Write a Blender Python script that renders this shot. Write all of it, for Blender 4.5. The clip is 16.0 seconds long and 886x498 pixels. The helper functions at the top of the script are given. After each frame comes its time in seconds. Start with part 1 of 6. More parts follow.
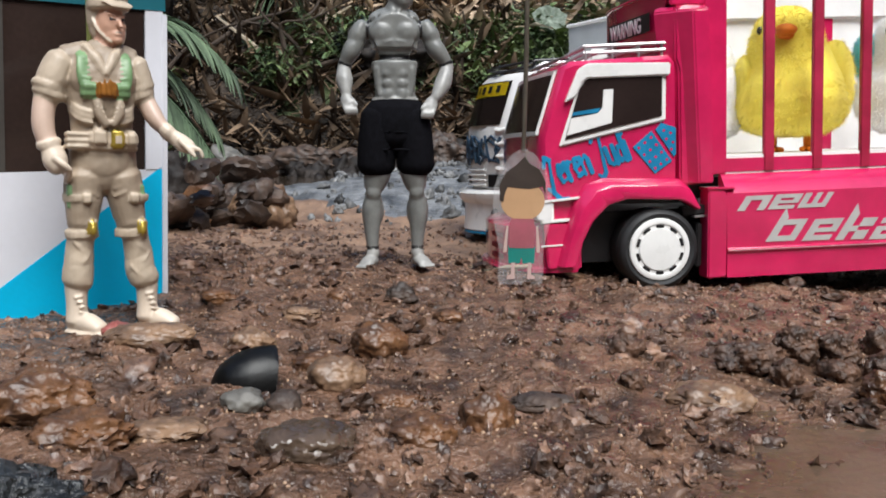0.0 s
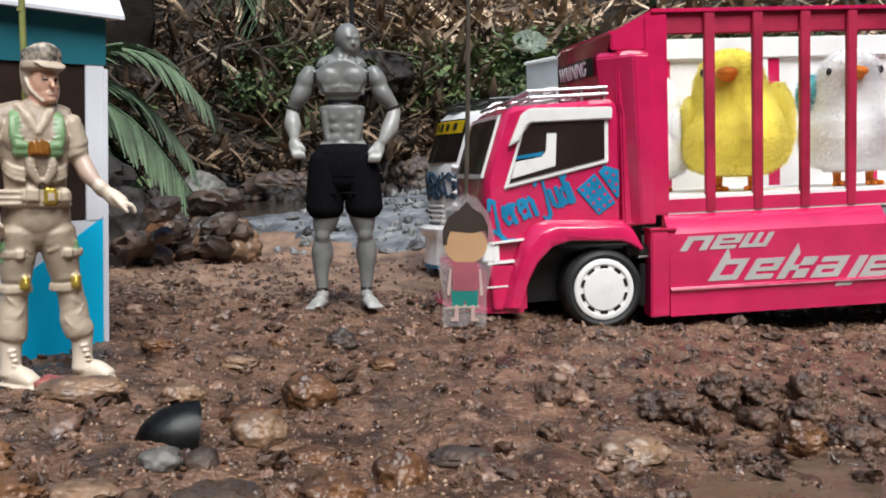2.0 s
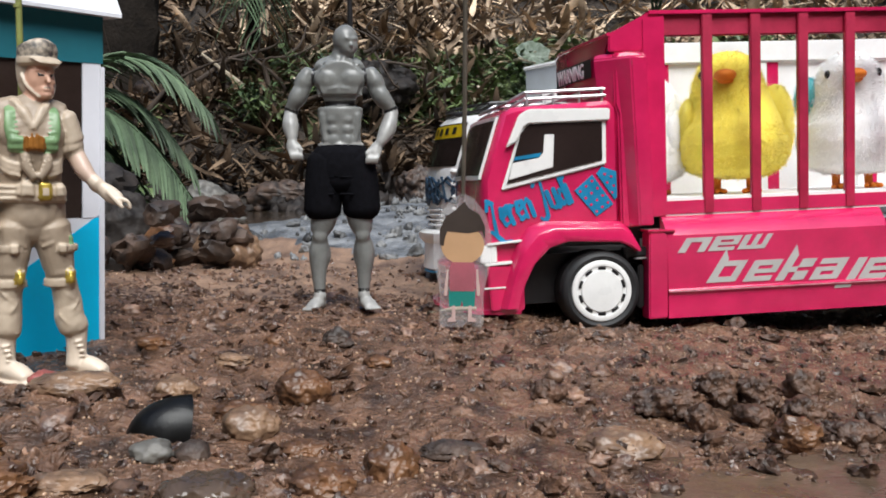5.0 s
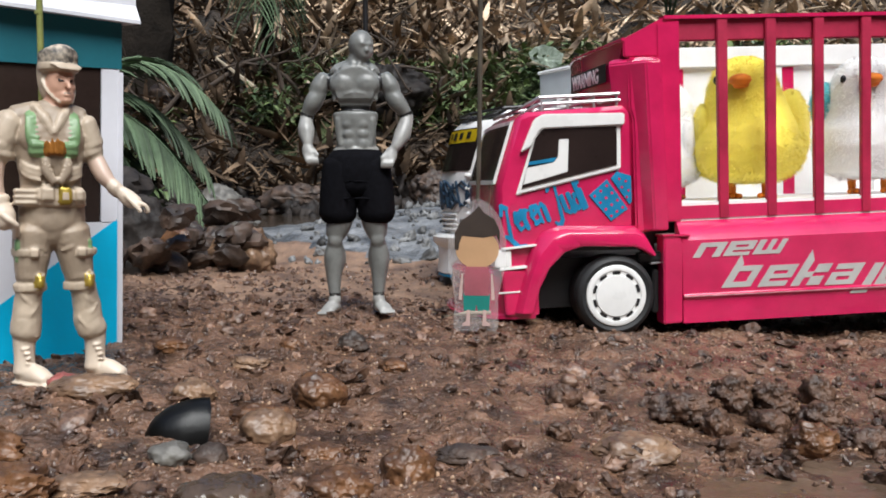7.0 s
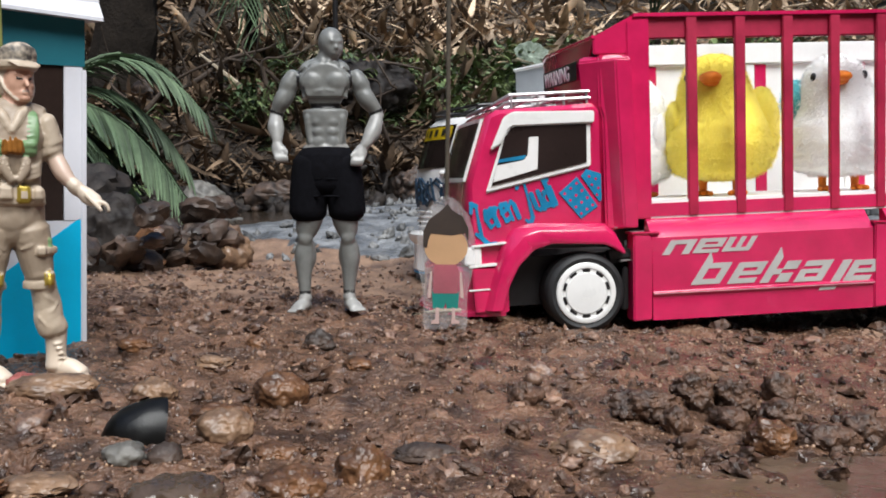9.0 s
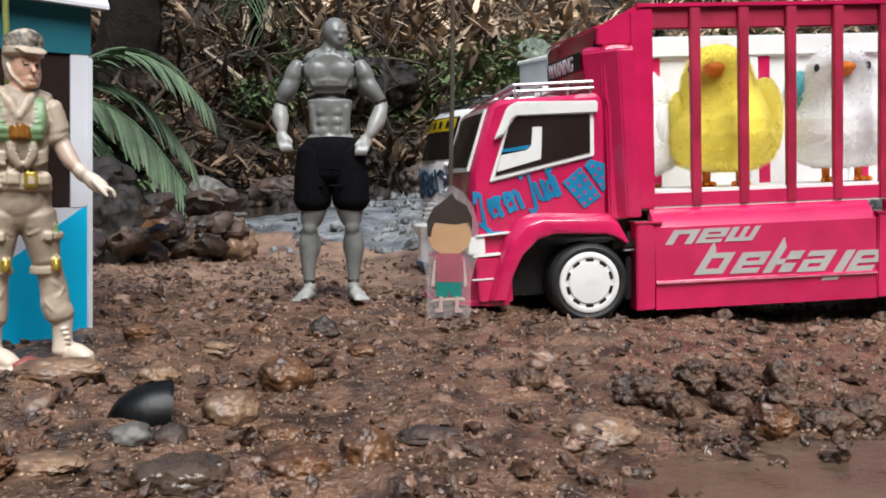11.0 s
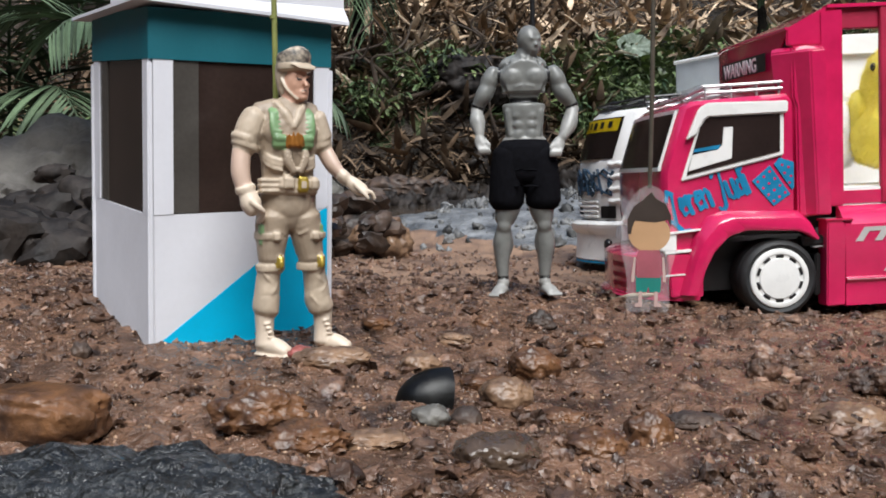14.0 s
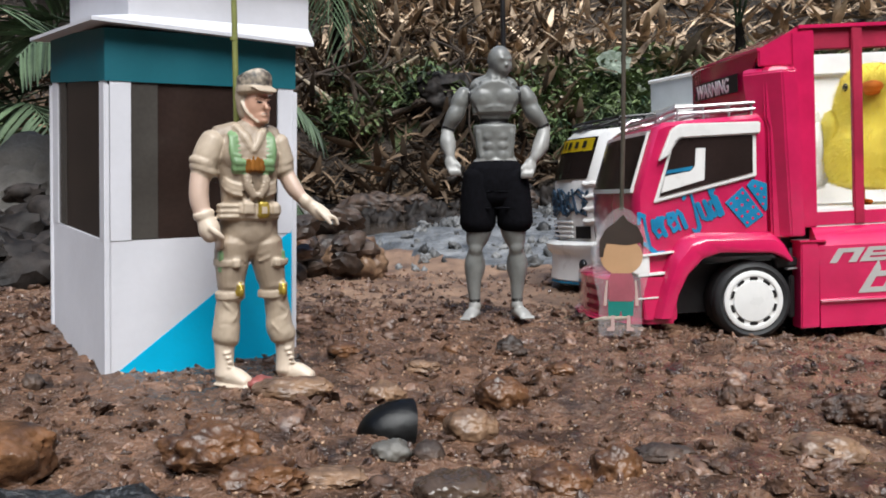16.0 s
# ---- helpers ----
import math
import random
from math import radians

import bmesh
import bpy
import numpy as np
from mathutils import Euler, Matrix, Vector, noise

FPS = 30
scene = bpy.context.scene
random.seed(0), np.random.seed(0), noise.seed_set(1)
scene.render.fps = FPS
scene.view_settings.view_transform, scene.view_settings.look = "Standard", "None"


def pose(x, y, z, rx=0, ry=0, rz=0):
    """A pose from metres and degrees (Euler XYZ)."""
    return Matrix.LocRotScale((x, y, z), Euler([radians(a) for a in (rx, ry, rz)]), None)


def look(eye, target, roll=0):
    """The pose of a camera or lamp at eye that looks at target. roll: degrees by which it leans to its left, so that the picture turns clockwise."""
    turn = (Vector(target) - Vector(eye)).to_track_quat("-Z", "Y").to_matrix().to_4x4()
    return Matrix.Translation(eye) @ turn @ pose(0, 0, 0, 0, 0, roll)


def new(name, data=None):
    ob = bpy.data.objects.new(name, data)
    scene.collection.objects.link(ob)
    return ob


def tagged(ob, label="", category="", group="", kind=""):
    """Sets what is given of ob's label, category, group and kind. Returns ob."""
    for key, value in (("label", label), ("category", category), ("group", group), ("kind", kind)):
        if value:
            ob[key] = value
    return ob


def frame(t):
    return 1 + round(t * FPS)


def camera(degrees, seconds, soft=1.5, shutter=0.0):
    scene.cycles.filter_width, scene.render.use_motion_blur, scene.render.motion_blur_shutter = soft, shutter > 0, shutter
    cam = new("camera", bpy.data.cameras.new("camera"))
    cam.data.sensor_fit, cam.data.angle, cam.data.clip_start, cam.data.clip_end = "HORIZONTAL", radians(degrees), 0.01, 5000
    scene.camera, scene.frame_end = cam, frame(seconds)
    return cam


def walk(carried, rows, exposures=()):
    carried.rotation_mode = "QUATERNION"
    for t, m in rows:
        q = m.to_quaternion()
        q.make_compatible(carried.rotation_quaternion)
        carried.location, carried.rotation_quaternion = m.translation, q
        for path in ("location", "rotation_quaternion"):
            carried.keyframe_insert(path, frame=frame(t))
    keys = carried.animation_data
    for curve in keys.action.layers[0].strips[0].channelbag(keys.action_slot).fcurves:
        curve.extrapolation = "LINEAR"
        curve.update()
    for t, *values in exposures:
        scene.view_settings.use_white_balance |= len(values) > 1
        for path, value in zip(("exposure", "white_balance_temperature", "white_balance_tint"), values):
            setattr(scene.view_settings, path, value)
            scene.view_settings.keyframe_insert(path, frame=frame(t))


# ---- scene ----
# ---- camera ----
cam = camera(52.6, 16.0, soft=1.8, shutter=0.5)
PATH = [
    (0, (0.0000, 0.0000, 0.0550), (0.0007, 0.9942, -0.0529), -0.55),
    (0.5, (0.0010, -0.0028, 0.0585), (-0.0005, 0.9922, -0.0414), -0.67),
    (1, (0.0075, -0.0095, 0.0580), (0.0082, 0.9854, -0.0424), -0.93),
    (1.5, (0.0258, -0.0105, 0.0615), (0.0414, 0.9843, -0.0387), -0.95),
    (2, (0.0255, -0.0067, 0.0693), (0.0371, 0.9893, -0.0187), -0.82),
    (2.5, (0.0274, -0.0071, 0.0709), (0.0396, 0.9893, -0.0127), -0.38),
    (3, (0.0284, -0.0074, 0.0705), (0.0418, 0.9893, -0.0100), -0.43),
    (5.5, (0.0297, -0.0066, 0.0615), (0.0363, 0.9907, -0.0119), -0.81),
    (6, (0.0303, -0.0065, 0.0618), (0.0344, 0.9908, -0.0113), -0.38),
    (6.5, (0.0306, -0.0069, 0.0633), (0.0358, 0.9905, -0.0081), -0.40),
    (7, (0.0280, -0.0083, 0.0628), (0.0215, 0.9893, -0.0066), -0.70),
    (7.5, (0.0383, -0.0086, 0.0656), (0.0406, 0.9889, -0.0050), -0.29),
    (8, (0.0404, -0.0073, 0.0666), (0.0506, 0.9901, -0.0054), -0.63),
    (8.5, (0.0391, -0.0075, 0.0654), (0.0474, 0.9898, -0.0075), -0.69),
    (11, (0.0392, -0.0105, 0.0588), (0.0405, 0.9866, -0.0174), -0.68),
    (11.5, (0.0433, -0.0072, 0.0611), (0.0487, 0.9903, -0.0094), -0.47),
    (12, (0.0376, -0.0110, 0.0617), (0.0393, 0.9868, -0.0046), -0.26),
    (12.5, (0.0270, -0.0196, 0.0603), (0.0238, 0.9776, -0.0148), -0.25),
    (13, (0.0031, -0.0350, 0.0595), (-0.0366, 0.9614, -0.0163), -0.57),
    (13.5, (-0.0214, -0.0411, 0.0603), (-0.0987, 0.9531, -0.0156), -0.93),
    (14, (-0.0317, -0.0386, 0.0621), (-0.1153, 0.9548, -0.0160), -1.24),
    (14.5, (-0.0318, -0.0345, 0.0643), (-0.1086, 0.9598, -0.0098), -1.68),
    (15, (-0.0268, -0.0296, 0.0641), (-0.0942, 0.9656, -0.0073), -1.42),
    (15.5, (-0.0253, -0.0292, 0.0651), (-0.0936, 0.9662, -0.0017), -1.49),
    (16, (-0.0244, -0.0282, 0.0661), (-0.0891, 0.9678, 0.0044), -1.35),
]
walk(cam, [(t, look(eye, target, roll)) for t, eye, target, roll in PATH], exposures=[(0.0, 0.95, 6150, 8), (16.0, 0.95, 6150, 8)])

# ---- world and light ----
world = bpy.data.worlds.new("sky")
scene.world = world
world.use_nodes = True
sky = world.node_tree.nodes.new("ShaderNodeTexSky")
sky.sky_type = "NISHITA"
sky.sun_disc = False
sky.sun_elevation, sky.sun_rotation = radians(56), radians(162)
back = world.node_tree.nodes["Background"]
back.inputs["Strength"].default_value = 0.088
world.node_tree.links.new(sky.outputs["Color"], back.inputs["Color"])
sun = new("sun", bpy.data.lights.new("sun", "SUN"))
sun.data.energy, sun.data.angle, sun.data.color = 2.75, radians(40), (1.0, 0.96, 0.9)
sun.matrix_world = look((0.45, -0.95, 2.1), (0, 0.4, 0))


# ---- materials ----
def mat(name, col, rough=0.5, metal=0.0, var=0.2, scale=60.0, bump=0.15, bscale=500.0, depth=0.0006, dark=None, coat=0.0, isle=0.0, rvar=0.12, spec=0.5, detail=6.0):
    """A surface with colour that varies at two scales, uneven gloss and fine relief. isle: how far pieces differ from one another."""
    m = bpy.data.materials.new(name)
    m.use_nodes = True
    n, l = m.node_tree.nodes, m.node_tree.links
    b = n["Principled BSDF"]
    tc = n.new("ShaderNodeTexCoord")
    big, fine = n.new("ShaderNodeTexNoise"), n.new("ShaderNodeTexNoise")
    big.inputs["Scale"].default_value, big.inputs["Detail"].default_value = scale, detail
    fine.inputs["Scale"].default_value, fine.inputs["Detail"].default_value = bscale, 4.0
    for k in (big, fine):
        l.new(tc.outputs["Object"], k.inputs["Vector"])
    ramp = n.new("ShaderNodeValToRGB")
    lo = dark or tuple(c * (1 - var) for c in col)
    hi = tuple(min(1.0, c * (1 + var * 0.6)) for c in col)
    ramp.color_ramp.elements[0].position, ramp.color_ramp.elements[1].position = 0.32, 0.68
    ramp.color_ramp.elements[0].color, ramp.color_ramp.elements[1].color = (*lo, 1), (*hi, 1)
    l.new(big.outputs["Fac"], ramp.inputs["Fac"])
    out = ramp.outputs["Color"]
    grain = n.new("ShaderNodeMix")
    grain.data_type, grain.blend_type = "RGBA", "MULTIPLY"
    grain.inputs["Factor"].default_value = min(1.0, var)
    l.new(out, grain.inputs[6])
    l.new(fine.outputs["Fac"], grain.inputs[7])
    out = grain.outputs[2]
    if isle:
        geo, hsv, mr = n.new("ShaderNodeNewGeometry"), n.new("ShaderNodeHueSaturation"), n.new("ShaderNodeMapRange")
        mr.inputs["To Min"].default_value, mr.inputs["To Max"].default_value = 1 - isle, 1 + isle
        l.new(geo.outputs["Random Per Island"], mr.inputs["Value"])
        l.new(mr.outputs["Result"], hsv.inputs["Value"])
        l.new(out, hsv.inputs["Color"])
        out = hsv.outputs["Color"]
    l.new(out, b.inputs["Base Color"])
    mr2 = n.new("ShaderNodeMapRange")
    mr2.inputs["To Min"].default_value, mr2.inputs["To Max"].default_value = max(0.03, rough - rvar), min(1.0, rough + rvar)
    l.new(big.outputs["Fac"], mr2.inputs["Value"])
    l.new(mr2.outputs["Result"], b.inputs["Roughness"])
    b.inputs["Metallic"].default_value = metal
    b.inputs["Coat Weight"].default_value = coat
    b.inputs["Coat Roughness"].default_value = 0.08
    b.inputs["Specular IOR Level"].default_value = spec
    if bump:
        bp = n.new("ShaderNodeBump")
        bp.inputs["Strength"].default_value, bp.inputs["Distance"].default_value = bump, depth
        l.new(fine.outputs["Fac"], bp.inputs["Height"])
        l.new(bp.outputs["Normal"], b.inputs["Normal"])
    return m


def glass(name, col, rough=0.03, alpha=0.25):
    """Thin clear plastic."""
    m = mat(name, col, rough, var=0.05, bump=0.03)
    b = m.node_tree.nodes["Principled BSDF"]
    b.inputs["Alpha"].default_value = alpha
    return m


MUD = mat("wet_mud", (0.22, 0.12, 0.072), 0.21, var=0.65, scale=55, bump=1.0, bscale=360, depth=0.0032, dark=(0.06, 0.034, 0.022), rvar=0.22)
GRIT = mat("pale_grit", (0.36, 0.235, 0.15), 0.35, var=0.4, scale=300, bump=0.3, bscale=1500, depth=0.0003, dark=(0.13, 0.08, 0.05), isle=0.7)
GRAVEL = mat("brown_gravel", (0.215, 0.125, 0.08), 0.31, var=0.5, scale=160, bump=0.7, bscale=900, depth=0.0006, dark=(0.06, 0.037, 0.03), isle=0.65, rvar=0.22)
STONE_BROWN = mat("brown_stone", (0.19, 0.088, 0.036), 0.36, var=0.6, scale=85, bump=0.8, bscale=450, depth=0.0008, dark=(0.045, 0.025, 0.018), rvar=0.16)
STONE_TAN = mat("tan_stone", (0.27, 0.165, 0.095), 0.38, var=0.5, scale=85, bump=0.6, bscale=300, depth=0.0009, dark=(0.09, 0.053, 0.036), rvar=0.18)
STONE_GREY = mat("grey_stone", (0.16, 0.15, 0.13), 0.55, var=0.4, scale=60, bump=0.5, bscale=350, depth=0.0008, dark=(0.085, 0.08, 0.07), rvar=0.18)
STONE_DARK = mat("dark_stone", (0.085, 0.055, 0.039), 0.5, spec=0.35, var=0.5, scale=60, bump=0.6, bscale=380, depth=0.001, dark=(0.03, 0.026, 0.024), isle=0.3, rvar=0.15)
STONE_PALE = mat("pale_stone", (0.145, 0.135, 0.12), 0.75, var=0.45, scale=14, bump=0.6, bscale=120, depth=0.003, dark=(0.11, 0.10, 0.09))
SLATE = mat("wet_slate", (0.036, 0.039, 0.041), 0.2, var=0.6, scale=90, bump=1.0, bscale=320, depth=0.004, dark=(0.022, 0.023, 0.023), rvar=0.14)
WETSTONE = mat("wet_brown_stone", (0.10, 0.068, 0.046), 0.12, var=0.5, scale=60, bump=0.6, bscale=140, depth=0.003, dark=(0.05, 0.033, 0.024), rvar=0.07)
SAND_GREY = mat("grey_gravel_bar", (0.27, 0.275, 0.28), 0.4, var=0.6, scale=30, bump=1.0, bscale=130, depth=0.006, dark=(0.075, 0.08, 0.085), rvar=0.2)
# soil coloured darker to carry the shade on the bank
BANK = mat("bank_soil", (0.055, 0.038, 0.026), 0.85, var=0.6, scale=5, bump=1.0, bscale=40, depth=0.03, dark=(0.022, 0.018, 0.013))
LITTER = mat("dry_leaf", (0.62, 0.47, 0.32), 0.75, var=0.4, scale=14, bump=0.3, bscale=120, depth=0.002, dark=(0.14, 0.085, 0.045), isle=0.75)
LEAF = mat("green_leaf", (0.165, 0.21, 0.075), 0.5, var=0.5, scale=12, bump=0.2, bscale=150, depth=0.001, dark=(0.03, 0.065, 0.022), isle=0.6)
PALM = mat("palm_leaf", (0.115, 0.165, 0.09), 0.6, spec=0.3, var=0.45, scale=10, bump=0.2, bscale=150, depth=0.001, dark=(0.04, 0.065, 0.035), isle=0.5)
MOSS = mat("moss", (0.075, 0.095, 0.032), 0.9, var=0.6, scale=26, bump=1.0, bscale=140, depth=0.01, dark=(0.02, 0.032, 0.012))
# near-black bark: shade from a canopy that isn't built is in the colour
BARK = mat("shaded_bark", (0.022, 0.017, 0.013), 0.95, spec=0.15, var=0.5, scale=20, bump=0.8, bscale=120, depth=0.005)
STICK = mat("bleached_stick", (0.46, 0.38, 0.27), 0.6, var=0.3, scale=80, bump=0.4, bscale=500, isle=0.3)
BAMBOO = mat("green_bamboo", (0.25, 0.27, 0.08), 0.4, var=0.3, scale=60, bump=0.2)
WIRE = mat("dark_rod", (0.09, 0.075, 0.055), 0.45, var=0.3, scale=90, bump=0.2)
RED = mat("magenta_red_paint", (0.61, 0.014, 0.096), 0.2, var=0.16, scale=45, bump=0.08, bscale=220, coat=1.0, rvar=0.06)
# a darker, duller red for the cage bars, upper rail and grille slots
REDIN = mat("dull_dark_red", (0.42, 0.012, 0.055), 0.45, var=0.25, scale=60, bump=0.15)
WHITE = mat("white_paint", (0.80, 0.79, 0.76), 0.3, var=0.06, scale=60, bump=0.05, coat=0.3)
PANEL = mat("white_board", (0.82, 0.81, 0.79), 0.6, var=0.08, scale=40, bump=0.1)
CHROME = mat("grey_plastic_rail", (0.46, 0.44, 0.45), 0.3, metal=0.6, var=0.1, bump=0.05)
HOODGREY = mat("pale_grey_board", (0.50, 0.53, 0.54), 0.5, var=0.12, scale=40, bump=0.1)
BLACKP = mat("black_plastic", (0.018, 0.017, 0.018), 0.35, var=0.3, bump=0.1)
RUBBER = mat("rubber", (0.02, 0.02, 0.021), 0.62, var=0.3, bump=0.3)
TINT = mat("tinted_glass", (0.028, 0.018, 0.016), 0.08, var=0.3, scale=20, bump=0.0)
TINTB = mat("brown_tinted_glass", (0.085, 0.055, 0.045), 0.08, var=0.35, scale=25, bump=0.0)
SILVER = mat("silver_sticker", (0.56, 0.55, 0.52), 0.38, metal=0.25, var=0.1, bump=0.1)
BLUE = mat("blue_sticker", (0.012, 0.22, 0.42), 0.4, var=0.2, bump=0.05)
DARKBLUE = mat("navy_sticker", (0.02, 0.05, 0.09), 0.4, var=0.2, bump=0.05)
YELLOWS = mat("yellow_sticker", (0.75, 0.55, 0.01), 0.4, var=0.1, bump=0.05)
BLACKS = mat("black_sticker", (0.02, 0.02, 0.02), 0.45, var=0.2, bump=0.05)
CARD = mat("white_card", (0.66, 0.66, 0.7), 0.65, var=0.07, scale=25, bump=0.15, bscale=300, depth=0.0003)
CYAN = mat("cyan_card", (0.0, 0.45, 0.74), 0.55, var=0.1, scale=30, bump=0.1)
TEAL = mat("teal_card", (0.004, 0.12, 0.155), 0.5, var=0.12, scale=30, bump=0.1)
FILM = mat("dark_window_film", (0.035, 0.022, 0.018), 0.16, var=0.35, scale=18, bump=0.05)
FILMG = mat("grey_window_film", (0.075, 0.068, 0.06), 0.16, var=0.3, scale=18, bump=0.05)
BEIGE = mat("beige_plastic", (0.50, 0.405, 0.30), 0.48, var=0.12, scale=90, bump=0.1)
BEIGE_D = mat("dull_beige_plastic", (0.34, 0.265, 0.19), 0.5, var=0.15, scale=90, bump=0.15)
CREAM = mat("cream_plastic", (0.66, 0.55, 0.43), 0.45, var=0.08, scale=90, bump=0.08)
SKIN = mat("peach_plastic", (0.62, 0.36, 0.25), 0.45, var=0.1, scale=90, bump=0.05)
GREENP = mat("green_paint", (0.20, 0.33, 0.15), 0.4, var=0.25, scale=150, bump=0.2)
ORANGEP = mat("bronze_paint", (0.42, 0.17, 0.03), 0.35, metal=0.3, var=0.3, scale=200, bump=0.2)
GOLD = mat("gold_paint", (0.50, 0.36, 0.06), 0.3, metal=0.5, var=0.3, scale=150, bump=0.1)
GREY = mat("grey_figure_plastic", (0.2, 0.203, 0.19), 0.33, var=0.22, scale=130, bump=0.12, bscale=700, depth=0.0003)
GREYL = mat("worn_grey_plastic", (0.33, 0.325, 0.305), 0.35, var=0.2, scale=130, bump=0.12)
KNIT = mat("black_wool", (0.006, 0.006, 0.008), 0.95, spec=0.08, var=0.4, scale=400, bump=0.6, bscale=1200, depth=0.0006)
FLESH = mat("pinkish_plastic", (0.60, 0.44, 0.345), 0.42, var=0.08, scale=90, bump=0.06)
FURY = mat("yellow_fur", (0.99, 0.8, 0.085), 0.9, var=0.1, scale=60, bump=0.6, bscale=1500, depth=0.001, isle=0.14)
FURW = mat("white_fur", (0.93, 0.92, 0.9), 0.9, var=0.05, scale=60, bump=0.4, bscale=1500, depth=0.001, isle=0.05)
FURB = mat("aqua_fur", (0.13, 0.55, 0.60), 0.9, var=0.15, scale=60, bump=0.6, bscale=1500, depth=0.001, isle=0.14)
for m in (FURY, FURW, FURB):
    m.node_tree.nodes["Principled BSDF"].inputs["Sheen Weight"].default_value = 0.25
    m.node_tree.nodes["Principled BSDF"].inputs["Sheen Roughness"].default_value = 0.6
ORANGE = mat("orange_felt", (0.85, 0.23, 0.012), 0.7, var=0.12, bump=0.2)
ACRYL = glass("clear_acrylic", (0.84, 0.82, 0.82), 0.06, 0.1)
INK_HAIR = mat("brown_print", (0.045, 0.03, 0.022), 0.5, var=0.3, bump=0)
INK_FACE = mat("tan_print", (0.55, 0.33, 0.17), 0.5, var=0.08, bump=0)
INK_SHIRT = mat("rose_print", (0.45, 0.13, 0.16), 0.5, var=0.15, bump=0)
INK_TEAL = mat("teal_print", (0.01, 0.24, 0.20), 0.5, var=0.15, bump=0)
INK_HAIR.node_tree.nodes["Principled BSDF"].inputs["Alpha"].default_value = 0.92
INK_FACE.node_tree.nodes["Principled BSDF"].inputs["Alpha"].default_value = 0.85
INK_SHIRT.node_tree.nodes["Principled BSDF"].inputs["Alpha"].default_value = 0.62
INK_TEAL.node_tree.nodes["Principled BSDF"].inputs["Alpha"].default_value = 0.80
INK_LEG = mat("pink_print", (0.6, 0.42, 0.38), 0.5, var=0.08, bump=0)
INK_LEG.node_tree.nodes["Principled BSDF"].inputs["Alpha"].default_value = 0.8
WATER = mat("brown_water", (0.06, 0.045, 0.032), 0.06, var=0.3, scale=8, bump=0.35, bscale=60, depth=0.002)
PUDDLE = mat("muddy_water", (0.13, 0.085, 0.055), 0.3, var=0.4, scale=30, bump=0.5, bscale=160, depth=0.002, rvar=0.2)


CLOD = mat("wet_clod", (0.14, 0.074, 0.044), 0.42, spec=0.4, var=0.6, scale=110, bump=1.0, bscale=420, depth=0.0016, dark=(0.03, 0.019, 0.014), rvar=0.2)
# dark copy of dry_leaf: the bank's shade is put into its colour
LITTER_D = mat("shaded_leaf", (0.19, 0.13, 0.082), 0.85, spec=0.25, var=0.4, scale=14, bump=0.3, bscale=120, depth=0.002, dark=(0.04, 0.026, 0.017), isle=0.7)
SHINGLE = mat("grey_shingle", (0.15, 0.15, 0.147), 0.6, var=0.4, scale=80, bump=0.6, bscale=300, depth=0.001, dark=(0.06, 0.06, 0.06), isle=0.8)
DRYMUD = mat("drier_mud", (0.31, 0.195, 0.125), 0.55, var=0.45, scale=42, bump=0.9, bscale=330, depth=0.002, dark=(0.15, 0.09, 0.06), rvar=0.15)
# dark_stone blackened, so that the shade of the hollows is in the colour
STONE_BLACK = mat("blackened_stone", (0.036, 0.029, 0.025), 0.6, spec=0.2, var=0.5, scale=60, bump=0.6, bscale=300, depth=0.001, dark=(0.014, 0.012, 0.011), isle=0.3)
CAMO = mat("camouflage_print", (0.52, 0.44, 0.34), 0.5, var=1.0, scale=420, bump=0.1, dark=(0.12, 0.11, 0.10), detail=1.0)
ROOT = mat("root_bark", (0.07, 0.048, 0.032), 0.8, var=0.5, scale=40, bump=0.8, bscale=200, depth=0.003, dark=(0.05, 0.034, 0.024))


# ---- mesh helpers ----
from mathutils.bvhtree import BVHTree

def grow(bm, name="mesh", mats=(), smooth=True):
    me = bpy.data.meshes.new(name)
    bm.to_mesh(me)
    bm.free()
    for m in mats if isinstance(mats, (list, tuple)) else (mats,):
        me.materials.append(m)
    if smooth:
        me.polygons.foreach_set("use_smooth", [True] * len(me.polygons))
        me.set_sharp_from_angle(angle=radians(38))
    return me


def part(name, bm, material, parent, label="", smooth=True):
    ob = new(name, grow(bm, name, material, smooth))
    ob.parent = parent
    return tagged(ob, label=label) if label else ob


def thing(name, bm, material, label, category, m=None, group="", kind="", smooth=True):
    ob = new(name, grow(bm, name, material, smooth))
    if m:
        ob.matrix_world = m
    return tagged(ob, label, category, group, kind)


def empty(name, m, label, category, group=""):
    ob = new(name)
    ob.empty_display_size = 0.01
    ob.matrix_world = m
    return tagged(ob, label, category, group)


def box(bm, x0, x1, y0, y1, z0, z1, bevel=0.0, mi=0):
    vs = [bm.verts.new((x, y, z)) for x in (x0, x1) for y in (y0, y1) for z in (z0, z1)]
    fs = [bm.faces.new([vs[i] for i in f]) for f in ((0, 1, 3, 2), (4, 6, 7, 5), (0, 4, 5, 1), (2, 3, 7, 6), (0, 2, 6, 4), (1, 5, 7, 3))]
    for f in fs:
        f.material_index = mi
    if bevel:
        es = list({e for f in fs for e in f.edges})
        bmesh.ops.bevel(bm, geom=es, offset=bevel, segments=2, affect="EDGES", material=mi)
    return bm


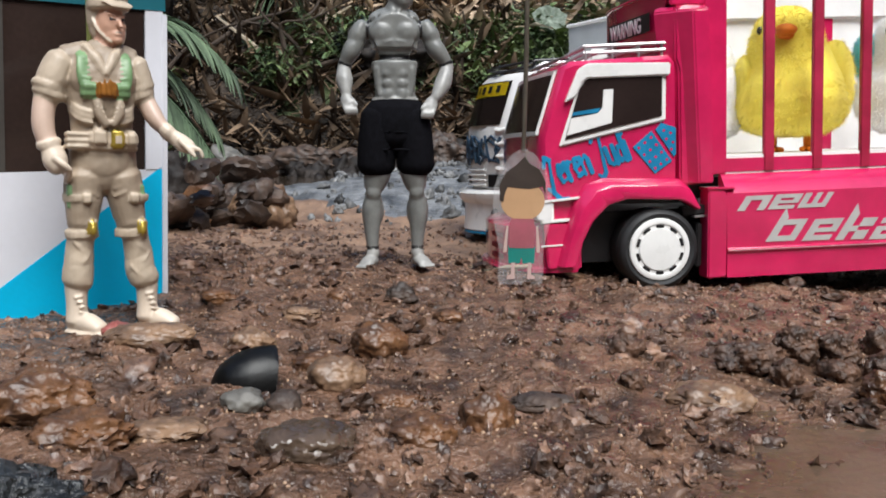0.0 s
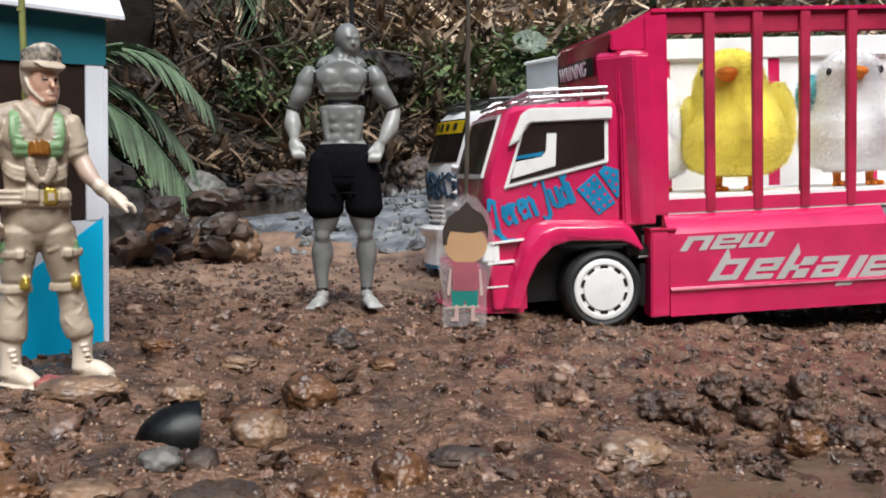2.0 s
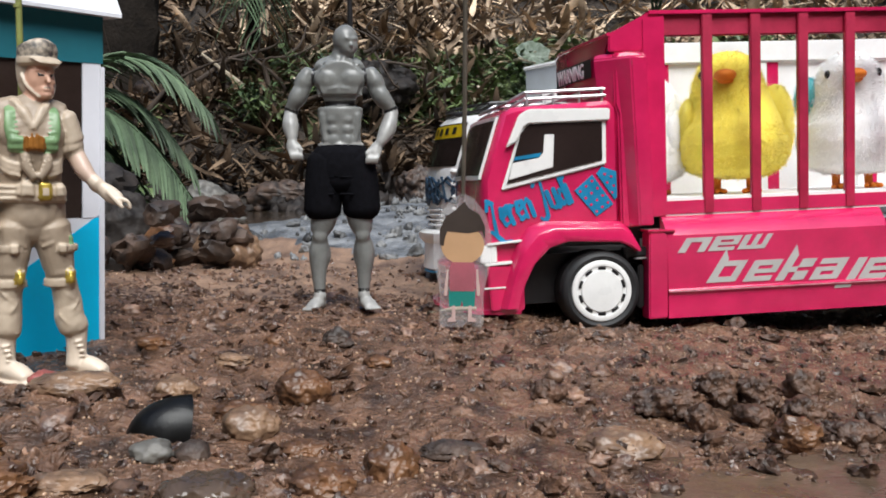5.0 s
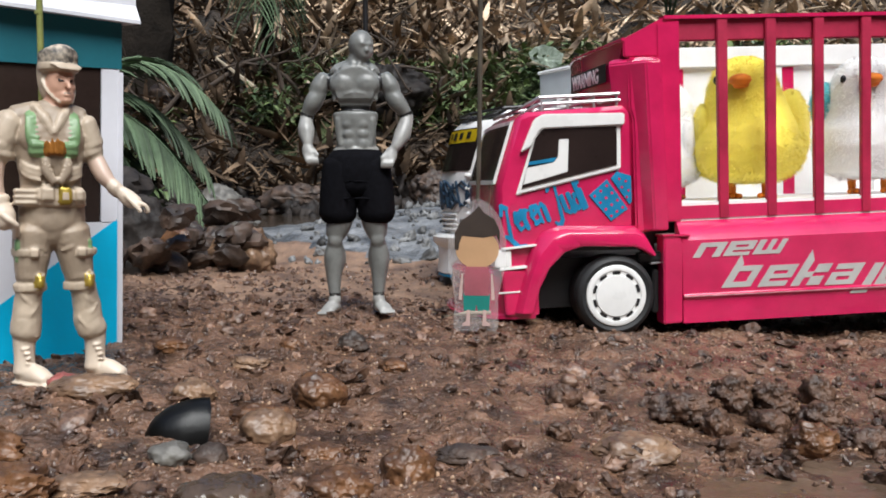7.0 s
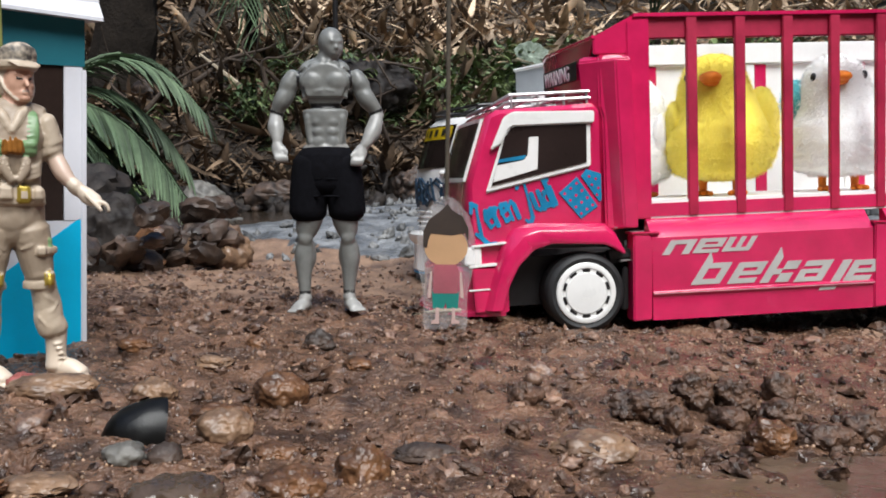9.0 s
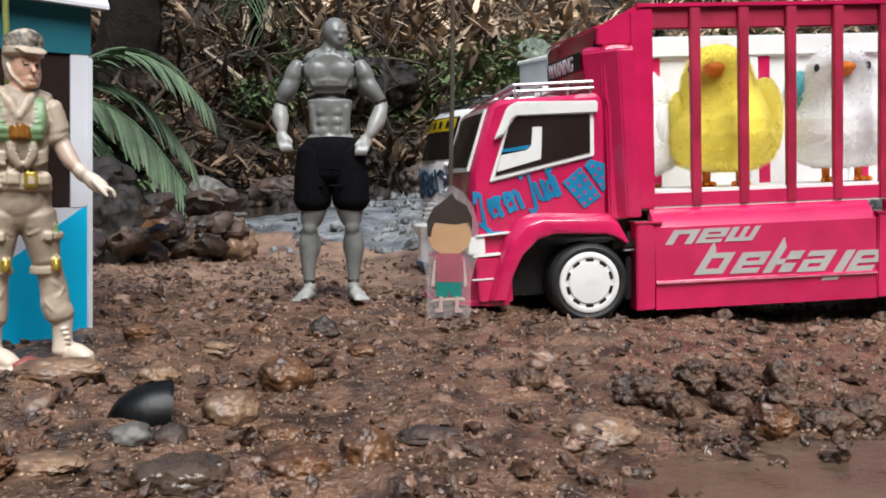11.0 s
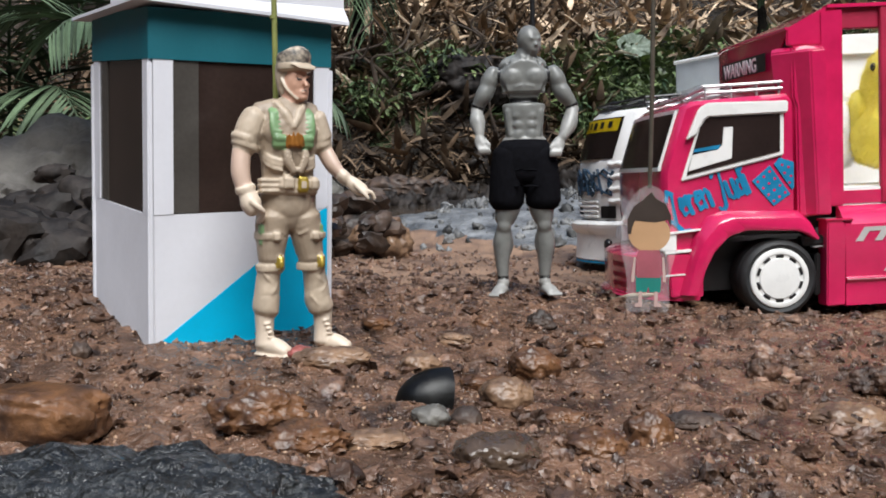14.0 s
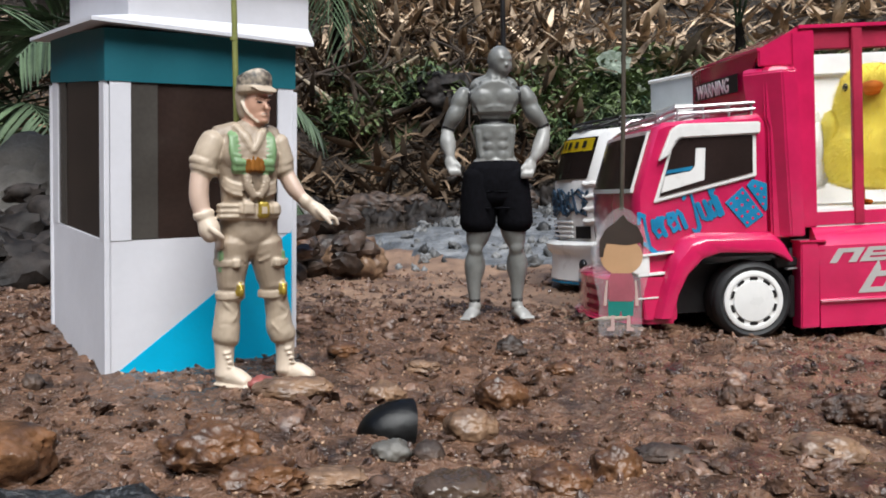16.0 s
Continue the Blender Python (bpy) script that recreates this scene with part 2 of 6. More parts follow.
def prism(bm, poly, y0, y1, bevel=0.0, mi=0, top=None):
    """A polygon of (x, z) drawn out from y0 to y1; top: another polygon for the far end."""
    a = [bm.verts.new((x, y0, z)) for x, z in poly]
    b = [bm.verts.new((x, y1, z)) for x, z in (top or poly)]
    n = len(poly)
    fs = [bm.faces.new(a), bm.faces.new(b[::-1])]
    fs += [bm.faces.new((a[i], b[i], b[(i + 1) % n], a[(i + 1) % n])) for i in range(n)]
    bmesh.ops.recalc_face_normals(bm, faces=fs)
    for f in fs:
        f.material_index = mi
    if bevel:
        bmesh.ops.bevel(bm, geom=list({e for f in fs for e in f.edges}), offset=bevel, segments=2, affect="EDGES", material=mi)
    return bm


def tube(bm, pts, radii, seg=10, mi=0, flat=1.0, ends=True):
    """A round or oval limb through points; radii are numbers or (across, deep) pairs."""
    rings = []
    pts = [Vector(p) for p in pts]
    for i, p in enumerate(pts):
        d = (pts[min(i + 1, len(pts) - 1)] - pts[max(i - 1, 0)]).normalized()
        side = d.cross(Vector((0, 1, 0))) if abs(d.y) < 0.6 else Vector((-d.y, d.x, 0)) * (-1 if d.y > 0 else 1)
        side = side.normalized() if side.length > 0.05 else Vector((1, 0, 0))
        if side.x < 0:
            side = -side
        other = d.cross(side).normalized()
        r = radii[i] if isinstance(radii, (list, tuple)) else radii
        ra, rb = r if isinstance(r, (list, tuple)) else (r, r * flat)
        rings.append([bm.verts.new(p + side * (ra * math.cos(a)) + other * (rb * math.sin(a))) for a in (2 * math.pi * k / seg for k in range(seg))])
    fs = []
    for a, b in zip(rings, rings[1:]):
        fs += [bm.faces.new((a[k], a[(k + 1) % seg], b[(k + 1) % seg], b[k])) for k in range(seg)]
    if ends:
        fs += [bm.faces.new(rings[0][::-1]), bm.faces.new(rings[-1])]
    bmesh.ops.recalc_face_normals(bm, faces=fs)
    for f in fs:
        f.material_index = mi
    return bm


def limb(bm, pts, radii, seg=12, mi=0, n=5):
    """A smooth limb: the rows of points and radii are glided through, and the ends rounded."""
    rs = [r if isinstance(r, (list, tuple)) else (r, r) for r in radii]
    p, q = [], []
    k = len(pts)

    def cat(a, b, c, d, t):
        return 0.5 * (2 * b + (c - a) * t + (2 * a - 5 * b + 4 * c - d) * t * t + (3 * b - a - 3 * c + d) * t**3)

    for i in range(k - 1):
        i0, i3 = max(i - 1, 0), min(i + 2, k - 1)
        for s in range(n if i < k - 2 else n + 1):
            t = s / n
            p.append(tuple(cat(pts[i0][c], pts[i][c], pts[i + 1][c], pts[i3][c], t) for c in range(3)))
            q.append(tuple(max(1e-5, cat(rs[i0][c], rs[i][c], rs[i + 1][c], rs[i3][c], t)) for c in range(2)))
    d0, d1 = (Vector(p[0]) - Vector(p[1])).normalized(), (Vector(p[-1]) - Vector(p[-2])).normalized()
    a, b = min(q[0]), min(q[-1])
    pre = [(tuple(Vector(p[0]) + d0 * a * 0.55), tuple(v * 0.45 for v in q[0])), (tuple(Vector(p[0]) + d0 * a * 0.32), tuple(v * 0.8 for v in q[0]))]
    post = [(tuple(Vector(p[-1]) + d1 * b * 0.32), tuple(v * 0.8 for v in q[-1])), (tuple(Vector(p[-1]) + d1 * b * 0.55), tuple(v * 0.45 for v in q[-1]))]
    return tube(bm, [x for x, _ in pre] + p + [x for x, _ in post], [x for _, x in pre] + q + [x for _, x in post], seg, mi)


def blob(bm, c, r, mi=0, sub=3, wob=0.0, freq=1.0, seed=0.0, turn=0.0):
    """An ellipsoid; wob makes it lumpy."""
    made = bmesh.ops.create_icosphere(bm, subdivisions=sub, radius=1.0)["verts"]
    off = Vector((seed * 7.3, seed * 3.1, seed * 5.7))
    rot = Matrix.Rotation(turn, 3, "Z")
    for v in made:
        k = 1 + (wob * noise.fractal(v.co * freq + off, 0.8, 2.0, 4) + 0.12 * wob * noise.fractal(v.co * freq * 6 + off, 0.7, 2.2, 3) if wob else 0)
        v.co = rot @ Vector((v.co.x * r[0] * k, v.co.y * r[1] * k, v.co.z * r[2] * k)) + Vector(c)
    for f in {f for v in made for f in v.link_faces}:
        f.material_index = mi
    return bm


def moulded(bm, voxel, rounds, fold=0.0, cloth=()):
    """One skin over all the overlapping solids of bm, as a casting has; cloth slots get shallow folds."""
    bm.faces.ensure_lookup_table()
    bm.faces.index_update()
    tree = BVHTree.FromBMesh(bm)
    slot = [f.material_index for f in bm.faces]
    me = bpy.data.meshes.new("core")
    bm.to_mesh(me)
    bm.free()
    ob = new("core", me)
    mod = ob.modifiers.new("skin", "REMESH")
    mod.mode, mod.voxel_size, mod.adaptivity = "VOXEL", voxel, 0.0
    skin = bpy.data.meshes.new_from_object(ob.evaluated_get(bpy.context.evaluated_depsgraph_get()))
    bpy.data.objects.remove(ob)
    out = bmesh.new()
    out.from_mesh(skin)
    bpy.data.meshes.remove(skin)
    bpy.data.meshes.remove(me)
    for f in out.faces:
        f.material_index = slot[tree.find_nearest(f.calc_center_median())[2]]
    for _ in range(rounds):
        bmesh.ops.smooth_vert(out, verts=out.verts[:], factor=0.5, use_axis_x=True, use_axis_y=True, use_axis_z=True)
    if fold:
        out.normal_update()
        for v in out.verts:
            if v.link_faces and all(f.material_index in cloth for f in v.link_faces):
                q = noise.fractal(Vector((v.co.x * 0.9 + v.co.z * 0.5, v.co.y * 0.9, v.co.z * 1.3 - v.co.x * 0.8)), 0.9, 2.0, 2)
                v.co += v.normal * fold * (abs(q) * 2 - 0.5)
    return out


def disc(bm, c, r, y0, y1, seg=40, mi=0, hole=0.0):
    """A round plate in the x-z plane from y0 to y1, with a hole if asked."""
    rings = [(r, y0), (r, y1)] + ([(hole, y1), (hole, y0)] if hole else [])
    vs = [[bm.verts.new((c[0] + q * math.cos(a), y, c[1] + q * math.sin(a))) for a in (2 * math.pi * k / seg for k in range(seg))] for q, y in rings]
    pairs = list(zip(vs, vs[1:])) + ([(vs[-1], vs[0])] if hole else [])
    fs = [bm.faces.new((a[k], a[(k + 1) % seg], b[(k + 1) % seg], b[k])) for a, b in pairs for k in range(seg)]
    if not hole:
        fs += [bm.faces.new(vs[0]), bm.faces.new(vs[1][::-1])]
    bmesh.ops.recalc_face_normals(bm, faces=fs)
    for f in fs:
        f.material_index = mi
    return bm


def lettering(text, size, depth, shear=0.0, stretch=1.0, offset=0.0):
    """A mesh of the words, upright in x-z, facing -y, from the origin."""
    cu = bpy.data.curves.new("words", "FONT")
    cu.body, cu.size, cu.extrude, cu.shear, cu.offset, cu.resolution_u = text, size, depth, shear, offset, 3
    tmp = new("words", cu)
    bpy.context.view_layer.update()
    me = bpy.data.meshes.new_from_object(tmp.evaluated_get(bpy.context.evaluated_depsgraph_get()))
    bpy.data.objects.remove(tmp)
    bm = bmesh.new()
    bm.from_mesh(me)
    bpy.data.meshes.remove(me)
    for v in bm.verts:
        v.co = Vector((v.co.x * stretch, -v.co.z, v.co.y))
    return bm


def many(name, templates, places, material, label, category, parent=None, smooth=True):
    """Joins copies of templates (verts, faces) at places (template number, 4x4 array) into one mesh."""
    vs, fs, base = [], [], 0
    for k, m in places:
        v, f = templates[k]
        vs.append(v @ m[:3, :3].T + m[:3, 3])
        fs.extend(tuple(i + base for i in face) for face in f)
        base += len(v)
    me = bpy.data.meshes.new(name)
    me.from_pydata(np.concatenate(vs).tolist(), [], fs)
    me.materials.append(material)
    me.polygons.foreach_set("use_smooth", [smooth] * len(me.polygons))
    ob = new(name, me)
    ob.parent = parent
    return tagged(ob, label, category, kind="stuff")


def pebble_templates(sub, count, seed, wob=0.5, freq=1.3):
    out = []
    for k in range(count):
        bm = blob(bmesh.new(), (0, 0, 0), (1, 0.85, 0.62), sub=sub, wob=wob, freq=freq, seed=seed + k)
        bm.verts.ensure_lookup_table()
        out.append((np.array([v.co[:] for v in bm.verts]), [tuple(v.index for v in f.verts) for f in bm.faces]))
        bm.free()
    return out


def spot(x, y, z, s, rx=0.0, ry=0.0, rz=0.0):
    m = np.array(pose(x, y, z, rx, ry, rz))
    m[:3, :3] *= np.asarray(s)
    return m


# ---- ground ----
def step(a, b, x):
    t = min(1.0, max(0.0, (x - a) / (b - a)))
    return t * t * (3 - 2 * t)


def foot_of(x):
    """How far back the bank begins."""
    return 2.2 + 0.1 * math.sin(x * 2.3 + 0.6) + 0.05 * math.sin(x * 7.1)


def lay(x, y):
    """The height of the ground without its small relief."""
    xs = min(0.3, max(-0.5, x))
    z = -0.061 * xs * (1 - step(0.55, 1.0, y)) + 0.078 * max(0.16, min(y, 0.45)) - 0.0521 + 0.03 * step(0.32, 0.6, x) + 0.05 * step(0.12, 0.8, -y)
    z += 0.03 * step(0.86, 1.08, y)
    pool = step(1.08, 1.3, y) * (1 - step(2.0, 2.4, y)) * (1 - step(-0.28, -0.1, x - 0.3 * (y - 1.0))) * step(-1.5, -1.0, x)
    z -= 0.045 * pool
    bar = step(0.82, 1.3, y) * (1 - step(1.7, 2.3, y)) * step(-0.28, -0.1, x - 0.3 * (y - 1.0))
    z += 0.02 * bar
    foot = foot_of(x)
    z += 0.04 * step(foot - 0.3, foot - 0.05, y) + 0.2 * step(foot, foot + 0.2, y) + 0.16 * step(foot + 0.2, foot + 0.75, y) + 0.56 * max(0.0, min(y - foot - 0.7, 6.0)) * step(foot + 0.6, foot + 1.0, y)
    # unseen rim added at the sides and behind the camera to block low skylight
    gone = math.hypot(x * 0.8, (y - 0.6) if y > 0.6 else (y - 0.6) * 0.62)
    side = step(1.9, 3.2, gone) * (1 - step(1.2, 2.2, y) * (1 - step(1.6, 2.6, abs(x))))
    z += 3.0 * side * min(1.6, gone / 3.2)
    return z


def relief(x, y):
    p = Vector((x, y, 0))
    near = 1 - step(0.8, 1.4, y)
    h = 0.0042 * noise.fractal(p * 14, 0.9, 2.1, 3) + near * (0.0023 * noise.fractal(p * 60 + Vector((3, 1, 0)), 0.7, 2.1, 4))
    if near > 0:
        h += near * 0.0019 * max(0.0, noise.noise(p * 150))
    far = step(1.8, 2.6, y)
    if far > 0:
        h += far * (0.07 * noise.fractal(p * 2.4, 0.8, 2.0, 3) + 0.035 * noise.fractal(p * 9, 0.8, 2.0, 4))
    return h


def land(x, y):
    return lay(x, y) + relief(x, y)


def steps_of(near0, near1, fine, lo, hi, rate):
    out = list(np.arange(near0, near1 + 1e-9, fine))
    s = fine
    while out[-1] < hi:
        s *= rate
        out.append(out[-1] + s)
    s, low = fine, []
    while (low[-1] if low else out[0]) > lo:
        s *= rate
        low.append((low[-1] if low else out[0]) - s)
    return low[::-1] + out


XS, YS = steps_of(-0.34, 0.34, 0.0024, -60, 60, 1.07), steps_of(0.2, 0.58, 0.0024, -60, 90, 1.05)
YS = sorted([y for y in YS if not 2.0 < y < 3.3] + list(np.arange(2.0, 3.3, 0.022)))
gv = [(x, y, land(x, y)) for y in YS for x in XS]
nx = len(XS)
gf = [(j * nx + i, j * nx + i + 1, (j + 1) * nx + i + 1, (j + 1) * nx + i) for j in range(len(YS) - 1) for i in range(nx - 1)]
gm = bpy.data.meshes.new("ground")
gm.from_pydata(gv, [], gf)
for m in (MUD, SAND_GREY, BANK, MOSS, DRYMUD):
    gm.materials.append(m)
kinds = []
dice = random.Random(12)
for f in gm.polygons:
    c = f.center
    w = 0.1 * noise.noise(Vector((c.x * 6, c.y * 6, 0))) + 0.5 * noise.noise(Vector((c.x * 0.9, c.y * 0.9, 3))) * step(0.5, 1.5, abs(c.x))
    out = math.hypot(c.x, (c.y - 0.5) * 0.7) + 2 * w
    if c.y + w < 0.86 + 0.10 * step(-0.3, -0.1, -c.x) and out < 1.5:
        damp = step(0.5, 0.68, c.y + 0.09 * noise.noise(Vector((c.x * 25, c.y * 25, 9))))
        kinds.append(4 if dice.random() < damp and c.y < 1.1 else 0)
    elif c.y + w < 2.0 and c.x + 3 * w > -0.5 and out < 1.7:
        kinds.append(1)
    elif c.y < 2.0:
        kinds.append(2)
    else:
        into = c.y - foot_of(c.x)
        kinds.append(3 if 0.12 < into < 0.75 and f.normal.z > 0.5 and c.x > -0.4 + w else 2)
gm.polygons.foreach_set("material_index", kinds)
gm.polygons.foreach_set("use_smooth", [True] * len(gm.polygons))
tagged(new("ground", gm), "wet brown mud shore rising to a leafy bank", "ground", kind="structure")

bm = bmesh.new()
box(bm, -1.6, 0.4, 1.1, 2.5, -0.09, 0.003)
tagged(new("water", grow(bm, "water", WATER)), "still brown stream pool between stones", "water", kind="structure")
bm = bmesh.new()
box(bm, -0.02, 0.6, -0.3, 0.31, -0.06, -0.0376)
tagged(new("water_1", grow(bm, "water_1", PUDDLE)), "shallow clear puddle over mud", "water", kind="structure")

# gravel and clods, too many to count
rng = np.random.default_rng(5)
fine_t, mid_t, crumb_t = pebble_templates(2, 8, 10, 0.75, 1.6), pebble_templates(3, 8, 30, 0.7, 1.5), pebble_templates(2, 12, 50, 1.1, 2.1)
places = []
for _ in range(7000):
    x, y = rng.uniform(-0.42, 0.45), 0.2 + 0.68 * rng.random() ** 1.7
    s = 0.0011 + 0.0021 * rng.random() ** 2.2
    places.append((int(rng.integers(8)), spot(x, y, land(x, y) - 0.05 * s, s * np.array([rng.uniform(0.8, 1.2), rng.uniform(0.7, 1.0), rng.uniform(0.7, 1.1)]), *rng.uniform(0, 360, 3))))
many("gravel", fine_t, places, GRAVEL, "fine wet brown gravel in mud", "gravel", smooth=False)
places = []
for _ in range(420):
    x, y = rng.uniform(-0.4, 0.42), 0.21 + 0.62 * rng.random() ** 1.2
    s = 0.0026 + 0.0038 * rng.random() ** 2.5
    places.append((int(rng.integers(8)), spot(x, y, land(x, y) + 0.02 * s, s * np.array([rng.uniform(0.8, 1.25), rng.uniform(0.75, 1.1), rng.uniform(0.7, 1.1)]), rng.uniform(-30, 30), rng.uniform(-30, 30), rng.uniform(0, 360))))
clods = []
for _ in range(1150):
    x, y = rng.uniform(-0.4, 0.42), 0.21 + 0.4 * rng.random() ** 1.5
    s = 0.0014 + 0.0036 * rng.random() ** 3
    clods.append((int(rng.integers(12)), spot(x, y, land(x, y) + 0.3 * s, s * np.array([rng.uniform(0.9, 1.4), rng.uniform(0.75, 1.1), rng.uniform(0.7, 1.1)]), rng.uniform(-30, 30), rng.uniform(-30, 30), rng.uniform(0, 360))))
many("clods", crumb_t, clods, CLOD, "dark wet clods and crumbs of mud", "clods", smooth=False)
many("pebbles", mid_t, places, GRAVEL, "small wet brown pebbles and clods", "pebbles")

places = []
for _ in range(9000):
    x, y = rng.uniform(-0.4, 0.42), 0.2 + 0.62 * rng.random() ** 1.3
    s = rng.uniform(0.0004, 0.0011)
    places.append((int(rng.integers(6)), spot(x, y, land(x, y), s, *rng.uniform(0, 360, 3))))
many("grit", pebble_templates(1, 6, 70, 0.5), places, GRIT, "pale sandy grit scattered over mud", "grit")


def rough_up(ob, size, freq):
    """Rugged relief on a boulder's mesh."""
    n = len(ob.data.vertices)
    at, way = np.empty(n * 3), np.empty(n * 3)
    ob.data.vertices.foreach_get("co", at)
    ob.data.vertices.foreach_get("normal", way)
    at, way = at.reshape(n, 3), way.reshape(n, 3)
    q = np.array([noise.fractal(Vector(p) * freq, 0.75, 2.1, 4) for p in at])
    ob.data.vertices.foreach_set("co", (at + way * (size * q)[:, None]).ravel())
    ob.data.update()


def stone(name, x, y, r, material, label, seed, wob=0.35, sink=0.35, turn=0.0, tilt=0.0, group="", freq=1.2):
    bm = blob(bmesh.new(), (0, 0, 0), r, sub=5 if max(r) > 0.008 else 4, wob=wob * 0.62, freq=freq, seed=seed)
    z = land(x, y) + r[2] * (1 - 2 * sink)
    ob = thing(name, bm, material, label, "stone", pose(x, y, z, tilt, 0, turn), group)
    least = min(r)
    if material is CLOD:
        rough_up(ob, 0.34 * least, 0.7 / least)
        rough_up(ob, 0.13 * least, 2.6 / least)
    else:
        rough_up(ob, 0.14 * least, 0.9 / least)
        rough_up(ob, 0.035 * least, 4.0 / least)
    return ob


# ---- toy truck, in centimetres from the front hub: along, deep, up ----
C = 0.01
TRUCK = Matrix.Translation((0.1302, 0.5191, -0.0029)) @ pose(0, 0, 0, 0, -1.5, 7) @ Matrix.Translation((0, 0, -0.024))
HUB = 2.4


def cm(*poly):
    return [(x * C, (z + HUB) * C) for x, z in poly]


def plate(name, poly, w0, w1, material, parent, label="", bevel=0.0008):
    return part(name, prism(bmesh.new(), cm(*poly), w0 * C, w1 * C, bevel), material, parent, label)


def rod(name, pts, r, material, parent, label=""):
    return part(name, tube(bmesh.new(), [(x * C, w * C, (z + HUB) * C) for x, w, z in pts], r * C, 8), material, parent, label)


def wheel(parent, u, w0, w1, out):
    """A tyre with a slotted hubcap; out: -1 for the near side, 1 for the far side."""
    bm = bmesh.new()
    w_out, w_in = (w0, w1) if out < 0 else (w1, w0)
    k = 1 if out < 0 else -1
    prof = [(1.86, w_out + 0.1 * k), (2.08, w_out), (2.28, w_out + 0.1 * k), (2.38, w_out + 0.3 * k), (2.4, w_out + 0.5 * k), (2.36, w_out + 0.55 * k), (2.36, w_out + 0.62 * k), (2.4, w_out + 0.67 * k), (2.4, w_in - 0.3 * k), (2.2, w_in), (1.7, w_in)]
    seg = 48
    rings = [[bm.verts.new(((u + r * math.cos(a)) * C, w * C, (HUB + r * math.sin(a)) * C)) for a in (2 * math.pi * i / seg for i in range(seg))] for r, w in prof]
    fs = [bm.faces.new((a[i], a[(i + 1) % seg], b[(i + 1) % seg], b[i])) for a, b in zip(rings, rings[1:]) for i in range(seg)]
    fs.append(bm.faces.new(rings[-1]))
    bmesh.ops.recalc_face_normals(bm, faces=fs)
    hub = new("wheel")
    hub.parent = parent
    part("tyre", bm, RUBBER, hub, "black rubber tyre")
    bm = bmesh.new()
    prof = [(1.84, w_out + 0.12 * k), (1.8, w_out + 0.02 * k), (1.72, w_out - 0.02 * k), (1.52, w_out + 0.0 * k), (1.46, w_out + 0.06 * k), (1.28, w_out + 0.06 * k), (1.22, w_out - 0.02 * k), (0.5, w_out - 0.08 * k), (0.02, w_out - 0.09 * k)]
    rings = [[bm.verts.new(((u + r * math.cos(a)) * C, w * C, (HUB + r * math.sin(a)) * C)) for a in (2 * math.pi * i / seg for i in range(seg))] for r, w in prof]
    fs = [bm.faces.new((a[i], a[(i + 1) % seg], b[(i + 1) % seg], b[i])) for a, b in zip(rings, rings[1:]) for i in range(seg)]
    fs += [bm.faces.new(rings[-1])]
    bmesh.ops.recalc_face_normals(bm, faces=fs)
    cap = part("hubcap", bm, WHITE, hub, "white slotted plastic hubcap")
    if out < 0:
        for i in range(10):
            a0 = 2 * math.pi * (i + 0.2) / 10
            bm = bmesh.new()
            pts = [(u + r * math.cos(a0 + da), r * math.sin(a0 + da)) for r, da in [(1.45, t * 0.11) for t in range(4)] + [(1.29, t * 0.11) for t in (3, 2, 1, 0)]]
            prism(bm, cm(*pts), (w_out + 0.0) * C, (w_out + 0.055) * C)
            part("slot", bm, BLACKP, hub)
    return hub


truck = empty("toy_truck", TRUCK, "glossy magenta-red wooden toy truck with barred cage", "toy truck")
W = 12.6
# cab shell, with a rounded front: rings from the near to the far side
SIDE = [(-5.6, -0.6), (-6.7, 1.6), (-7.05, 4.2), (-7.0, 6.75), (-5.75, 10.55), (-5.2, 11.0), (0.6, 11.25), (1.0, 10.9), (1.0, 3.3), (-0.5, 3.1), (-3.2, 3.0), (-4.6, 1.2), (-5.0, -0.6)]


def cab_shell(parent, material, w0, w1, bulge, name="cab_body", shift=0.0, dz=0.0):
    bm = bmesh.new()
    rows = []
    for f in (0.0, 0.02, 0.08, 0.2, 0.5, 0.8, 0.92, 0.98, 1.0):
        k = 1 - (2 * f - 1) ** 2
        edge = 0.25 if f in (0.0, 1.0) else 0.0
        ring = []
        for i, (u, v) in enumerate(SIDE):
            front = 1.0 if i <= 5 else 0.0
            ring.append(bm.verts.new(((u + shift * front - bulge * k * front + edge * (front - 0.2)) * C, (w0 + (w1 - w0) * f) * C, (v + HUB + dz - edge * (1 if i in (5, 6, 7) else 0)) * C)))
        rows.append(ring)
    n = len(SIDE)
    fs = [bm.faces.new((a[i], a[(i + 1) % n], b[(i + 1) % n], b[i])) for a, b in zip(rows, rows[1:]) for i in range(n)]
    fs += [bm.faces.new(rows[0]), bm.faces.new(rows[-1][::-1])]
    bmesh.ops.recalc_face_normals(bm, faces=fs)
    return part(name, bm, material, parent)


cab = cab_shell(truck, RED, 0.9, W, 0.55)
# side window with a white frame, its visor and a mirror board inside
plate("window_frame", [(-6.05, 6.15), (0.35, 7.48), (0.4, 10.3), (-4.2, 10.25), (-4.85, 9.6)], 0.72, 0.9, WHITE, cab, "white side window frame")
plate("side_window", [(-5.7, 6.55), (0.08, 7.75), (0.12, 10.0), (-4.3, 10.0), (-4.8, 9.4)], 0.66, 0.8, TINT, cab, "dark tinted side window", bevel=0.0)
plate("visor", [(-5.7, 8.65), (-5.1, 8.95), (-4.62, 9.8), (-4.35, 9.98), (0.55, 10.05), (0.6, 10.78), (-4.3, 10.85), (-4.85, 10.55)], 0.5, 0.9, WHITE, cab, "white rain visor over the window")
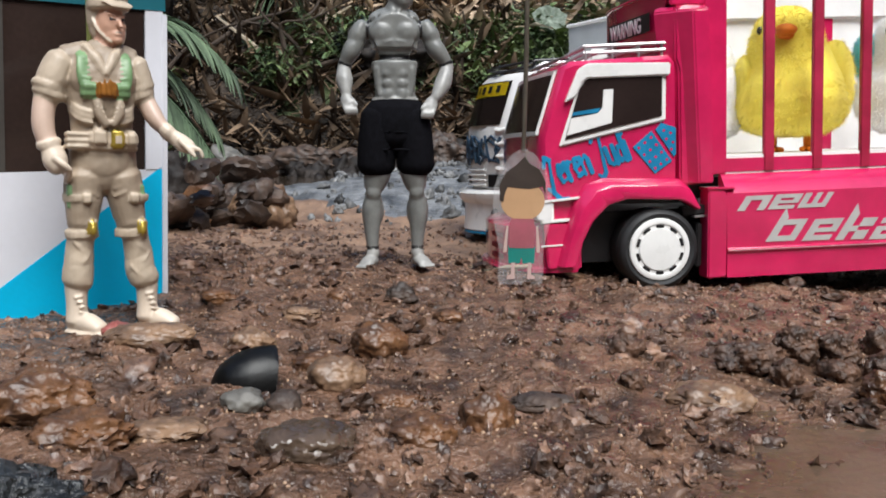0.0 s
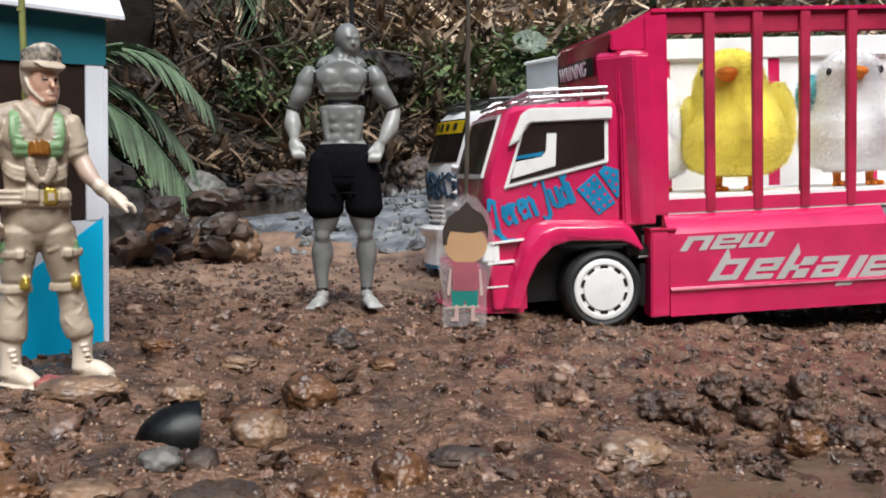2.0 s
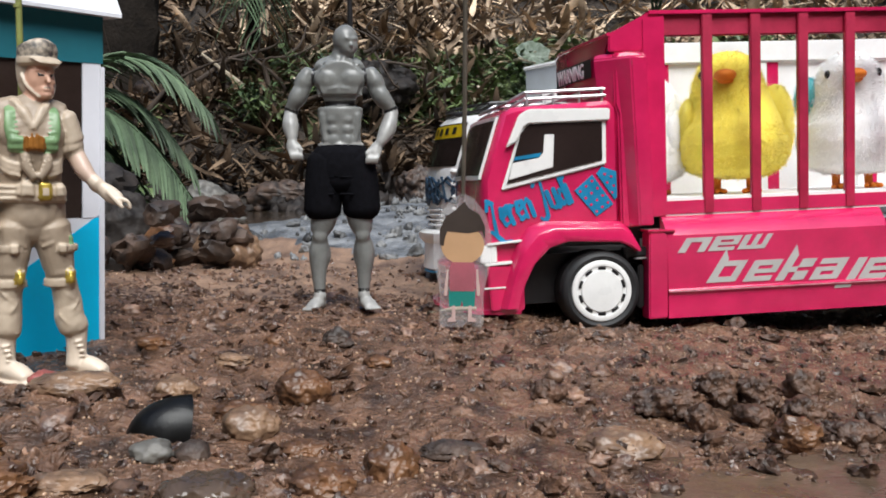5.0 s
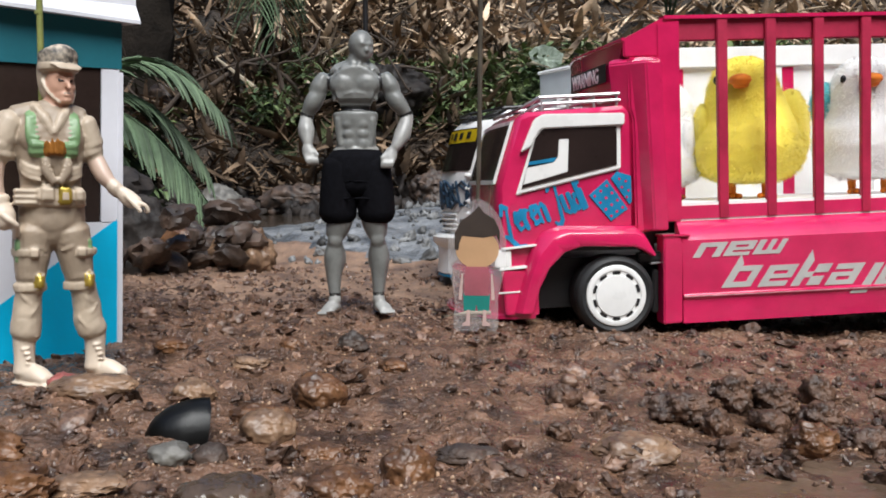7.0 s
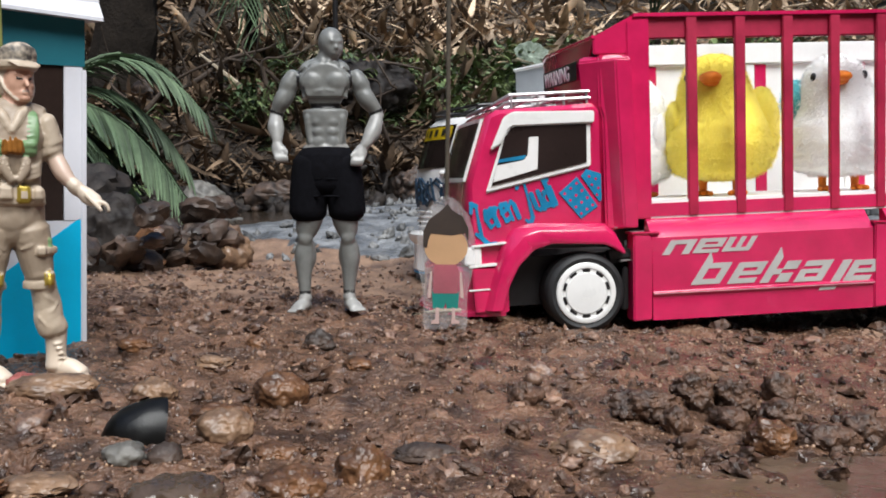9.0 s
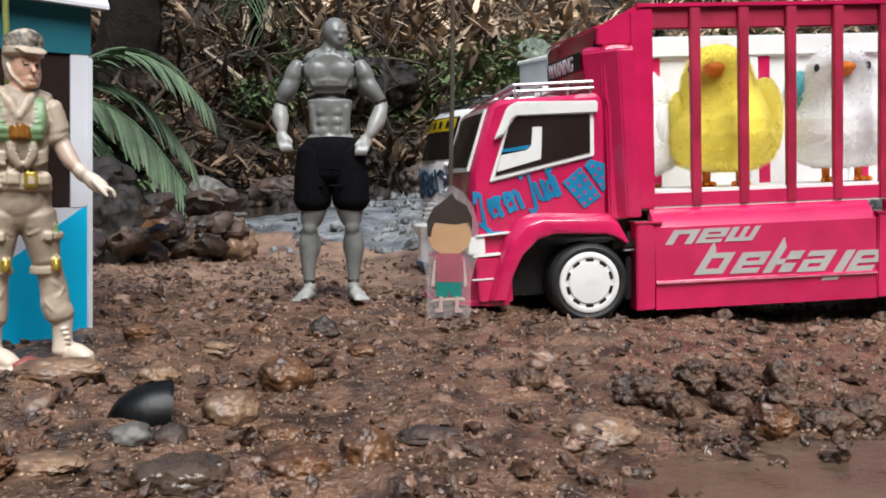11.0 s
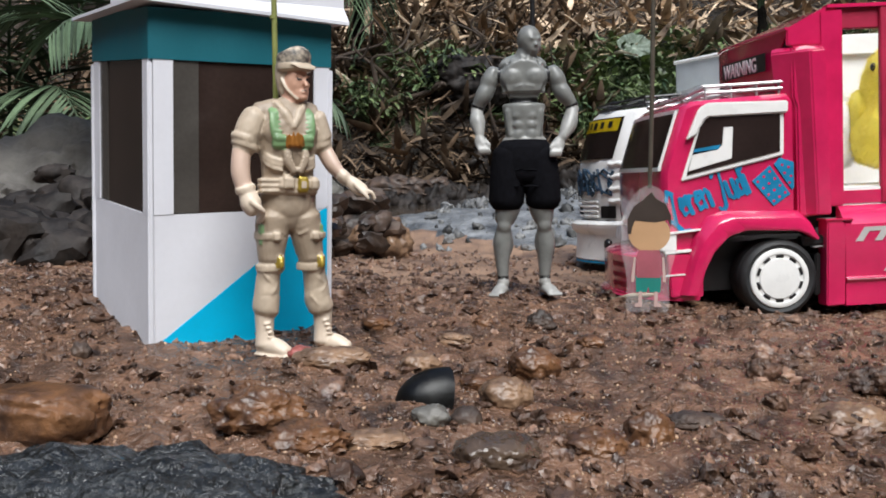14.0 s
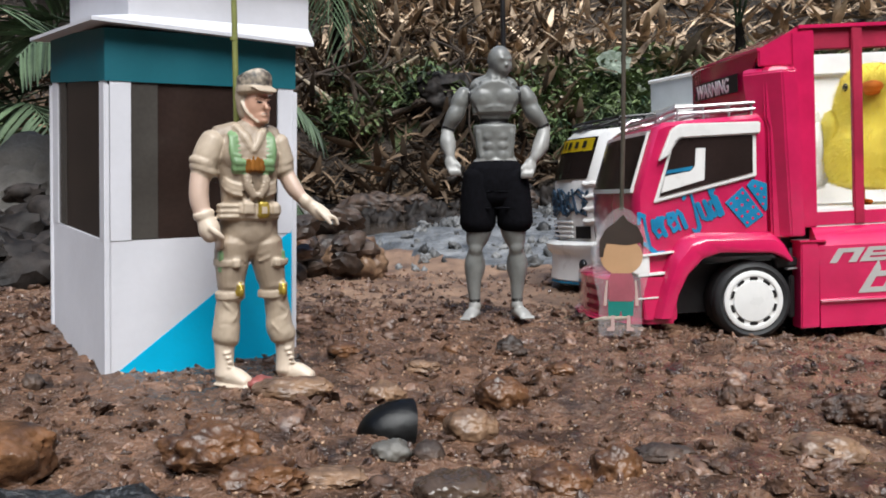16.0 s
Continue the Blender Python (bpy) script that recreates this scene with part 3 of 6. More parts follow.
plate("mirror", [(-5.62, 6.75), (-2.92, 7.42), (-2.8, 9.35), (-3.4, 9.35), (-3.5, 8.3), (-3.75, 8.02), (-5.35, 7.75)], 0.6, 0.66, WHITE, cab, "white mirror board on the window", bevel=0.0003)
plate("sticker", [(-5.3, 7.9), (-3.75, 8.05), (-3.6, 8.3), (-5.2, 8.1)], 0.585, 0.6, BLUE, cab, bevel=0.0)
# windscreen
bm = bmesh.new()
rows = []
for f in (0.06, 0.2, 0.5, 0.8, 0.94):
    k = 1 - (2 * f - 1) ** 2
    rows.append([bm.verts.new(((u - 0.55 * k - 0.06) * C, (0.9 + (W - 0.9) * f) * C, (v + HUB) * C)) for u, v in ((-6.93, 7.1), (-5.85, 10.35))])
for a, b in zip(rows, rows[1:]):
    bm.faces.new((a[0], b[0], b[1], a[1]))
bmesh.ops.solidify(bm, geom=bm.faces[:], thickness=0.0004)
ws = part("windscreen", bm, TINTB, cab, "brown tinted windscreen")
for f0, f1, z0, z1 in ((0.03, 0.97, 6.85, 7.12), (0.03, 0.97, 10.35, 10.6)):
    bm = bmesh.new()
    rows = []
    for f in (f0, 0.2, 0.5, 0.8, f1):
        k = 1 - (2 * f - 1) ** 2
        rows.append([bm.verts.new(((-7.0 + (v - 6.8) * 0.333 - 0.55 * k - 0.09) * C, (0.9 + (W - 0.9) * f) * C, (v + HUB) * C)) for v in (z0, z1)])
    for a, b in zip(rows, rows[1:]):
        bm.faces.new((a[0], b[0], b[1], a[1]))
    bmesh.ops.solidify(bm, geom=bm.faces[:], thickness=0.0005)
    part("windscreen_frame", bm, WHITE, cab, "white strip along the windscreen")
bm = tube(bmesh.new(), [((-7.0 + (v - 6.8) * 0.333 - 0.24) * C, 1.45 * C, (v + HUB) * C) for v in (6.9, 8.6, 10.5)], 0.1 * C, 8)
part("windscreen_frame", bm, WHITE, cab, "white strip along the windscreen")
# front bumper with a rounded plan
PLAN = [(-4.9, 0.55), (-5.9, 0.6), (-7.4, 1.2), (-8.7, 3.2), (-9.2, 6.4), (-8.9, 9.8), (-8.0, 12.0), (-6.3, 12.8), (-4.9, 12.8)]
bm = bmesh.new()
rows = [[bm.verts.new((u * C - (0.004 if v < -0.9 else 0) + (0.004 if v > 1.6 else 0) * (1 if u < -5 else 0), w * C, (v + HUB) * C)) for u, w in PLAN] for v in (-1.05, -0.85, -0.7, 1.3, 1.5, 1.75)]
fs = [bm.faces.new((a[i], a[i + 1], b[i + 1], b[i])) for a, b in zip(rows, rows[1:]) for i in range(len(PLAN) - 1)]
fs += [bm.faces.new(rows[0]), bm.faces.new(rows[-1][::-1])]
bmesh.ops.recalc_face_normals(bm, faces=fs)
bumper = part("bumper", bm, RED, truck, "red front bumper")
plate("trim_line", [(-7.3, 0.42), (-6.0, 0.46), (-6.0, 0.56), (-7.3, 0.52)], 0.4, 0.6, WHITE, bumper, "white trim line", bevel=0.0002)
bm = bmesh.new()
rows = [[bm.verts.new(((u - 0.25) * C, (w - 0.12) * C, (v + HUB) * C)) for u, w in PLAN[:-1]] for v in (-1.12, -0.9)]
fs = [bm.faces.new((rows[0][i], rows[0][i + 1], rows[1][i + 1], rows[1][i])) for i in range(len(PLAN) - 2)] + [bm.faces.new(rows[0][::-1]), bm.faces.new(rows[1])]
bmesh.ops.recalc_face_normals(bm, faces=fs)
part("bumper_lip", bm, RED, bumper)
# grille slots: thin darker red strips on the bumper's face, not cut in
for z0, z1 in ((-0.55, -0.25), (0.05, 0.35), (0.75, 1.05)):
    bm = bmesh.new()
    rows = [[bm.verts.new((-0.0922 + 0.0012 * abs(i - 2.6), (3.6 + i) * C, (z + HUB) * C)) for i in range(5)] for z in (z0, z1)]
    for i in range(4):
        bm.faces.new((rows[0][i], rows[0][i + 1], rows[1][i + 1], rows[1][i]))
    bmesh.ops.solidify(bm, geom=bm.faces[:], thickness=0.0006)
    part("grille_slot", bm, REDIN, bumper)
plate("trim_line", [(-7.2, 1.78), (-5.3, 1.88), (-5.3, 2.04), (-7.2, 1.94)], 0.5, 0.95, WHITE, truck, "white trim line", bevel=0.0002)
plate("trim_line", [(-7.0, 2.98), (-4.85, 3.14), (-4.85, 3.27), (-7.0, 3.1)], 0.5, 0.95, WHITE, truck, "white trim line", bevel=0.0002)
plate("headlight", [(-7.45, 1.95), (-6.45, 1.95), (-6.45, 3.0), (-7.4, 2.95)], 0.6, 2.6, WHITE, truck, "white square headlight")
plate("headlight", [(-7.45, 1.95), (-6.45, 1.95), (-6.45, 3.0), (-7.4, 2.95)], 10.6, 12.4, WHITE, truck, "white square headlight")
plate("lower_panel", [(-6.9, -0.9), (-5.6, -0.9), (-5.2, 1.7), (-7.1, 1.75)], 0.45, 1.1, RED, truck)
# flared wheel arch
OUT = [(-6.45, -0.75), (-5.95, 1.1), (-5.25, 2.9), (-4.5, 3.95), (-3.6, 4.28), (1.0, 4.12), (1.65, 3.6), (2.15, 2.4)]
INN = [(-5.35, -0.75), (-4.95, 0.7), (-4.35, 1.85), (-3.4, 2.75), (-2.3, 3.05), (0.75, 2.88), (1.35, 2.65), (1.95, 2.25)]
bm = bmesh.new()
rows = []
for (u0, v0), (u1, v1) in zip(OUT, INN):
    sec = [(0.0, 1.2), (0.0, 0.62), (0.06, 0.42), (0.3, -0.12), (0.4, -0.2), (0.94, -0.2), (1.0, -0.12), (1.0, 1.2)]
    rows.append([bm.verts.new(((u0 + (u1 - u0) * f) * C, w * C, (v0 + (v1 - v0) * f + HUB) * C)) for f, w in sec])
fs = [bm.faces.new((p[k], p[(k + 1) % 8], q[(k + 1) % 8], q[k])) for p, q in zip(rows, rows[1:]) for k in range(8)]
fs += [bm.faces.new(rows[0]), bm.faces.new(rows[-1][::-1])]
bmesh.ops.recalc_face_normals(bm, faces=fs)
bmesh.ops.bevel(bm, geom=bm.edges[:], offset=0.0004, segments=2, affect="EDGES")
part("wheel_arch", bm, RED, truck, "red flared wheel arch")
# chassis, wheels and mudflap
part("chassis", box(bmesh.new(), -5 * C, 31 * C, 2.2 * C, 10.8 * C, 1.6 * C, 4.6 * C), BLACKP, truck, "black chassis under the body")
plate("arch_lining", [(-5.3, -0.5), (-4.6, 1.4), (-3.2, 2.7), (1.6, 2.6), (2.5, 2.2), (2.5, 4.0), (-5.2, 4.0)], 1.25, 2.0, BLACKP, truck)
plate("mudflap", [(2.0, -1.2), (2.4, -1.2), (2.45, 1.4), (2.1, 1.4)], 0.5, 2.6, BLACKP, truck, "black mudflap")
plate("tank_strip", [(1.3, 1.9), (3.2, 1.95), (3.2, 2.5), (1.2, 2.45)], 0.45, 1.2, BLACKP, truck)
plate("tank_trim", [(1.9, 1.72), (3.2, 1.78), (3.2, 1.9), (1.9, 1.85)], 0.42, 1.0, CHROME, truck)
for u in (-0.3, 22.5, 27.6):
    wheel(truck, u, 0.1, 2.3, -1)
    wheel(truck, u, W - 2.2, W, 1)
# wind box behind the cab, and the sloping hood of the body
plate("wind_box", [(1.2, 3.6), (2.9, 3.75), (2.85, 13.6), (2.6, 14.0), (0.95, 14.05), (0.95, 11.0), (1.15, 10.4)], 0.75, W - 0.4, RED, truck, "red box behind the cab", bevel=0.0012)
bm = bmesh.new()
rings = []
for v, plan in ((3.75, [(0.95, 1.7), (2.15, 0.15), (2.95, 0.1), (3.1, 0.4), (3.1, 1.7)]), (13.7, [(-0.05, 1.7), (1.78, 0.1), (2.68, 0.05), (2.85, 0.4), (2.85, 1.7)]), (14.02, [(0.1, 1.8), (1.75, 0.55), (2.5, 0.5), (2.65, 0.7), (2.65, 1.8)])):
    rings.append([bm.verts.new((u * C, w * C, (v + HUB) * C)) for u, w in plan])
fs = [bm.faces.new((p[k], p[(k + 1) % 5], q[(k + 1) % 5], q[k])) for p, q in zip(rings, rings[1:]) for k in range(5)]
fs += [bm.faces.new(rings[0]), bm.faces.new(rings[-1])]
bmesh.ops.recalc_face_normals(bm, faces=fs)
bmesh.ops.bevel(bm, geom=bm.edges[:], offset=0.0008, segments=2, affect="EDGES")
part("wind_box_corner", bm, RED, truck, "red slanted corner of the wind box")
gus = [(0.75, 14.06), (3.6, 14.06), (3.9, 16.45), (3.4, 16.45), (0.75, 15.12)]
plate("hood_side", gus, 1.0, 1.3, RED, truck, "red sloping side of the hood")
plate("hood_side", gus, W - 0.9, W - 0.6, RED, truck, "red sloping side of the hood")
FRONT = ((0.75, 1.0), (0.55, 3.2), (0.2, 6.5), (0.05, 9.6), (0.45, W - 0.6))
bm = bmesh.new()
rows = [[bm.verts.new((u * C, max(w, w0) * C, (v + HUB) * C)) for u, w in FRONT] for v, w0 in ((11.5, 1.9), (14.05, 1.9), (15.1, 1.0))]
rows.append([bm.verts.new((3.4 * C, w * C, (16.43 + HUB) * C)) for u, w in FRONT])
fs = [bm.faces.new((p[k], p[k + 1], q[k + 1], q[k])) for p, q in zip(rows, rows[1:]) for k in range(len(FRONT) - 1)]
bmesh.ops.recalc_face_normals(bm, faces=fs)
bmesh.ops.solidify(bm, geom=fs, thickness=0.001)
hood = part("hood", bm, RED, truck, "red board over the cab with a sloping top")
rods = [(u * C, w * C, (15.12 + HUB) * C) for u, w in FRONT]
part("hood_edge", tube(bmesh.new(), rods, 0.0011, 8), RED, hood)
bm = box(bmesh.new(), 0, 6.3 * C, -0.0004, 0.0, 12.88 * C, 14.0 * C)
wp = part("warning_plate", bm, BLACKS, hood, "black warning sticker", smooth=False)
wp.matrix_basis = Matrix.Translation((-0.12 * C, 9.65 * C, HUB * C)) @ Matrix.Rotation(radians(-85.5), 4, "Z")
words = part("lettering", lettering("WARNING", 1.3 * C, 0.0002, 0.0, 0.77, 0.0002), PANEL, hood, "pale capital letters", smooth=False)
words.matrix_basis = wp.matrix_basis @ Matrix.Translation((0.3 * C, -0.0006, 12.98 * C))
# roof rack of thin rails
rack = new("roof_rack")
rack.parent = truck
for z in (11.5, 11.88):
    rod("rail", [(-5.2, 2.2, z - 0.5), (-4.3, 1.5, z), (0.6, 1.4, z + 0.1)], 0.11, CHROME, rack)
    rod("rail", [(-5.2, 10.8, z - 0.5), (-4.3, 11.2, z), (0.6, 11.3, z + 0.1)], 0.11, CHROME, rack)
    rod("rail", [(-5.2, 2.2, z - 0.5), (-5.75, 4.2, z - 0.7), (-5.9, 6.5, z - 0.72), (-5.75, 8.8, z - 0.7), (-5.2, 10.8, z - 0.5)], 0.1, CHROME, rack)
for u in (-4.2, -2.6, -1.0, 0.4):
    rod("rail", [(u, 1.45, 11.75), (u, 11.2, 11.75)], 0.08, CHROME, rack)
    for w in (1.45, 11.25):
        rod("rack_foot", [(u, w, 11.0), (u, w, 11.9)], 0.08, CHROME, rack)
# side skirt with its bevelled shelf


# pale pink for the line along the skirt's ridge
SKIRTLINE = mat("pale_pink_edge", (0.75, 0.3, 0.38), 0.35, var=0.4, scale=300, bump=0.1)


def skirt(u0, u1):
    bm = bmesh.new()
    sec = [(0.0, -1.85), (0.0, -0.45), (-0.16, -0.3), (-0.16, -0.18), (0.0, -0.1), (0.0, 3.1), (0.2, 3.35), (0.95, 4.2), (1.25, 4.28), (1.25, -1.85)]
    rows = [[bm.verts.new((u * C, w * C, (v + HUB) * C)) for w, v in sec] for u in (u0, u1)]
    n = len(sec)
    fs = [bm.faces.new((rows[0][i], rows[1][i], rows[1][(i + 1) % n], rows[0][(i + 1) % n])) for i in range(n)]
    fs += [bm.faces.new(rows[0]), bm.faces.new(rows[1][::-1])]
    bmesh.ops.recalc_face_normals(bm, faces=fs)
    body = part("skirt", bm, RED, truck, "glossy red side skirt")
    plate("trim_line", [(u0, -0.26), (u1, -0.3), (u1, -0.24), (u0, -0.2)], -0.19, -0.1, SKIRTLINE, body, "pale pink edge line", bevel=0.0)


skirt(3.75, 17.9)
skirt(19.1, 20.3)
skirt(29.5, 32.0)
for u in (2.5, 17.9):
    plate("skirt_post", [(u, -1.85), (u + 1.15, -1.8), (u + 1.25, 3.0), (u + 1.1, 3.35), (u + 0.1, 3.35)], -0.1, 1.2, RED, truck)
    plate("post_cap", [(u - 0.05, 3.35), (u + 1.75, 3.3), (u + 1.75, 3.48), (u - 0.05, 3.52)], -0.15, 1.3, RED, truck)
plate("skirt_rear_shelf", [(20.3, 2.9), (29.5, 2.9), (29.5, 4.2), (20.3, 4.2)], 0.2, 1.2, RED, truck)
# block letters of slanted bars: (x0, x1, y0, y1) in letter widths and x-heights; peaks are the upper ends cut to a point
GLYPH = {
    "n": [(0, 0.28, 0, 1), (0.28, 1, 0.7, 1), (0.72, 1, 0, 0.7)],
    "e": [(0, 0.27, 0, 1), (0.27, 1, 0.74, 1), (0.27, 0.95, 0, 0.24), (0.27, 1, 0.38, 0.58), (0.76, 1, 0.58, 0.74)],
    "w": [(0, 0.25, 0, 1), (0.25, 1.05, 0, 0.26), (0.44, 0.64, 0.26, 1), (0.84, 1.05, 0.26, 1)],
    "b": [(0, 0.28, 0, 1.1, 1.55), (0.28, 1, 0, 0.25), (0.28, 1, 0.75, 1), (0.74, 1, 0.25, 0.75)],
    "k": [(0, 0.3, 0, 1.2, 1.7), (0.3, 0.55, 0.38, 0.64), (0.55, 1.05, 0.6, 1), (0.55, 1.0, 0, 0.42)],
    "a": [(0.05, 1, 0.74, 1), (0.72, 1, 0, 0.74), (0, 0.72, 0, 0.22), (0, 0.26, 0.22, 0.6), (0.26, 0.72, 0.4, 0.6)],
    "j": [(0.3, 0.62, -0.42, 1), (0.05, 0.3, -0.42, -0.2)],
}


def block_word(word, u0, v0, wide, tall, pitch, fall, slant=0.68):
    """Silver block lettering along the near side of the skirt."""
    for i, ch in enumerate(word):
        bm = bmesh.new()
        for k, bar in enumerate(GLYPH[ch]):
            x0, x1, y0, y1 = bar[:4]
            poly = [(x0, y0), (x1, y0), (x1, y1), (x0, bar[4] if len(bar) > 4 else y1)]
            up = v0 - fall * i
            pts = [(u0 + pitch[i] + x * wide + y * tall * slant, up + y * tall) for x, y in poly]
            prism(bm, cm(*pts), -0.04 * C - 0.00002 * k, 0.1 * C)
        part("letter", bm, SILVER, truck, "silver slanted block letter", smooth=False)


block_word("new", 4.35, 2.05, 1.66, 0.86, (0, 1.88, 3.72), -0.015)
block_word("bekaje", 6.1, 0.16, 1.82, 1.26, (0, 2.28, 4.36, 6.55, 8.45, 9.75), 0.055)
# cage: floor, rails and bars
CW0, CW1 = 1.1, W - 0.2
part("cage_floor", box(bmesh.new(), 3.4 * C, 32 * C, 1.0 * C, CW1 * C, (4.2 + HUB) * C, (5.3 + HUB) * C), PANEL, truck, "pale cage floor")
plate("cage_rail", [(3.45, 4.25), (32.0, 4.25), (32.0, 5.2), (3.5, 5.2)], CW0 - 0.15, CW0 + 0.2, RED, truck, "red lower cage rail")
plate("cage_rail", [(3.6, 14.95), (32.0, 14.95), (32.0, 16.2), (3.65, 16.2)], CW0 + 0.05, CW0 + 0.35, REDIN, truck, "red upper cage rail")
plate("cage_rail", [(3.2, 16.2), (32.0, 16.2), (32.0, 16.45), (3.2, 16.45)], CW0 - 0.25, CW0 + 0.5, RED, truck, "red cage top lip", bevel=0.0004)
plate("corner_post", [(2.95, 4.2), (4.15, 4.2), (4.18, 16.2), (2.75, 16.0), (2.75, 13.9)], CW0 - 0.2, CW0 + 0.35, RED, truck)
for i in range(10):
    u = 6.48 + 3.06 * i
    if u < 31:
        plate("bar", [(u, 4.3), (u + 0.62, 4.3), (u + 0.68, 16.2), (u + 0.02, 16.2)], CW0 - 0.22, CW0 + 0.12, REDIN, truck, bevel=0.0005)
part("front_wall", box(bmesh.new(), 3.0 * C, 3.5 * C, CW0 * C, CW1 * C, (4.2 + HUB) * C, (16.2 + HUB) * C), PANEL, truck, "white inner wall")
part("far_wall", box(bmesh.new(), 3.5 * C, 32 * C, (CW1 - 0.35) * C, CW1 * C, (5.3 + HUB) * C, (14.6 + HUB) * C), PANEL, truck, "white inner wall of boards")
part("far_rail", box(bmesh.new(), 3.5 * C, 32 * C, (CW1 - 0.75) * C, CW1 * C, (14.6 + HUB) * C, (16.1 + HUB) * C, 0.001), PANEL, truck, "white upper board")
for u in (8.2, 16.6, 24.4):
    part("far_post", box(bmesh.new(), (u - 1.0) * C, (u - 0.4) * C, (CW1 - 0.6) * C, (CW1 - 0.36) * C, (5.3 + HUB) * C, (14.58 + HUB) * C), PANEL, truck)
    part("far_stripe", box(bmesh.new(), (u - 0.3) * C, (u + 0.55) * C, (CW1 - 0.5) * C, (CW1 - 0.36) * C, (5.3 + HUB) * C, (14.58 + HUB) * C), RED, truck, "pink-red upright stripe")
part("rear_wall", box(bmesh.new(), 32 * C, 32.4 * C, CW0 * C, CW1 * C, (4.2 + HUB) * C, (16.2 + HUB) * C), RED, truck)
# cab side lettering and a blue dotted patch
SCRIPT = {
    "L": [[(-0.5, 1.15), (-0.32, 1.6), (-0.12, 1.4), (-0.3, 0.5), (-0.42, -0.3), (-0.2, -0.72), (0.2, -0.8)], [(-0.42, -0.3), (-0.62, 0.0)]],
    "e": [[(0.04, 0.5), (0.34, 0.66), (0.33, 0.95), (0.14, 0.98), (0.03, 0.5), (0.13, 0.06), (0.4, 0.16)]],
    "r": [[(0.0, 1.0), (0.08, 0.0)], [(0.05, 0.6), (0.2, 0.95), (0.36, 0.9)]],
    "n": [[(0.0, 1.0), (0.04, 0.0)], [(0.04, 0.7), (0.26, 0.98), (0.36, 0.75), (0.38, 0.0)]],
    "J": [[(-0.1, 1.55), (0.2, 2.0), (0.36, 1.7), (0.27, 0.6), (0.18, -0.2), (-0.05, -0.45), (-0.2, -0.2)]],
    "u": [[(0.0, 1.0), (0.03, 0.2), (0.2, 0.02), (0.38, 0.3)], [(0.38, 1.0), (0.42, 0.0)]],
    "d": [[(0.38, 0.75), (0.16, 0.85), (0.04, 0.45), (0.14, 0.08), (0.38, 0.2)], [(0.34, 1.7), (0.42, 0.0)]],
    "i": [[(0.0, 1.0), (0.05, 0.0)], [(-0.02, 1.4), (0.0, 1.45)]],
}


def script_word(word, u0, v0, angle, size, pitch):
    """Brush lettering on the cab's side: a rounded ribbon along each stroke."""
    ca, sa = math.cos(radians(angle)), math.sin(radians(angle))
    x0 = 0.0
    for i, ch in enumerate(word):
        bm, deep = bmesh.new(), 0.0
        for stroke in SCRIPT[ch]:
            pts = [(u0 + (x0 + x) * size * ca - y * size * sa, v0 + (x0 + x) * size * sa + y * size * ca) for x, y in stroke]
            for k, (p, q) in enumerate(zip(pts, pts[1:])):
                r = (0.1 + 0.03 * math.sin(2.1 * k + i)) * size
                d = Vector((q[0] - p[0], q[1] - p[1])).normalized() * r
                deep += 0.00001
                prism(bm, cm((p[0] - d.y, p[1] + d.x), (p[0] + d.y, p[1] - d.x), (q[0] + d.y, q[1] - d.x), (q[0] - d.y, q[1] + d.x)), 0.84 * C - deep, 0.93 * C)
                for c in (p, q):
                    deep += 0.00001
                    disc(bm, (c[0] * C, (c[1] + HUB) * C), r * C, 0.84 * C - deep, 0.93 * C, 12)
        part("letter", bm, BLUE, truck, "blue brush letter", smooth=False)
        x0 += pitch[i]


script_word("Leren", -6.0, 3.98, 19, 1.12, (0.1, 0.46, 0.44, 0.44, 0.5))
script_word("Judi", -3.5, 4.75, 18.5, 1.12, (0.52, 0.52, 0.54, 0.3))
for poly, rows, cols in (([(-1.62, 5.98), (-0.5, 6.9), (0.75, 5.1), (-0.3, 4.4)], 4, 3), ([(-0.25, 6.95), (0.1, 7.35), (0.98, 7.05), (0.99, 5.5), (0.85, 5.35)], 0, 0)):
    piece = plate("sticker", poly, 0.82, 0.93, BLUE, truck, "blue dotted playing piece sticker", bevel=0.0001)
    for i in range(rows):
        for j in range(cols):
            f, g = (i + 0.5) / rows, (j + 0.5) / cols
            a, b, c, d = poly[0], poly[1], poly[2], poly[3]
            u = (a[0] * (1 - g) + b[0] * g) * (1 - f) + (d[0] * (1 - g) + c[0] * g) * f
            v = (a[1] * (1 - g) + b[1] * g) * (1 - f) + (d[1] * (1 - g) + c[1] * g) * f
            part("dot", disc(bmesh.new(), (u * C, (v + HUB) * C), 0.085 * C, 0.81 * C, 0.83 * C, 12), RED, piece)
for u, v in ((0.25, 6.9), (0.65, 6.75), (0.4, 6.4), (0.8, 6.2), (0.7, 5.8)):
    part("dot", disc(bmesh.new(), (u * C, (v + HUB) * C), 0.08 * C, 0.81 * C, 0.83 * C, 12), RED, piece)


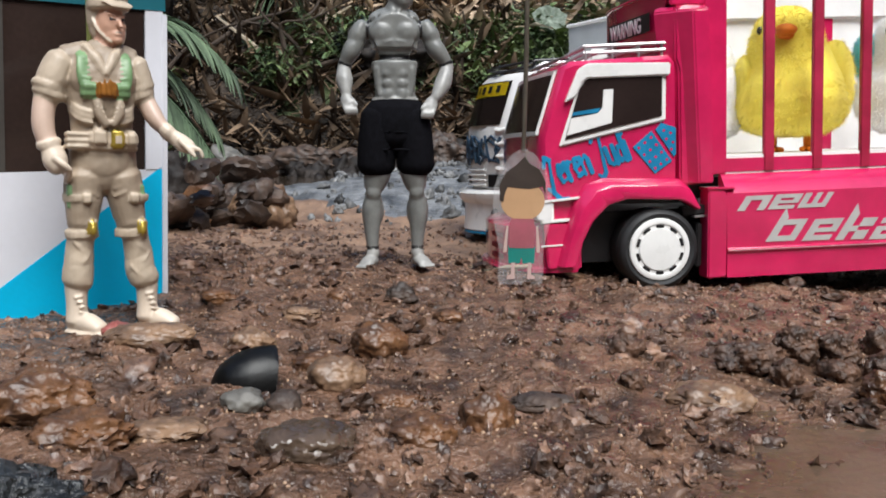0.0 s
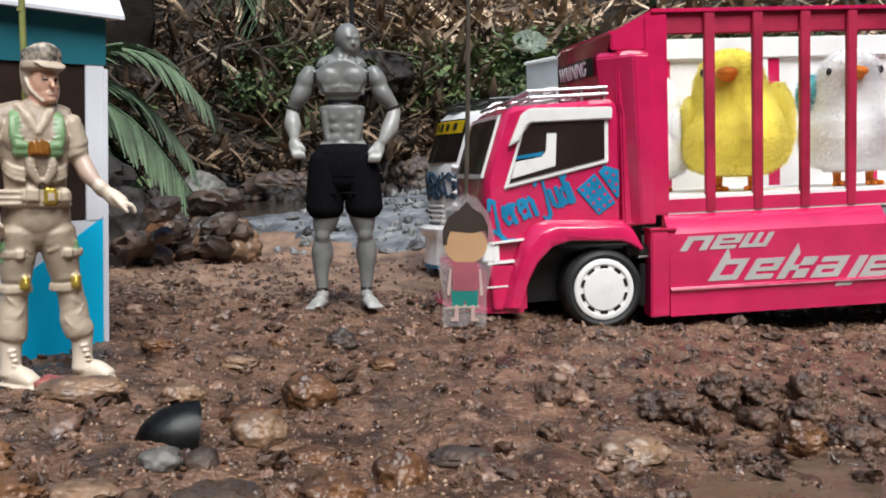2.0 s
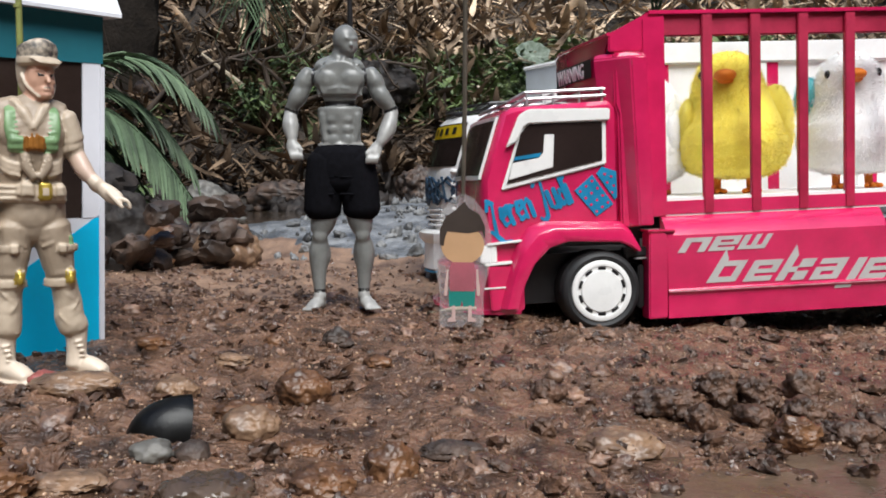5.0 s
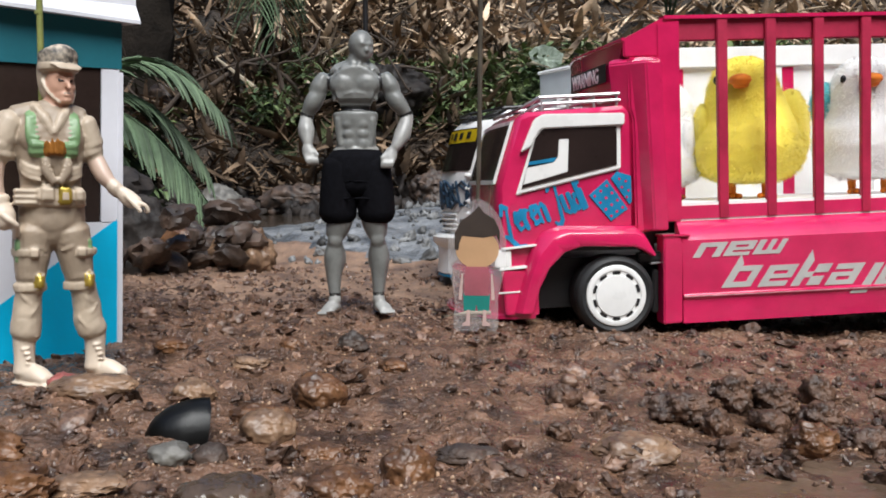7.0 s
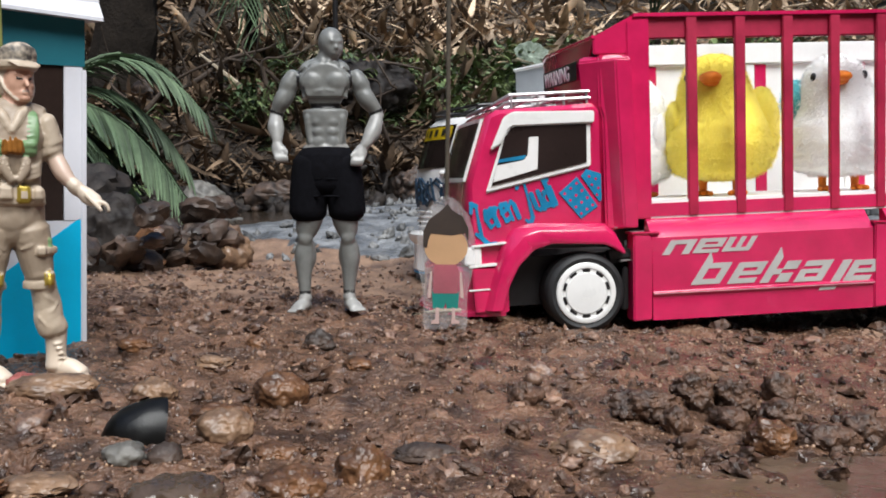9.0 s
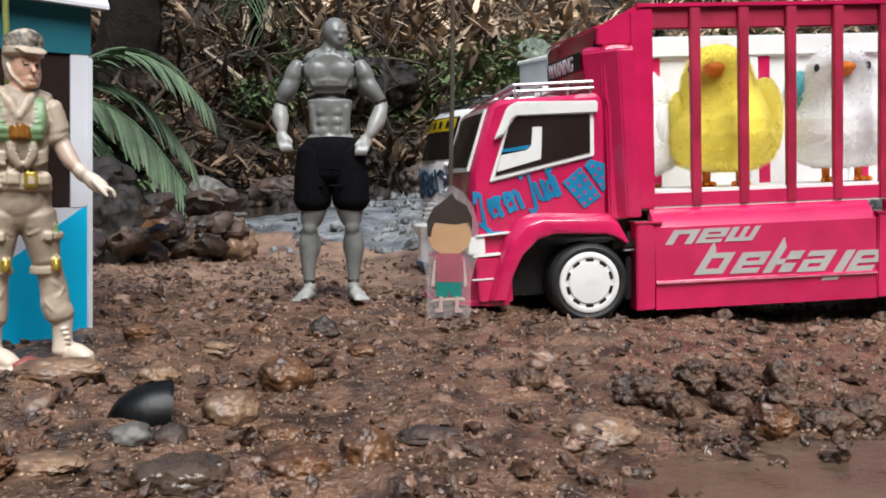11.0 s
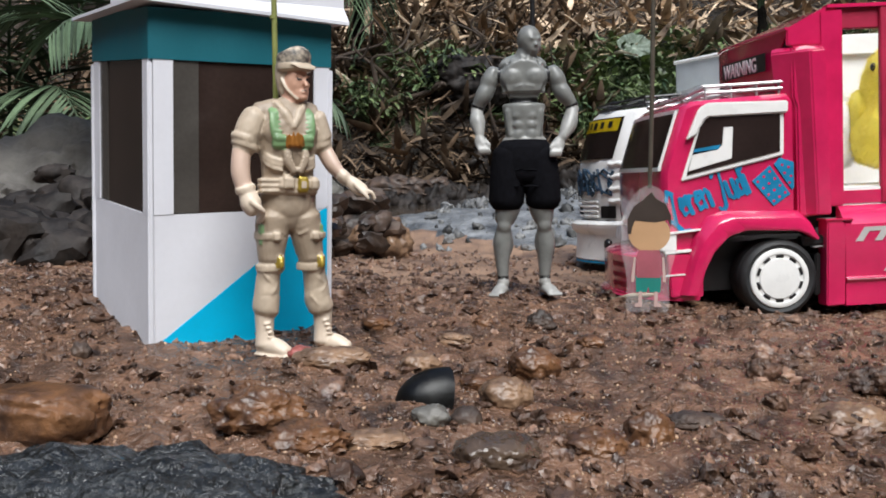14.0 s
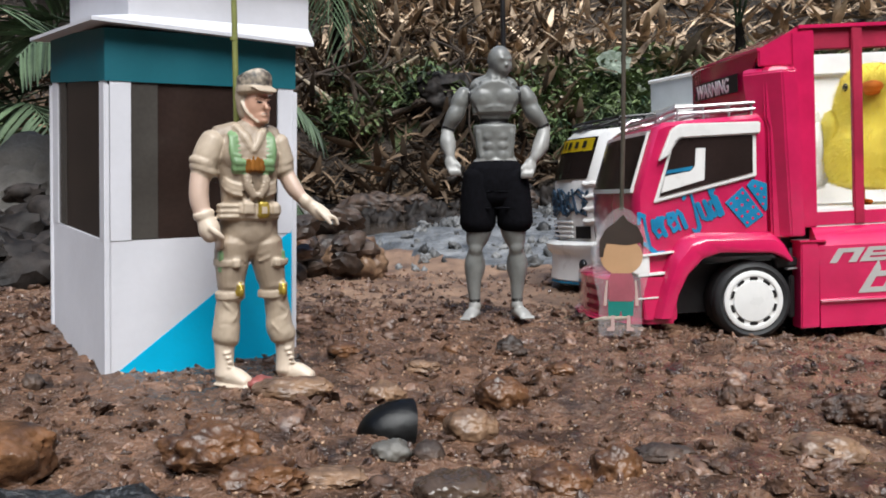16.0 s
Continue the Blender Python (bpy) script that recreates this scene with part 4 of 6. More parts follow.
# ---- plush chicks in the cage ----
def furry(bm, points, s, rnd):
    """Short drooping hairs on a skin: points are (place, outward) pairs in centimetres."""
    for p, d in points:
        p = p * C * s
        t = d.cross(Vector((rnd.uniform(-1, 1), rnd.uniform(-1, 1), rnd.uniform(-1, 1)))).normalized()
        tuft = noise.noise(Vector((p.x * 170, p.y * 170, p.z * 120)))
        tip = p + (d * 0.75 + t * (rnd.uniform(-0.4, 0.4) + 0.8 * tuft) + Vector((0, 0, -0.5))).normalized() * rnd.uniform(0.12, 0.32) * (1 + 0.7 * tuft) * C * s
        q = d.cross(t) * 0.02 * C
        bm.faces.new([bm.verts.new(p - q), bm.verts.new(p + q), bm.verts.new(tip)])
    return bm


def chick(name, fur, label, u, w, turn, wing=None, s=1.0):
    """A plush chick: a pear-shaped furry body, two wings, beak, eyes and felt legs."""
    ob = empty(name, TRUCK @ pose(u * C, w * C, (5.3 + HUB) * C, 0, 0, turn), label, "plush toy", "plush chicks in the cage")
    rnd = random.Random(int(u * 10))
    prof = [(0.95, 0.5), (1.1, 1.9), (1.6, 2.95), (2.4, 3.5), (3.4, 3.72), (4.5, 3.55), (5.5, 3.1), (6.4, 2.62), (7.2, 2.35), (8.0, 2.1), (8.7, 1.72), (9.25, 1.15), (9.5, 0.4)]
    at = lambda z: float(np.interp(z, [p[0] for p in prof], [p[1] for p in prof]))
    shift = lambda z: -0.32 * step(4.5, 7.5, z)
    zs = [0.95 + 8.55 * k / 40 for k in range(41)]
    bm = tube(bmesh.new(), [(shift(z) * C * s, -0.25 * step(5, 8, z) * C * s, z * C * s) for z in zs], [(at(z) * C * s, at(z) * 0.9 * C * s) for z in zs], 40, 0)
    points = []
    for k in range(15000):
        z, a = rnd.uniform(1.0, 9.5), rnd.uniform(0, 2 * math.pi)
        d = Vector((math.cos(a), math.sin(a), -0.25 + 1.1 * step(3.0, 9.6, z))).normalized()
        points.append((Vector((shift(z) + math.cos(a) * at(z) * 0.99, -0.25 * step(5, 8, z) + math.sin(a) * at(z) * 0.89, z)), d))
    part("body", furry(bm, points, s, rnd), fur, ob)
    sides = [((2.75, 0.1, 4.5), (1.15, 1.8, 2.7), fur), ((-2.8, 0.2, 4.4), (0.85, 1.9, 2.2), fur)]
    if wing:
        sides[1] = ((-2.75, 0.5, 6.3), (0.95, 1.1, 1.65), wing)
    for k, (c, r, m) in enumerate(sides):
        bm = blob(bmesh.new(), [v * C * s for v in c], [v * C * s for v in r], 0, 4, 0.03, 3.0, k + u)
        points = []
        for _ in range(2600):
            a, z = rnd.uniform(0, 2 * math.pi), rnd.uniform(-0.95, 0.95)
            d = Vector((math.cos(a) * math.sqrt(1 - z * z), math.sin(a) * math.sqrt(1 - z * z), z))
            points.append((Vector([c[i] + d[i] * r[i] * 0.99 for i in range(3)]), d))
        part("wing", furry(bm, points, s, rnd), m, ob, "aqua fluffy wing" if m is wing else "")
    bm = blob(bmesh.new(), (-0.6 * C * s, -2.5 * C * s, 7.75 * C * s), (0.72 * C * s, 0.9 * C * s, 0.4 * C * s), 0, 3)
    blob(bm, (-0.55 * C * s, -2.3 * C * s, 7.42 * C * s), (0.5 * C * s, 0.6 * C * s, 0.22 * C * s), 0, 3)
    part("beak", bm, ORANGE, ob, "orange felt beak")
    for e, y in ((-2.05, -1.35), (1.25, -1.55)):
        part("eye", blob(bmesh.new(), (e * C * s, y * C * s, 7.9 * C * s), (0.2 * C * s, 0.2 * C * s, 0.3 * C * s), 0, 3), BLACKP, ob, "black bead eye")
    for e in (-1.1, 1.1):
        bm = limb(bmesh.new(), [(e * C * s, 0.1 * C, 1.5 * C), (e * C * s, 0.0, 0.25 * C)], [0.3 * C, 0.26 * C], 10, 0, 3)
        for k in (-0.5, 0.0, 0.5):
            limb(bm, [(e * C * s, 0, 0.2 * C), ((e + k) * C * s, -1.0 * C, 0.16 * C)], [0.2 * C, 0.16 * C], 8, 0, 2)
        part("leg", bm, ORANGE, ob, "orange felt leg")
    return ob


chick("plush_chick", FURY, "bright yellow fluffy plush chick behind red bars", 10.5, 5.4, -22, None, 0.97)
chick("plush_chick", FURW, "white plush chick with an aqua wing behind bars", 18.9, 5.4, -14, FURB, 0.95)
chick("plush_chick", FURW, "white plush chick standing behind the yellow one", 5.6, 8.6, 140, None, 0.85)

# ---- second toy truck behind ----
WT = TRUCK @ pose(-0.009, 0.17, 0.013)
van = empty("toy_truck", WT, "white toy truck parked behind the red one", "toy truck")
VB, VS = 2.5, 2.65
cab2 = cab_shell(van, WHITE, 0.9, 12.2, VB, shift=VS, dz=-0.4)


def front_of(w, v, out=0.08):
    """A point on the white cab's rounded front, as (along, deep, up)."""
    base = -7.0 + max(0.0, v - 6.35) * 0.33
    return (base + VS - VB * (1 - (2 * (w - 0.9) / 11.3 - 1) ** 2) - out, w, v)


def front_patch(name, w0, w1, v0, v1, material, label="", out=0.08, parts=10):
    bm = bmesh.new()
    rows = [[bm.verts.new(Vector(front_of(w0 + (w1 - w0) * i / parts, v, out)) * C + Vector((0, 0, HUB * C))) for i in range(parts + 1)] for v in (v0, v1)]
    fs = [bm.faces.new((rows[0][i], rows[0][i + 1], rows[1][i + 1], rows[1][i])) for i in range(parts)]
    bmesh.ops.solidify(bm, geom=fs, thickness=0.0003)
    return part(name, bm, material, cab2, label)


front_patch("windscreen", 1.9, 11.2, 6.7, 10.05, TINT, "dark windscreen")
front_patch("windscreen_strip", 2.1, 11.0, 8.95, 9.95, YELLOWS, "yellow strip across the windscreen", 0.14)
rnd = random.Random(3)
for i in range(9):
    w = 2.7 + i * 0.92
    front_patch("strip_mark", w, w + rnd.uniform(0.35, 0.6), 9.15 + rnd.uniform(0, 0.12), 9.75, BLACKS, "", 0.19, 2)
for i in range(16):
    w, z = 2.0 + i * 0.42, 4.75 + rnd.uniform(-0.25, 0.25)
    h = rnd.uniform(0.55, 1.1)
    rod("graffiti_stroke", [front_of(w, z - h), front_of(w + rnd.uniform(-0.6, 0.6), z), front_of(w + rnd.uniform(-0.3, 0.5), z + h)], rnd.uniform(0.08, 0.16), DARKBLUE, cab2)
for z in (4.0, 5.5):
    rod("graffiti_stroke", [front_of(1.9 + 0.7 * k, z + 0.35 * math.sin(2.2 * k + z)) for k in range(10)], 0.1, DARKBLUE, cab2)
for z in (6.2, 5.2, 4.2, 3.2):
    rod("moulding", [front_of(1.0 + 0.4 * k, z + 0.1 * (k % 2), 0.02) for k in range(4)], 0.2, WHITE, cab2)
for w0, w1 in ((1.6, 3.0), (8.6, 10.2)):
    front_patch("headlight", w0, w1, 1.85, 2.85, BLACKP, "dark headlight opening", 0.1, 4)
for z in (2.0, 2.4, 2.8, 3.2):
    rod("grille_bar", [front_of(3.4 + 0.8 * k, z, 0.05) for k in range(7)], 0.1, WHITE, cab2)
bm = bmesh.new()
PL2 = [(-3.6, 0.7), (-4.5, 0.8), (-6.0, 2.3), (-7.3, 5.0), (-7.6, 7.0), (-6.8, 10.6), (-4.6, 12.4), (-3.6, 12.5)]
rows = [[bm.verts.new((u * C + q * C, w * C, (v + HUB) * C)) for u, w in PL2] for v, q in ((-1.9, 0.5), (-1.6, 0.15), (-0.7, 0.3), (0.5, 0.3), (0.9, -0.1), (1.35, -0.15), (1.6, 0.3))]
fs = [bm.faces.new((a[i], a[i + 1], b[i + 1], b[i])) for a, b in zip(rows, rows[1:]) for i in range(len(PL2) - 1)]
fs += [bm.faces.new(rows[0]), bm.faces.new(rows[-1][::-1])]
bmesh.ops.recalc_face_normals(bm, faces=fs)
bmp2 = part("bumper", bm, WHITE, van, "white moulded bumper")
part("lower_strip", tube(bmesh.new(), [(u * C + 0.3 * C, w * C, (-1.85 + HUB) * C) for u, w in PL2[1:6]], 0.0012, 8), BLUE, bmp2, "blue strip under the bumper")
part("fog_light", blob(bmesh.new(), (-5.6 * C, 2.3 * C, (-0.3 + HUB) * C), (0.35 * C, 0.6 * C, 0.5 * C), 0, 3), BLACKP, bmp2, "dark round fog light")
rack = new("roof_rack")
rack.parent = van
for z in (11.1, 11.55):
    rod("rail", [(0.5, 1.4, z), (-2.4, 1.5, z - 0.1), (-4.6, 4.2, z - 0.3), (-5.0, 7.0, z - 0.35), (-3.6, 10.6, z - 0.1), (0.5, 11.3, z)], 0.12, BLACKP, rack)
for u in (-2.4, -1.4, -0.4):
    rod("rail", [(u, 1.45, 11.4), (u, 11.2, 11.4)], 0.1, BLACKP, rack)
    for w in (1.5, 11.2):
        rod("rack_foot", [(u, w, 10.6), (u, w, 11.55)], 0.11, BLACKP, rack)
plate("side_window", [(-3.5, 7.0), (0.4, 7.3), (0.4, 10.1), (-2.7, 10.1)], 0.74, 0.92, TINT, cab2)
part("cargo_body", box(bmesh.new(), 1.8 * C, 30 * C, 0.9 * C, 12.2 * C, (2.0 + HUB) * C, (12.2 + HUB) * C, 0.002), WHITE, van)
bm = bmesh.new()
rows = [[bm.verts.new((u * C, w * C, (v + HUB) * C)) for u, w in ((2.1, 7.9), (3.6, 4.5), (5.2, 0.9), (5.6, 0.9), (2.5, 7.9))] for v in (10.5, 14.75)]
fs = [bm.faces.new((rows[0][i], rows[0][(i + 1) % 5], rows[1][(i + 1) % 5], rows[1][i])) for i in range(5)] + [bm.faces.new(rows[0]), bm.faces.new(rows[1])]
bmesh.ops.recalc_face_normals(bm, faces=fs)
board = part("hood_front", bm, HOODGREY, van, "pale grey board over the cab")
part("hood_edge", tube(bmesh.new(), [(u * C, w * C, (14.8 + HUB) * C) for u, w in ((2.05, 8.0), (3.55, 4.5), (5.15, 0.9))], 0.0015, 8), PANEL, board)
part("chassis", box(bmesh.new(), -5 * C, 29 * C, 2.2 * C, 10.6 * C, 1.0 * C, 4.6 * C), BLACKP, van)
for u in (-0.45, 22.0):
    wheel(van, u, 0.9, 2.9, -1)
    wheel(van, u, 10.2, 12.2, 1)

# ---- card booth ----
BX, BY = -0.2035, 0.3625
BOOTH = pose(BX, BY, -0.0155, 0, 0, 36.5)
booth = empty("guard_booth", BOOTH, "white card guard booth with teal and cyan panels", "toy booth")
BW, BD = 9.05 * C, 8.6 * C


def wall_panel(name, x0, x1, z0, z1, material, side, label="", t=0.12, out=0.0, bevel=0.0):
    """A card panel on the front (side 0), left (1), back (2) or right (3) of the booth."""
    bm = bmesh.new()
    box(bm, x0 * C, x1 * C, -out * C, (t - out) * C, z0 * C, z1 * C, bevel)
    ob = part(name, bm, material, booth, label, smooth=False)
    ob.matrix_basis = [pose(0, 0, 0), pose(0, BD, 0, 0, 0, -90), pose(BW, BD, 0, 0, 0, 180), pose(BW, 0, 0, 0, 0, 90)][side]
    return ob


for side, wd in ((0, 9.05), (1, 8.6), (2, 9.05), (3, 8.6)):
    wall_panel("wall", 0.06 if side % 2 else 0.0, wd - (0.06 if side % 2 else 0), -0.6, 6.35, CARD, side, "white card lower wall")
    wall_panel("post", 0.16, 1.08, 6.37, 13.7, CARD, side, "white card corner post", 0.12, 0.03)
    wall_panel("post", wd - 0.86, wd - 0.06, 6.37, 13.7, CARD, side, "white card corner post", 0.12, 0.03)
    wall_panel("window", 0.9, wd - 0.9, 6.37, 13.7, FILM, side, "dark film window", 0.06, -0.08)
    wall_panel("window_sash", 0.97, 2.3, 6.4, 13.68, FILMG, side, "", 0.06, -0.03)
    wall_panel("fascia", -0.03, wd + 0.03, 13.55, 15.9, TEAL, side, "teal card band under the roof", 0.14, 0.06)
for x, y in ((0, 0), (BW, 0), (0, BD), (BW, BD)):
    part("edge_strip", box(bmesh.new(), x - 0.0012, x + 0.0012, y - 0.0012, y + 0.0012, -0.005, 0.134, 0.0004), CARD, booth)
bm = bmesh.new()
prism(bm, [(0.0014, -0.004), (BW - 0.0005, -0.004), (BW - 0.0005, 0.0655), (0.0014, 0.0015)], -0.0003, 0.0)
part("colour_panel", bm, CYAN, booth, "cyan slanted colour panel", smooth=False)
bm = bmesh.new()
prism(bm, [(0.0005, -0.004), (0.03, -0.004), (0.0005, 0.064)], -0.0003, 0.0)
ob = part("colour_panel", bm, CYAN, booth, "cyan slanted colour panel", smooth=False)
ob.matrix_basis = pose(BW, 0, 0, 0, 0, 90)
# roof: an eave board, a short slope and an upstand
ov = 0.0085
bm = bmesh.new()
vs = [[bm.verts.new((x, y, z + (0.0045 if (x, y) == (-ov, -ov) else 0.0))) for x, y in ((x0, y0), (x1, y0), (x1, y1), (x0, y1))] for x0, x1, y0, y1, z in (
    (-ov, BW + 0.006, -ov, BD + ov, 0.1568), (-ov, BW + 0.006, -ov, BD + ov, 0.1584), (0.009, BW + 0.006, -0.003, BD, 0.1655), (0.009, BW + 0.006, -0.003, BD, 0.186), (0.004, BW + 0.014, -0.009, BD + 0.006, 0.1885), (0.004, BW + 0.014, -0.009, BD + 0.006, 0.1897))]
fs = [bm.faces.new((a[i], a[(i + 1) % 4], b[(i + 1) % 4], b[i])) for a, b in zip(vs, vs[1:]) for i in range(4)]
fs += [bm.faces.new(vs[0]), bm.faces.new(vs[-1])]
bmesh.ops.recalc_face_normals(bm, faces=fs)
part("roof", bm, CARD, booth, "white card roof with an upstand", smooth=False)
# a crooked light card box: it leans to one side, its side walls splay and it follows the rising mud
crooked = Matrix(((1, -0.09, 0.04, 0), (0, 1, 0, 0), (0, 0.1, 1, 0), (0, 0, 0, 1)))
for ob in booth.children:
    ob.data.transform(crooked @ ob.matrix_basis)
    ob.matrix_basis = Matrix.Identity(4)

# ---- standing figurines ----
def figure(name, mats, label, x, y, turn, build, sink=0.0, lean=0.0):
    bm = bmesh.new()
    bm = build(bm) or bm
    bmesh.ops.scale(bm, vec=(C, C, C), verts=bm.verts[:])
    return thing(name, bm, mats, label, "figurine", pose(x, y, lay(x, y) + sink, 0, lean, 0) @ pose(0, 0, 0, 0, 0, turn))


def soldier(bm):
    # slots: 0 beige, 1 dull beige, 2 cream, 3 peach, 4 green, 5 bronze, 6 gold, 7 camouflage, 8 black
    for s, hip, knee, ankle, toe in ((-1, (-0.72, 0, 6.3), (-0.9, -0.1, 4.35), (-1.15, 0.1, 1.5), (-0.35, -0.95, 0.34)), (1, (0.72, 0, 6.3), (1.1, -0.1, 4.35), (1.75, 0.1, 1.55), (2.75, -0.75, 0.42))):
        mid = (knee[0] + ankle[0]) / 2
        limb(bm, [hip, ((hip[0] + knee[0]) / 2, 0, 5.4), knee], [(0.84, 0.84), (0.76, 0.78), (0.6, 0.62)], 18, 1)
        limb(bm, [knee, (mid * 0.96, 0.1, 3.4), (mid * 1.04, 0.1, 2.5), (ankle[0] * 0.96, 0.1, 2.05), (ankle[0], 0.1, 1.8)], [(0.53, 0.55), (0.57, 0.62), (0.62, 0.68), (0.62, 0.66), (0.42, 0.44)], 18, 0)
        # creases in the cloth
        for k, (z, x0, x1) in enumerate(((3.5, -0.35, 0.3), (2.9, 0.4, -0.3), (2.3, -0.45, 0.35))):
            limb(bm, [(mid + x0, -0.36, z + 0.4), (mid + 0.3 * x0, -0.5, z + 0.05), (mid + x1, -0.42, z - 0.3)], [(0.03, 0.04), (0.07, 0.08), (0.03, 0.04)], 8, 0, 4)
        for k in range(3):
            z = 6.3 - 0.3 * k
            limb(bm, [(0.3 * s, -0.62, z - 0.2), (0.75 * s, -0.76, z), (1.15 * s, -0.52, z + 0.16)], [(0.04, 0.05), (0.08, 0.07), (0.03, 0.05)], 8, 1, 4)
        # thigh strap with a buckle, and the knee strap
        tube(bm, [(knee[0] * 0.95, 0, 5.62), (knee[0] * 0.95, 0, 5.58), (knee[0] * 0.95, 0, 5.32), (knee[0] * 0.95, 0, 5.28)], [(0.6, 0.6), (0.8, 0.82), (0.79, 0.81), (0.6, 0.6)], 18, 0)
        box(bm, knee[0] * 0.95 - 0.1, knee[0] * 0.95 + 0.24, -0.94, -0.6, 5.26, 5.64, 0.04, 0)
        tube(bm, [(knee[0], 0, 4.2), (knee[0], 0, 4.16), (knee[0], 0, 3.88), (knee[0], 0, 3.84)], [(0.5, 0.5), (0.68, 0.68), (0.68, 0.68), (0.5, 0.5)], 18, 0)
        kx = knee[0] + 0.3
        box(bm, kx - 0.24, kx + 0.26, -0.74, -0.3, 3.78, 4.72, 0.14, 0)
        box(bm, kx - 0.16, kx + 0.2, -0.84, -0.4, 3.95, 4.6, 0.1, 6)
        blob(bm, (kx + 0.02, -0.84, 4.2), (0.13, 0.08, 0.2), 6, 2)
        # boots with a tongue, laces and a sole
        limb(bm, [(ankle[0], 0.12, 1.95), (ankle[0], 0.1, 1.1), (ankle[0], 0.05, 0.5)], [(0.48, 0.5), (0.43, 0.47), (0.48, 0.52)], 16, 2)
        limb(bm, [(ankle[0] - 0.05, 0.28, 0.42), ((ankle[0] + toe[0]) / 2, (toe[1] + 0.1) / 2, 0.46), (toe[0], toe[1], 0.3)], [(0.44, 0.42), (0.44, 0.42), (0.38, 0.26)], 16, 2)
        tube(bm, [(ankle[0] - 0.15, 0.42, 0.1), ((ankle[0] + toe[0]) / 2, toe[1] / 2, 0.1), (toe[0] + 0.15, toe[1] - 0.16, 0.1)], [(0.5, 0.11), (0.54, 0.11), (0.4, 0.11)], 14, 2)
        for k in range(5):
            f = k / 4
            x, y = ankle[0] + (toe[0] - ankle[0]) * 0.3 * f, -0.4 - 0.1 * f
            limb(bm, [(x - 0.12, y, 1.52 - 0.2 * k), (x + 0.14, y, 1.55 - 0.2 * k)], [0.05, 0.05], 8, 2, 2)
        # green pouches on the thighs
        box(bm, 1.2 * s - 0.3, 1.2 * s + 0.34, -0.5, 0.3, 5.0, 5.95, 0.08, 4)
        box(bm, 1.22 * s - 0.3, 1.22 * s + 0.36, -0.58, 0.3, 5.5, 5.98, 0.06, 4)
    limb(bm, [(0, 0.02, 7.4), (0, 0.02, 6.6), (0, 0, 5.95)], [(1.32, 0.85), (1.35, 0.88), (0.8, 0.66)], 20, 1)
    # trunk: a tapered waist and a broad vest
    limb(bm, [(0, 0, 7.1), (0, 0.05, 8.2), (0, 0.0, 9.3), (0, 0.0, 10.2), (0, 0.06, 10.9), (0, 0.1, 11.3)], [(1.3, 0.88), (1.28, 0.88), (1.5, 0.98), (1.56, 0.96), (1.35, 0.8), (0.7, 0.55)], 24, 1)
    for s in (-1, 1):
        blob(bm, (0.66 * s, -0.45, 10.0), (0.74, 0.52, 0.72), 1, 3)
        limb(bm, [(0.5 * s, 0.1, 11.2), (1.35 * s, 0.1, 10.85)], [(0.4, 0.42), (0.5, 0.5)], 14, 1)
    # belt with pouches and a buckle
    tube(bm, [(0, 0, 7.3), (0, 0, 7.36), (0, 0, 7.98), (0, 0, 8.04)], [(1.2, 0.8), (1.42, 1.0), (1.4, 0.98), (1.2, 0.8)], 24, 0)
    for k in range(3):
        box(bm, -1.58, -0.62, -0.95, -0.1, 7.36 + 0.23 * k, 7.55 + 0.23 * k, 0.06, 0)
    box(bm, -0.66, 0.12, -1.2, -0.5, 7.42, 8.2, 0.16, 0)
    box(bm, 0.72, 1.3, -1.1, -0.3, 7.42, 8.1, 0.14, 0)
    box(bm, 0.16, 0.68, -1.14, -0.6, 7.4, 8.1, 0.06, 6)
    box(bm, 0.26, 0.58, -1.18, -0.6, 7.56, 7.92, 0.05, 0)
    # ribbed hem of the vest
    for s in (-1, 1):
        for k in range(3):
            z = 8.34 + 0.2 * k
            limb(bm, [(1.32 * s, -0.1, z + 0.55 + 0.05 * k), (1.12 * s, -0.62, z + 0.2), (0.55 * s, -0.92, z + 0.02)], [(0.09, 0.09), (0.1, 0.1), (0.08, 0.08)], 8, 0, 5)
    # two ribbed grips crossed under the clasp
    for s in (-1, 1):
        limb(bm, [(0.1 + 0.44 * s, -1.0, 9.15), (0.1 + 0.4 * s, -1.06, 8.75), (0.1 + 0.12 * s, -1.1, 8.3)], [(0.21, 0.18), (0.23, 0.18), (0.17, 0.16)], 12, 1)
        for k in range(4):
            limb(bm, [(0.1 + (0.62 - 0.05 * k) * s, -1.12, 9.05 - 0.17 * k), (0.1 + (0.26 - 0.07 * k) * s, -1.2, 8.95 - 0.17 * k)], [0.05, 0.05], 8, 0, 2)
    # green harness: flat ribbed straps and two pads, with a bronze clasp
    for s in (-1, 1):
        limb(bm, [(0.72 * s, 0.0, 11.22), (0.9 * s, -0.6, 10.9), (0.95 * s, -0.86, 10.35), (0.82 * s, -0.96, 9.75)], [(0.2, 0.07), (0.22, 0.07), (0.22, 0.07), (0.24, 0.07)], 12, 4)
        for k in range(5):
            z = 10.85 - 0.2 * k
            y = -0.68 - 0.07 * k if k < 4 else -0.98
            limb(bm, [((0.72 - 0.02 * k) * s, y - 0.03, z), (1.1 * s, y + 0.06, z + 0.06)], [0.05, 0.05], 8, 4, 2)
        box(bm, min(0.36 * s, 1.02 * s), max(0.36 * s, 1.02 * s), -1.08, -0.6, 9.3, 9.86, 0.09, 4)
        box(bm, min(0.42 * s, 0.98 * s), max(0.42 * s, 0.98 * s), -1.14, -0.6, 9.62, 9.88, 0.05, 4)
    box(bm, -0.42, 0.46, -1.16, -0.6, 9.38, 9.86, 0.05, 5)
